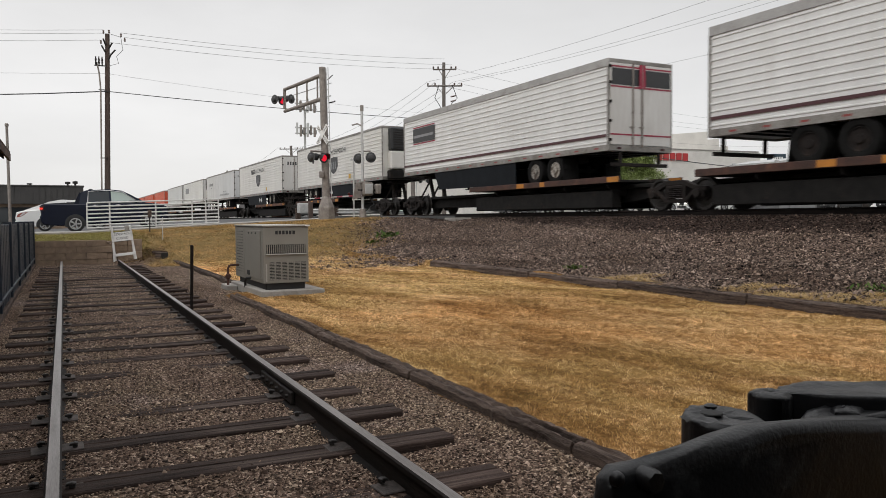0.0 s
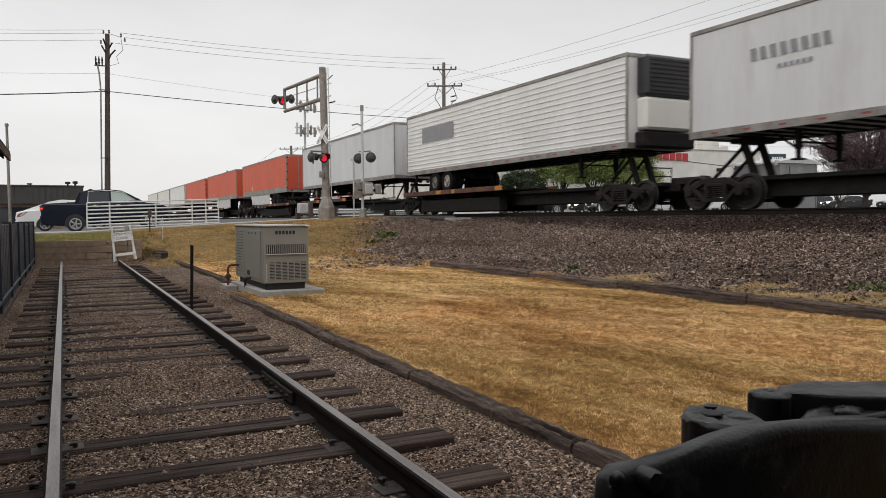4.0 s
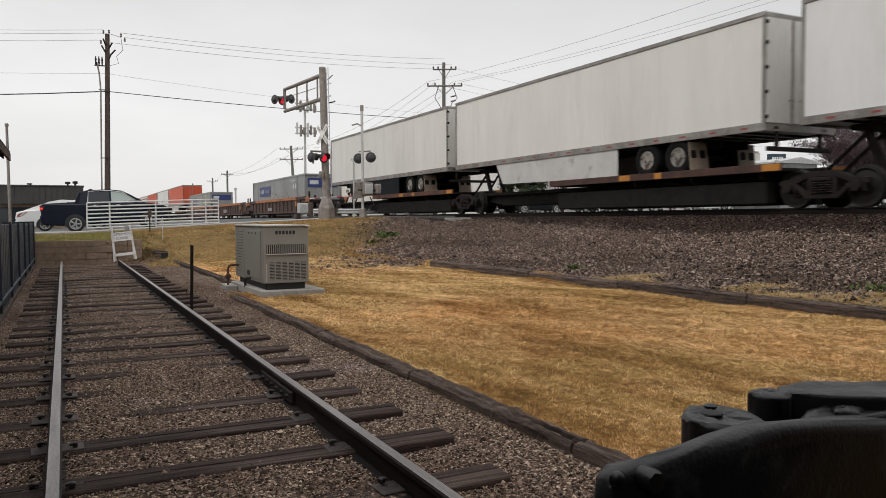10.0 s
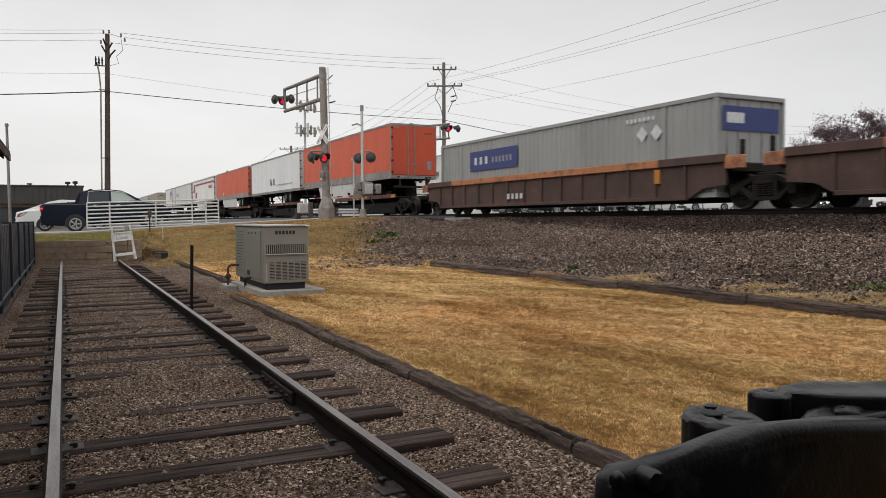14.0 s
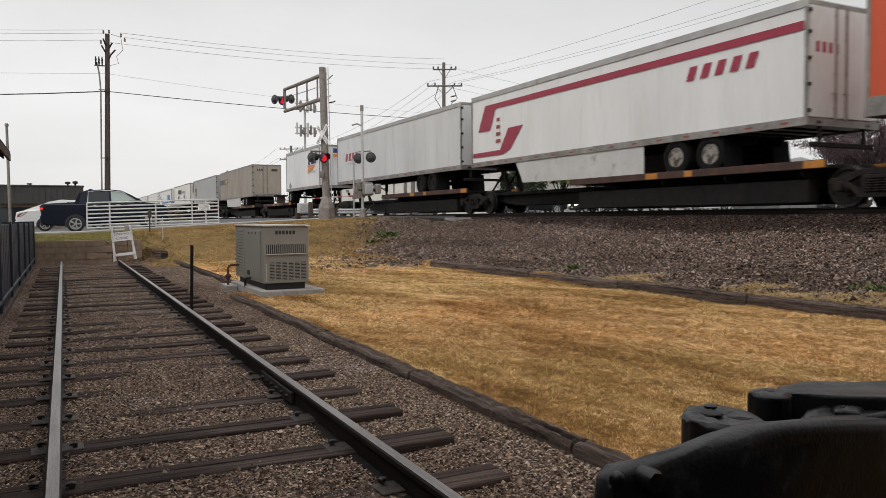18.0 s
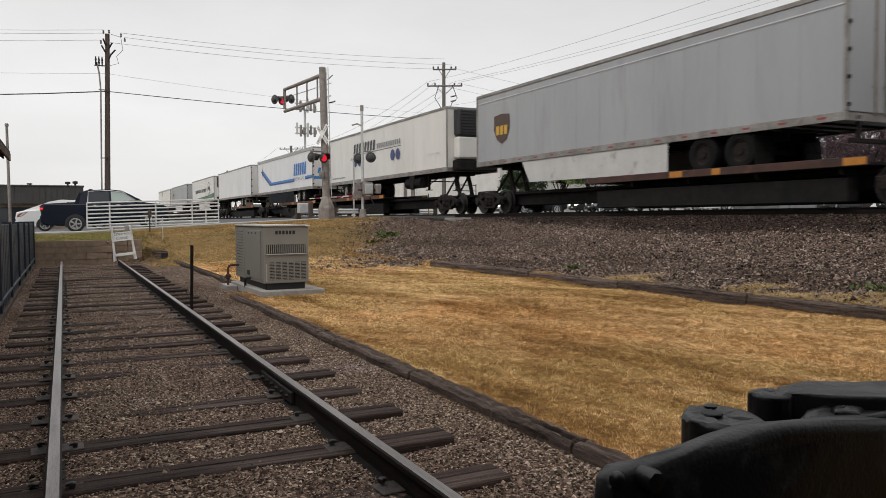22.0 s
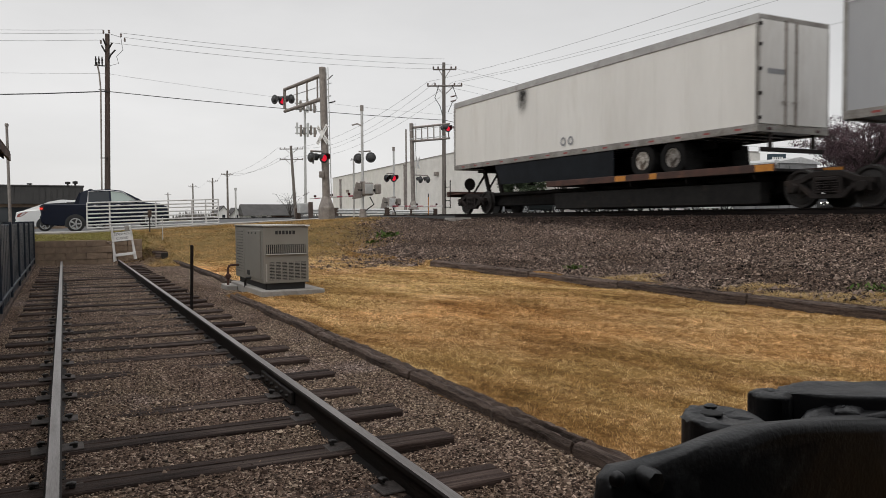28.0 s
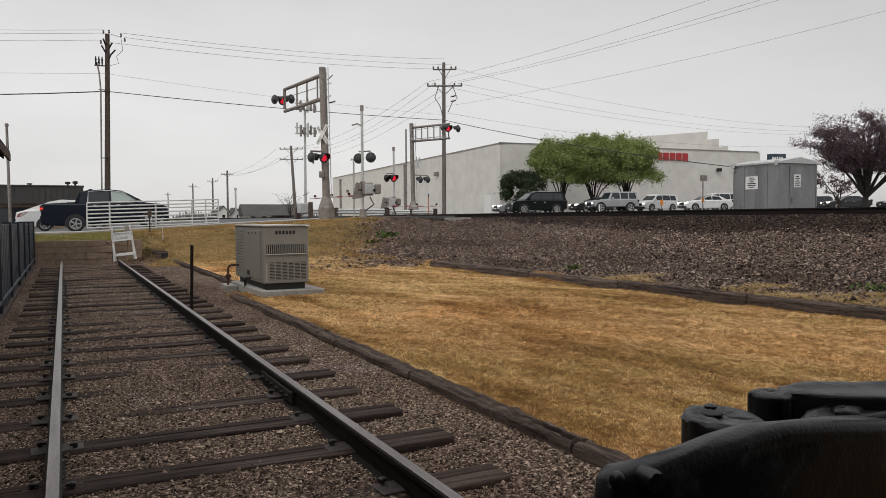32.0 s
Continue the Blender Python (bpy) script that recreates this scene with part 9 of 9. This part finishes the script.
    part("roof", Shape().box(49.2, 55.8, 194.6, 199.4, 2.2, 2.6, 0.1), M_ROOF, e)


build_left()


# ---------------------------------------------------------------- trees
def leaf_mat(name, cols):
    return island_mat(name, cols, 0.7)


L_GREEN = leaf_mat("spring_green_leaves", [(0.10, 0.142, 0.037), (0.185, 0.236, 0.068), (0.27, 0.32, 0.115), (0.135, 0.18, 0.048), (0.34, 0.38, 0.155)])
L_PURPLE = leaf_mat("purple_plum_leaves", [(0.052, 0.033, 0.038), (0.097, 0.061, 0.069), (0.15, 0.102, 0.113), (0.067, 0.042, 0.047)])
L_DARK = leaf_mat("dark_evergreen_needles", [(0.025, 0.036, 0.02), (0.045, 0.06, 0.034), (0.075, 0.092, 0.055)])
M_BARK = mat("dark_bark", (0.05, 0.04, 0.034), (0.025, 0.02, 0.017), 0.95, scale=4, fine=30, bump=0.6)


def make_tree(label, x, y, z, height, spread, leaves, material, seed, leaf=0.22, trunk=0.2, low=0.25, limbs=9, bare=0.0, fork=0.12, dome=0.0):
    """Trunk, forking limbs and twigs; leaves sit in clumps round the twigs."""
    r = random.Random(seed)
    nr = np.random.RandomState(seed)
    e = thing("tree", label, "tree", "trees by the store")
    s = Shape()
    s.tube([(x, y, z - 0.2), (x + 0.05, y, z + height * fork * 0.5), (x, y + 0.05, z + height * fork)], [trunk * 1.3, trunk, trunk * 0.95], 9)
    part("trunk", s, M_BARK, e)
    tips = []
    for i in range(limbs):
        a = 2 * math.pi * i / limbs + r.uniform(-0.3, 0.3)
        out = spread * r.uniform(0.35, 0.95) * (1 if i % 3 else 0.35)
        zt = height * r.uniform(0.62, 0.95) * (1.0 - 0.22 * (out / spread) ** 2)
        p0 = Vector((x, y, z + height * fork * r.uniform(0.8, 1.0)))
        p3 = Vector((x + math.cos(a) * out, y + math.sin(a) * out, z + zt))
        p1 = p0.lerp(p3, 0.33) + Vector((r.uniform(-.15, .15), r.uniform(-.15, .15), height * 0.05))
        p2 = p0.lerp(p3, 0.66) + Vector((r.uniform(-.25, .25), r.uniform(-.25, .25), height * 0.05))
        ls = Shape().tube([p0, p1, p2, p3], [trunk * 0.55, trunk * 0.38, trunk * 0.22, trunk * 0.07], 6)
        tips.append((p2, p3))
        for j in range(7):
            t = r.uniform(0.3, 0.98)
            b0 = (p0.lerp(p1, t * 3) if t < 0.33 else p1.lerp(p2, t * 3 - 1) if t < 0.66 else p2.lerp(p3, t * 3 - 2))
            aa = a + r.uniform(-1.4, 1.4)
            ln = spread * r.uniform(0.22, 0.5)
            b1 = b0 + Vector((math.cos(aa) * ln, math.sin(aa) * ln, r.uniform(-0.02, 0.4) * ln + height * 0.03))
            if b1.z > z + height:
                b1.z = z + height * r.uniform(0.9, 1.0)
            bm_ = b0.lerp(b1, 0.5) + Vector((0, 0, 0.06 * ln))
            ls.tube([b0, bm_, b1], [trunk * 0.16, trunk * 0.1, trunk * 0.03], 4)
            tips.append((bm_, b1))
            if bare:
                for q in range(4):
                    c0 = b0.lerp(b1, r.uniform(0.3, 1.0))
                    c1 = c0 + Vector((r.uniform(-1, 1), r.uniform(-1, 1), r.uniform(-0.2, 0.9))) * ln * 0.45
                    ls.tube([c0, c1], [trunk * 0.05, trunk * 0.02], 3)
                    tips.append((c0, c1))
        part("limb", ls, M_BARK, e)
    k = leaves // len(tips)
    C = []
    for a, b in tips:
        t = nr.uniform(0.1, 1.12, (k, 1))
        base = np.array(a)[None] * (1 - t) + np.array(b)[None] * t
        if dome:
            break
        C.append(base + nr.normal(0, 1, (k, 3)) * np.array([spread * 0.08, spread * 0.08, height * 0.04])[None] * (0.45 if bare else 1.0))
    if dome:
        # leaf clumps that fill a rounded crown, thickest near its outside
        m = int(190 * dome)
        d = nr.normal(0, 1, (m, 3))
        d /= np.linalg.norm(d, axis=1, keepdims=True)
        d[:, 2] = np.where(d[:, 2] < -0.45, -d[:, 2], d[:, 2])
        rad = (0.35 + 0.65 * nr.uniform(0, 1, (m, 1)) ** 0.5) * (1 + 0.07 * nr.normal(0, 1, (m, 1)))
        lift = height * (1 + low) / 2
        mid = np.array([x, y, z + lift])[None]
        hub = mid + d * rad * 0.93 * np.array([spread, spread, height * (1 - low) / 2])[None]
        per = leaves // m
        size = spread * nr.uniform(0.06, 0.13, (m, 1, 1))
        C = [(hub[:, None, :] + nr.normal(0, 1, (m, per, 3)) * size * np.array([1, 1, 0.8])[None, None]).reshape(-1, 3)]
    C = np.concatenate(C)
    C = C if dome else C[C[:, 2] > z + height * low * nr.uniform(0.75, 1.25, len(C))]
    if not dome:
        C[:, 2] = np.minimum(C[:, 2], z + height * (1.02 + 0.02 * np.sin(C[:, 0] * 3)))
    n = len(C)
    u = nr.normal(0, 1, (n, 3))
    u /= np.linalg.norm(u, axis=1, keepdims=True)
    w = np.cross(u, nr.normal(0, 1, (n, 3)))
    w /= np.linalg.norm(w, axis=1, keepdims=True)
    sz = leaf * nr.uniform(0.5, 1.2, (n, 1))
    V = np.stack([C - u * sz, C + w * sz * 0.6, C + u * sz, C - w * sz * 0.6], 1).reshape(-1, 3)
    me = bulk("crown", V, np.arange(4 * n).reshape(n, 4), material, "", "", "")
    me.parent = e
    return e


make_tree("full spring-green tree with many upright limbs", 45.7, 63.5, 1.8, 7.6, 3.5, 52000, L_GREEN, 3, 0.10, 0.15, 0.15, 13, dome=1.0)
make_tree("full spring-green tree with many upright limbs", 48.4, 61.8, 1.8, 7.8, 3.2, 52000, L_GREEN, 5, 0.10, 0.15, 0.17, 14, dome=1.0)
make_tree("full spring-green tree with many upright limbs", 51.2, 60.1, 1.8, 7.6, 3.5, 52000, L_GREEN, 11, 0.10, 0.15, 0.14, 13, dome=1.0)
make_tree("dark evergreen shrub beside the store wall", 41.9, 64.9, 1.8, 4.4, 2.4, 22000, L_DARK, 8, 0.10, 0.12, 0.04, 9, dome=0.34)
make_tree("dark purple-leaved plum tree, half bare", 58.2, 39.2, 1.7, 8.3, 5.9, 46000, L_PURPLE, 21, 0.07, 0.25, 0.18, 22, bare=1.0, fork=0.14)
make_tree("small bare reddish tree behind the shelter", 66.5, 52.0, 1.9, 4.6, 2.6, 1500, L_PURPLE, 23, 0.10, 0.12, 0.3, 8, bare=1.0)
make_tree("small bare reddish tree behind parked cars", 70.0, 50.0, 1.9, 4.6, 2.6, 1500, L_PURPLE, 25, 0.10, 0.12, 0.3, 8, bare=1.0)
make_tree("leafless shrub beside the signal mast", 15.6, 57.0, 1.3, 2.6, 1.4, 100, L_PURPLE, 31, 0.05, 0.05, 0.2, 8, bare=1.0)


def weeds(name, cx, cy, n, spread, h, material, label):
    x, y = NPR.normal(cx, spread, n), NPR.normal(cy, spread * 1.4, n)
    z = ground_z(x, y)
    ang = NPR.uniform(0, 6.283, n)
    ln = h * NPR.uniform(0.3, 1.0, n)
    w = 0.25 * ln
    up = NPR.uniform(0.3, 1.0, n) * ln
    dx, dy = np.cos(ang), np.sin(ang)
    px, py = -dy * w, dx * w
    z0 = z + NPR.uniform(0, 0.5, n) * h
    V = np.stack([np.stack([x, y, z0], -1), np.stack([x + dx * ln * 0.5 + px, y + dy * ln * 0.5 + py, z0 + up * 0.6], -1), np.stack([x + dx * ln, y + dy * ln, z0 + up], -1), np.stack([x + dx * ln * 0.5 - px, y + dy * ln * 0.5 - py, z0 + up * 0.6], -1)], 1)
    return bulk(name, V.reshape(-1, 3), np.arange(4 * n).reshape(n, 4), material, label, "weeds")


M_BRUSH = island_mat("dead_brown_brush", [(0.05, 0.03, 0.018), (0.10, 0.06, 0.035), (0.16, 0.10, 0.06)])
oc = thing("timber_offcut", "short dark timber offcut lying by the track end", "timber", at=pose(2.72, 24.6, far_z(2.72, 24.6) + 0.0, 0, 0, 24))
part("timber", Shape().box(-0.13, 0.13, -0.1, 0.22, -0.03, 0.19, 0.012), M_DARKTIMBER, oc)
part("cut_end", Shape().box(-0.118, 0.118, -0.106, -0.098, -0.02, 0.178), M_BLACK, oc, "blackened cut end")
weeds("dead_brush", 2.2, 25.7, 1500, 0.33, 0.075, M_BRUSH, "dead brown brush and leaves at the wall end")
weeds("green_weeds", 11.0, 26.5, 130, 0.2, 0.2, M_WEED, "leafy green weeds on the bank")
weeds("green_weeds", 9.8, 25.0, 60, 0.12, 0.14, M_WEED, "leafy green weeds on the bank")
weeds("green_weeds", 8.5, 11.4, 60, 0.07, 0.10, M_WEED, "green weed clump in the ballast")
weeds("green_weeds", 9.0, 5.9, 70, 0.12, 0.09, M_WEED, "pale green weed clump in the ballast")

# a far line of bare trees and roofs along the horizon
_hx = []
for k in range(260):
    a = radians(-35 + 0.38 * k)
    d = 420 + 60 * math.sin(k * 1.7)
    _hx.append((math.sin(a) * d, math.cos(a) * d, 2.2 + 2.2 * abs(math.sin(k * 0.37)) + 1.5 * R.random()))
_v, _f = [], []
for (x, y, h) in _hx:
    for j in range(14):
        i = len(_v)
        xx, yy = x + R.uniform(-5, 5), y + R.uniform(-5, 5)
        hh = h * R.uniform(0.4, 1.1)
        w = R.uniform(0.25, 0.9)
        _v += [(xx - w, yy, 1.0), (xx + w, yy, 1.0), (xx + R.uniform(-1, 1), yy, 1.0 + hh)]
        _f.append((i, i + 1, i + 2))
bulk("distant_woods", _v, _f, island_mat("hazy_bare_woods", [(0.10, 0.09, 0.085), (0.16, 0.15, 0.14), (0.13, 0.125, 0.10)]), "low line of distant bare trees", "woods")


# ---------------------------------------------------------------- what moves
def motions():
    for e, s in MOVING:
        walk(e, [(t, pose(MAIN_X, s - travel(t), MAIN_Z)) for t in (0, 4, 8, 12, 16, 18, 19, 20, 21, 22, 23, 24, 28, 28.5, 29, 32)])


motions()
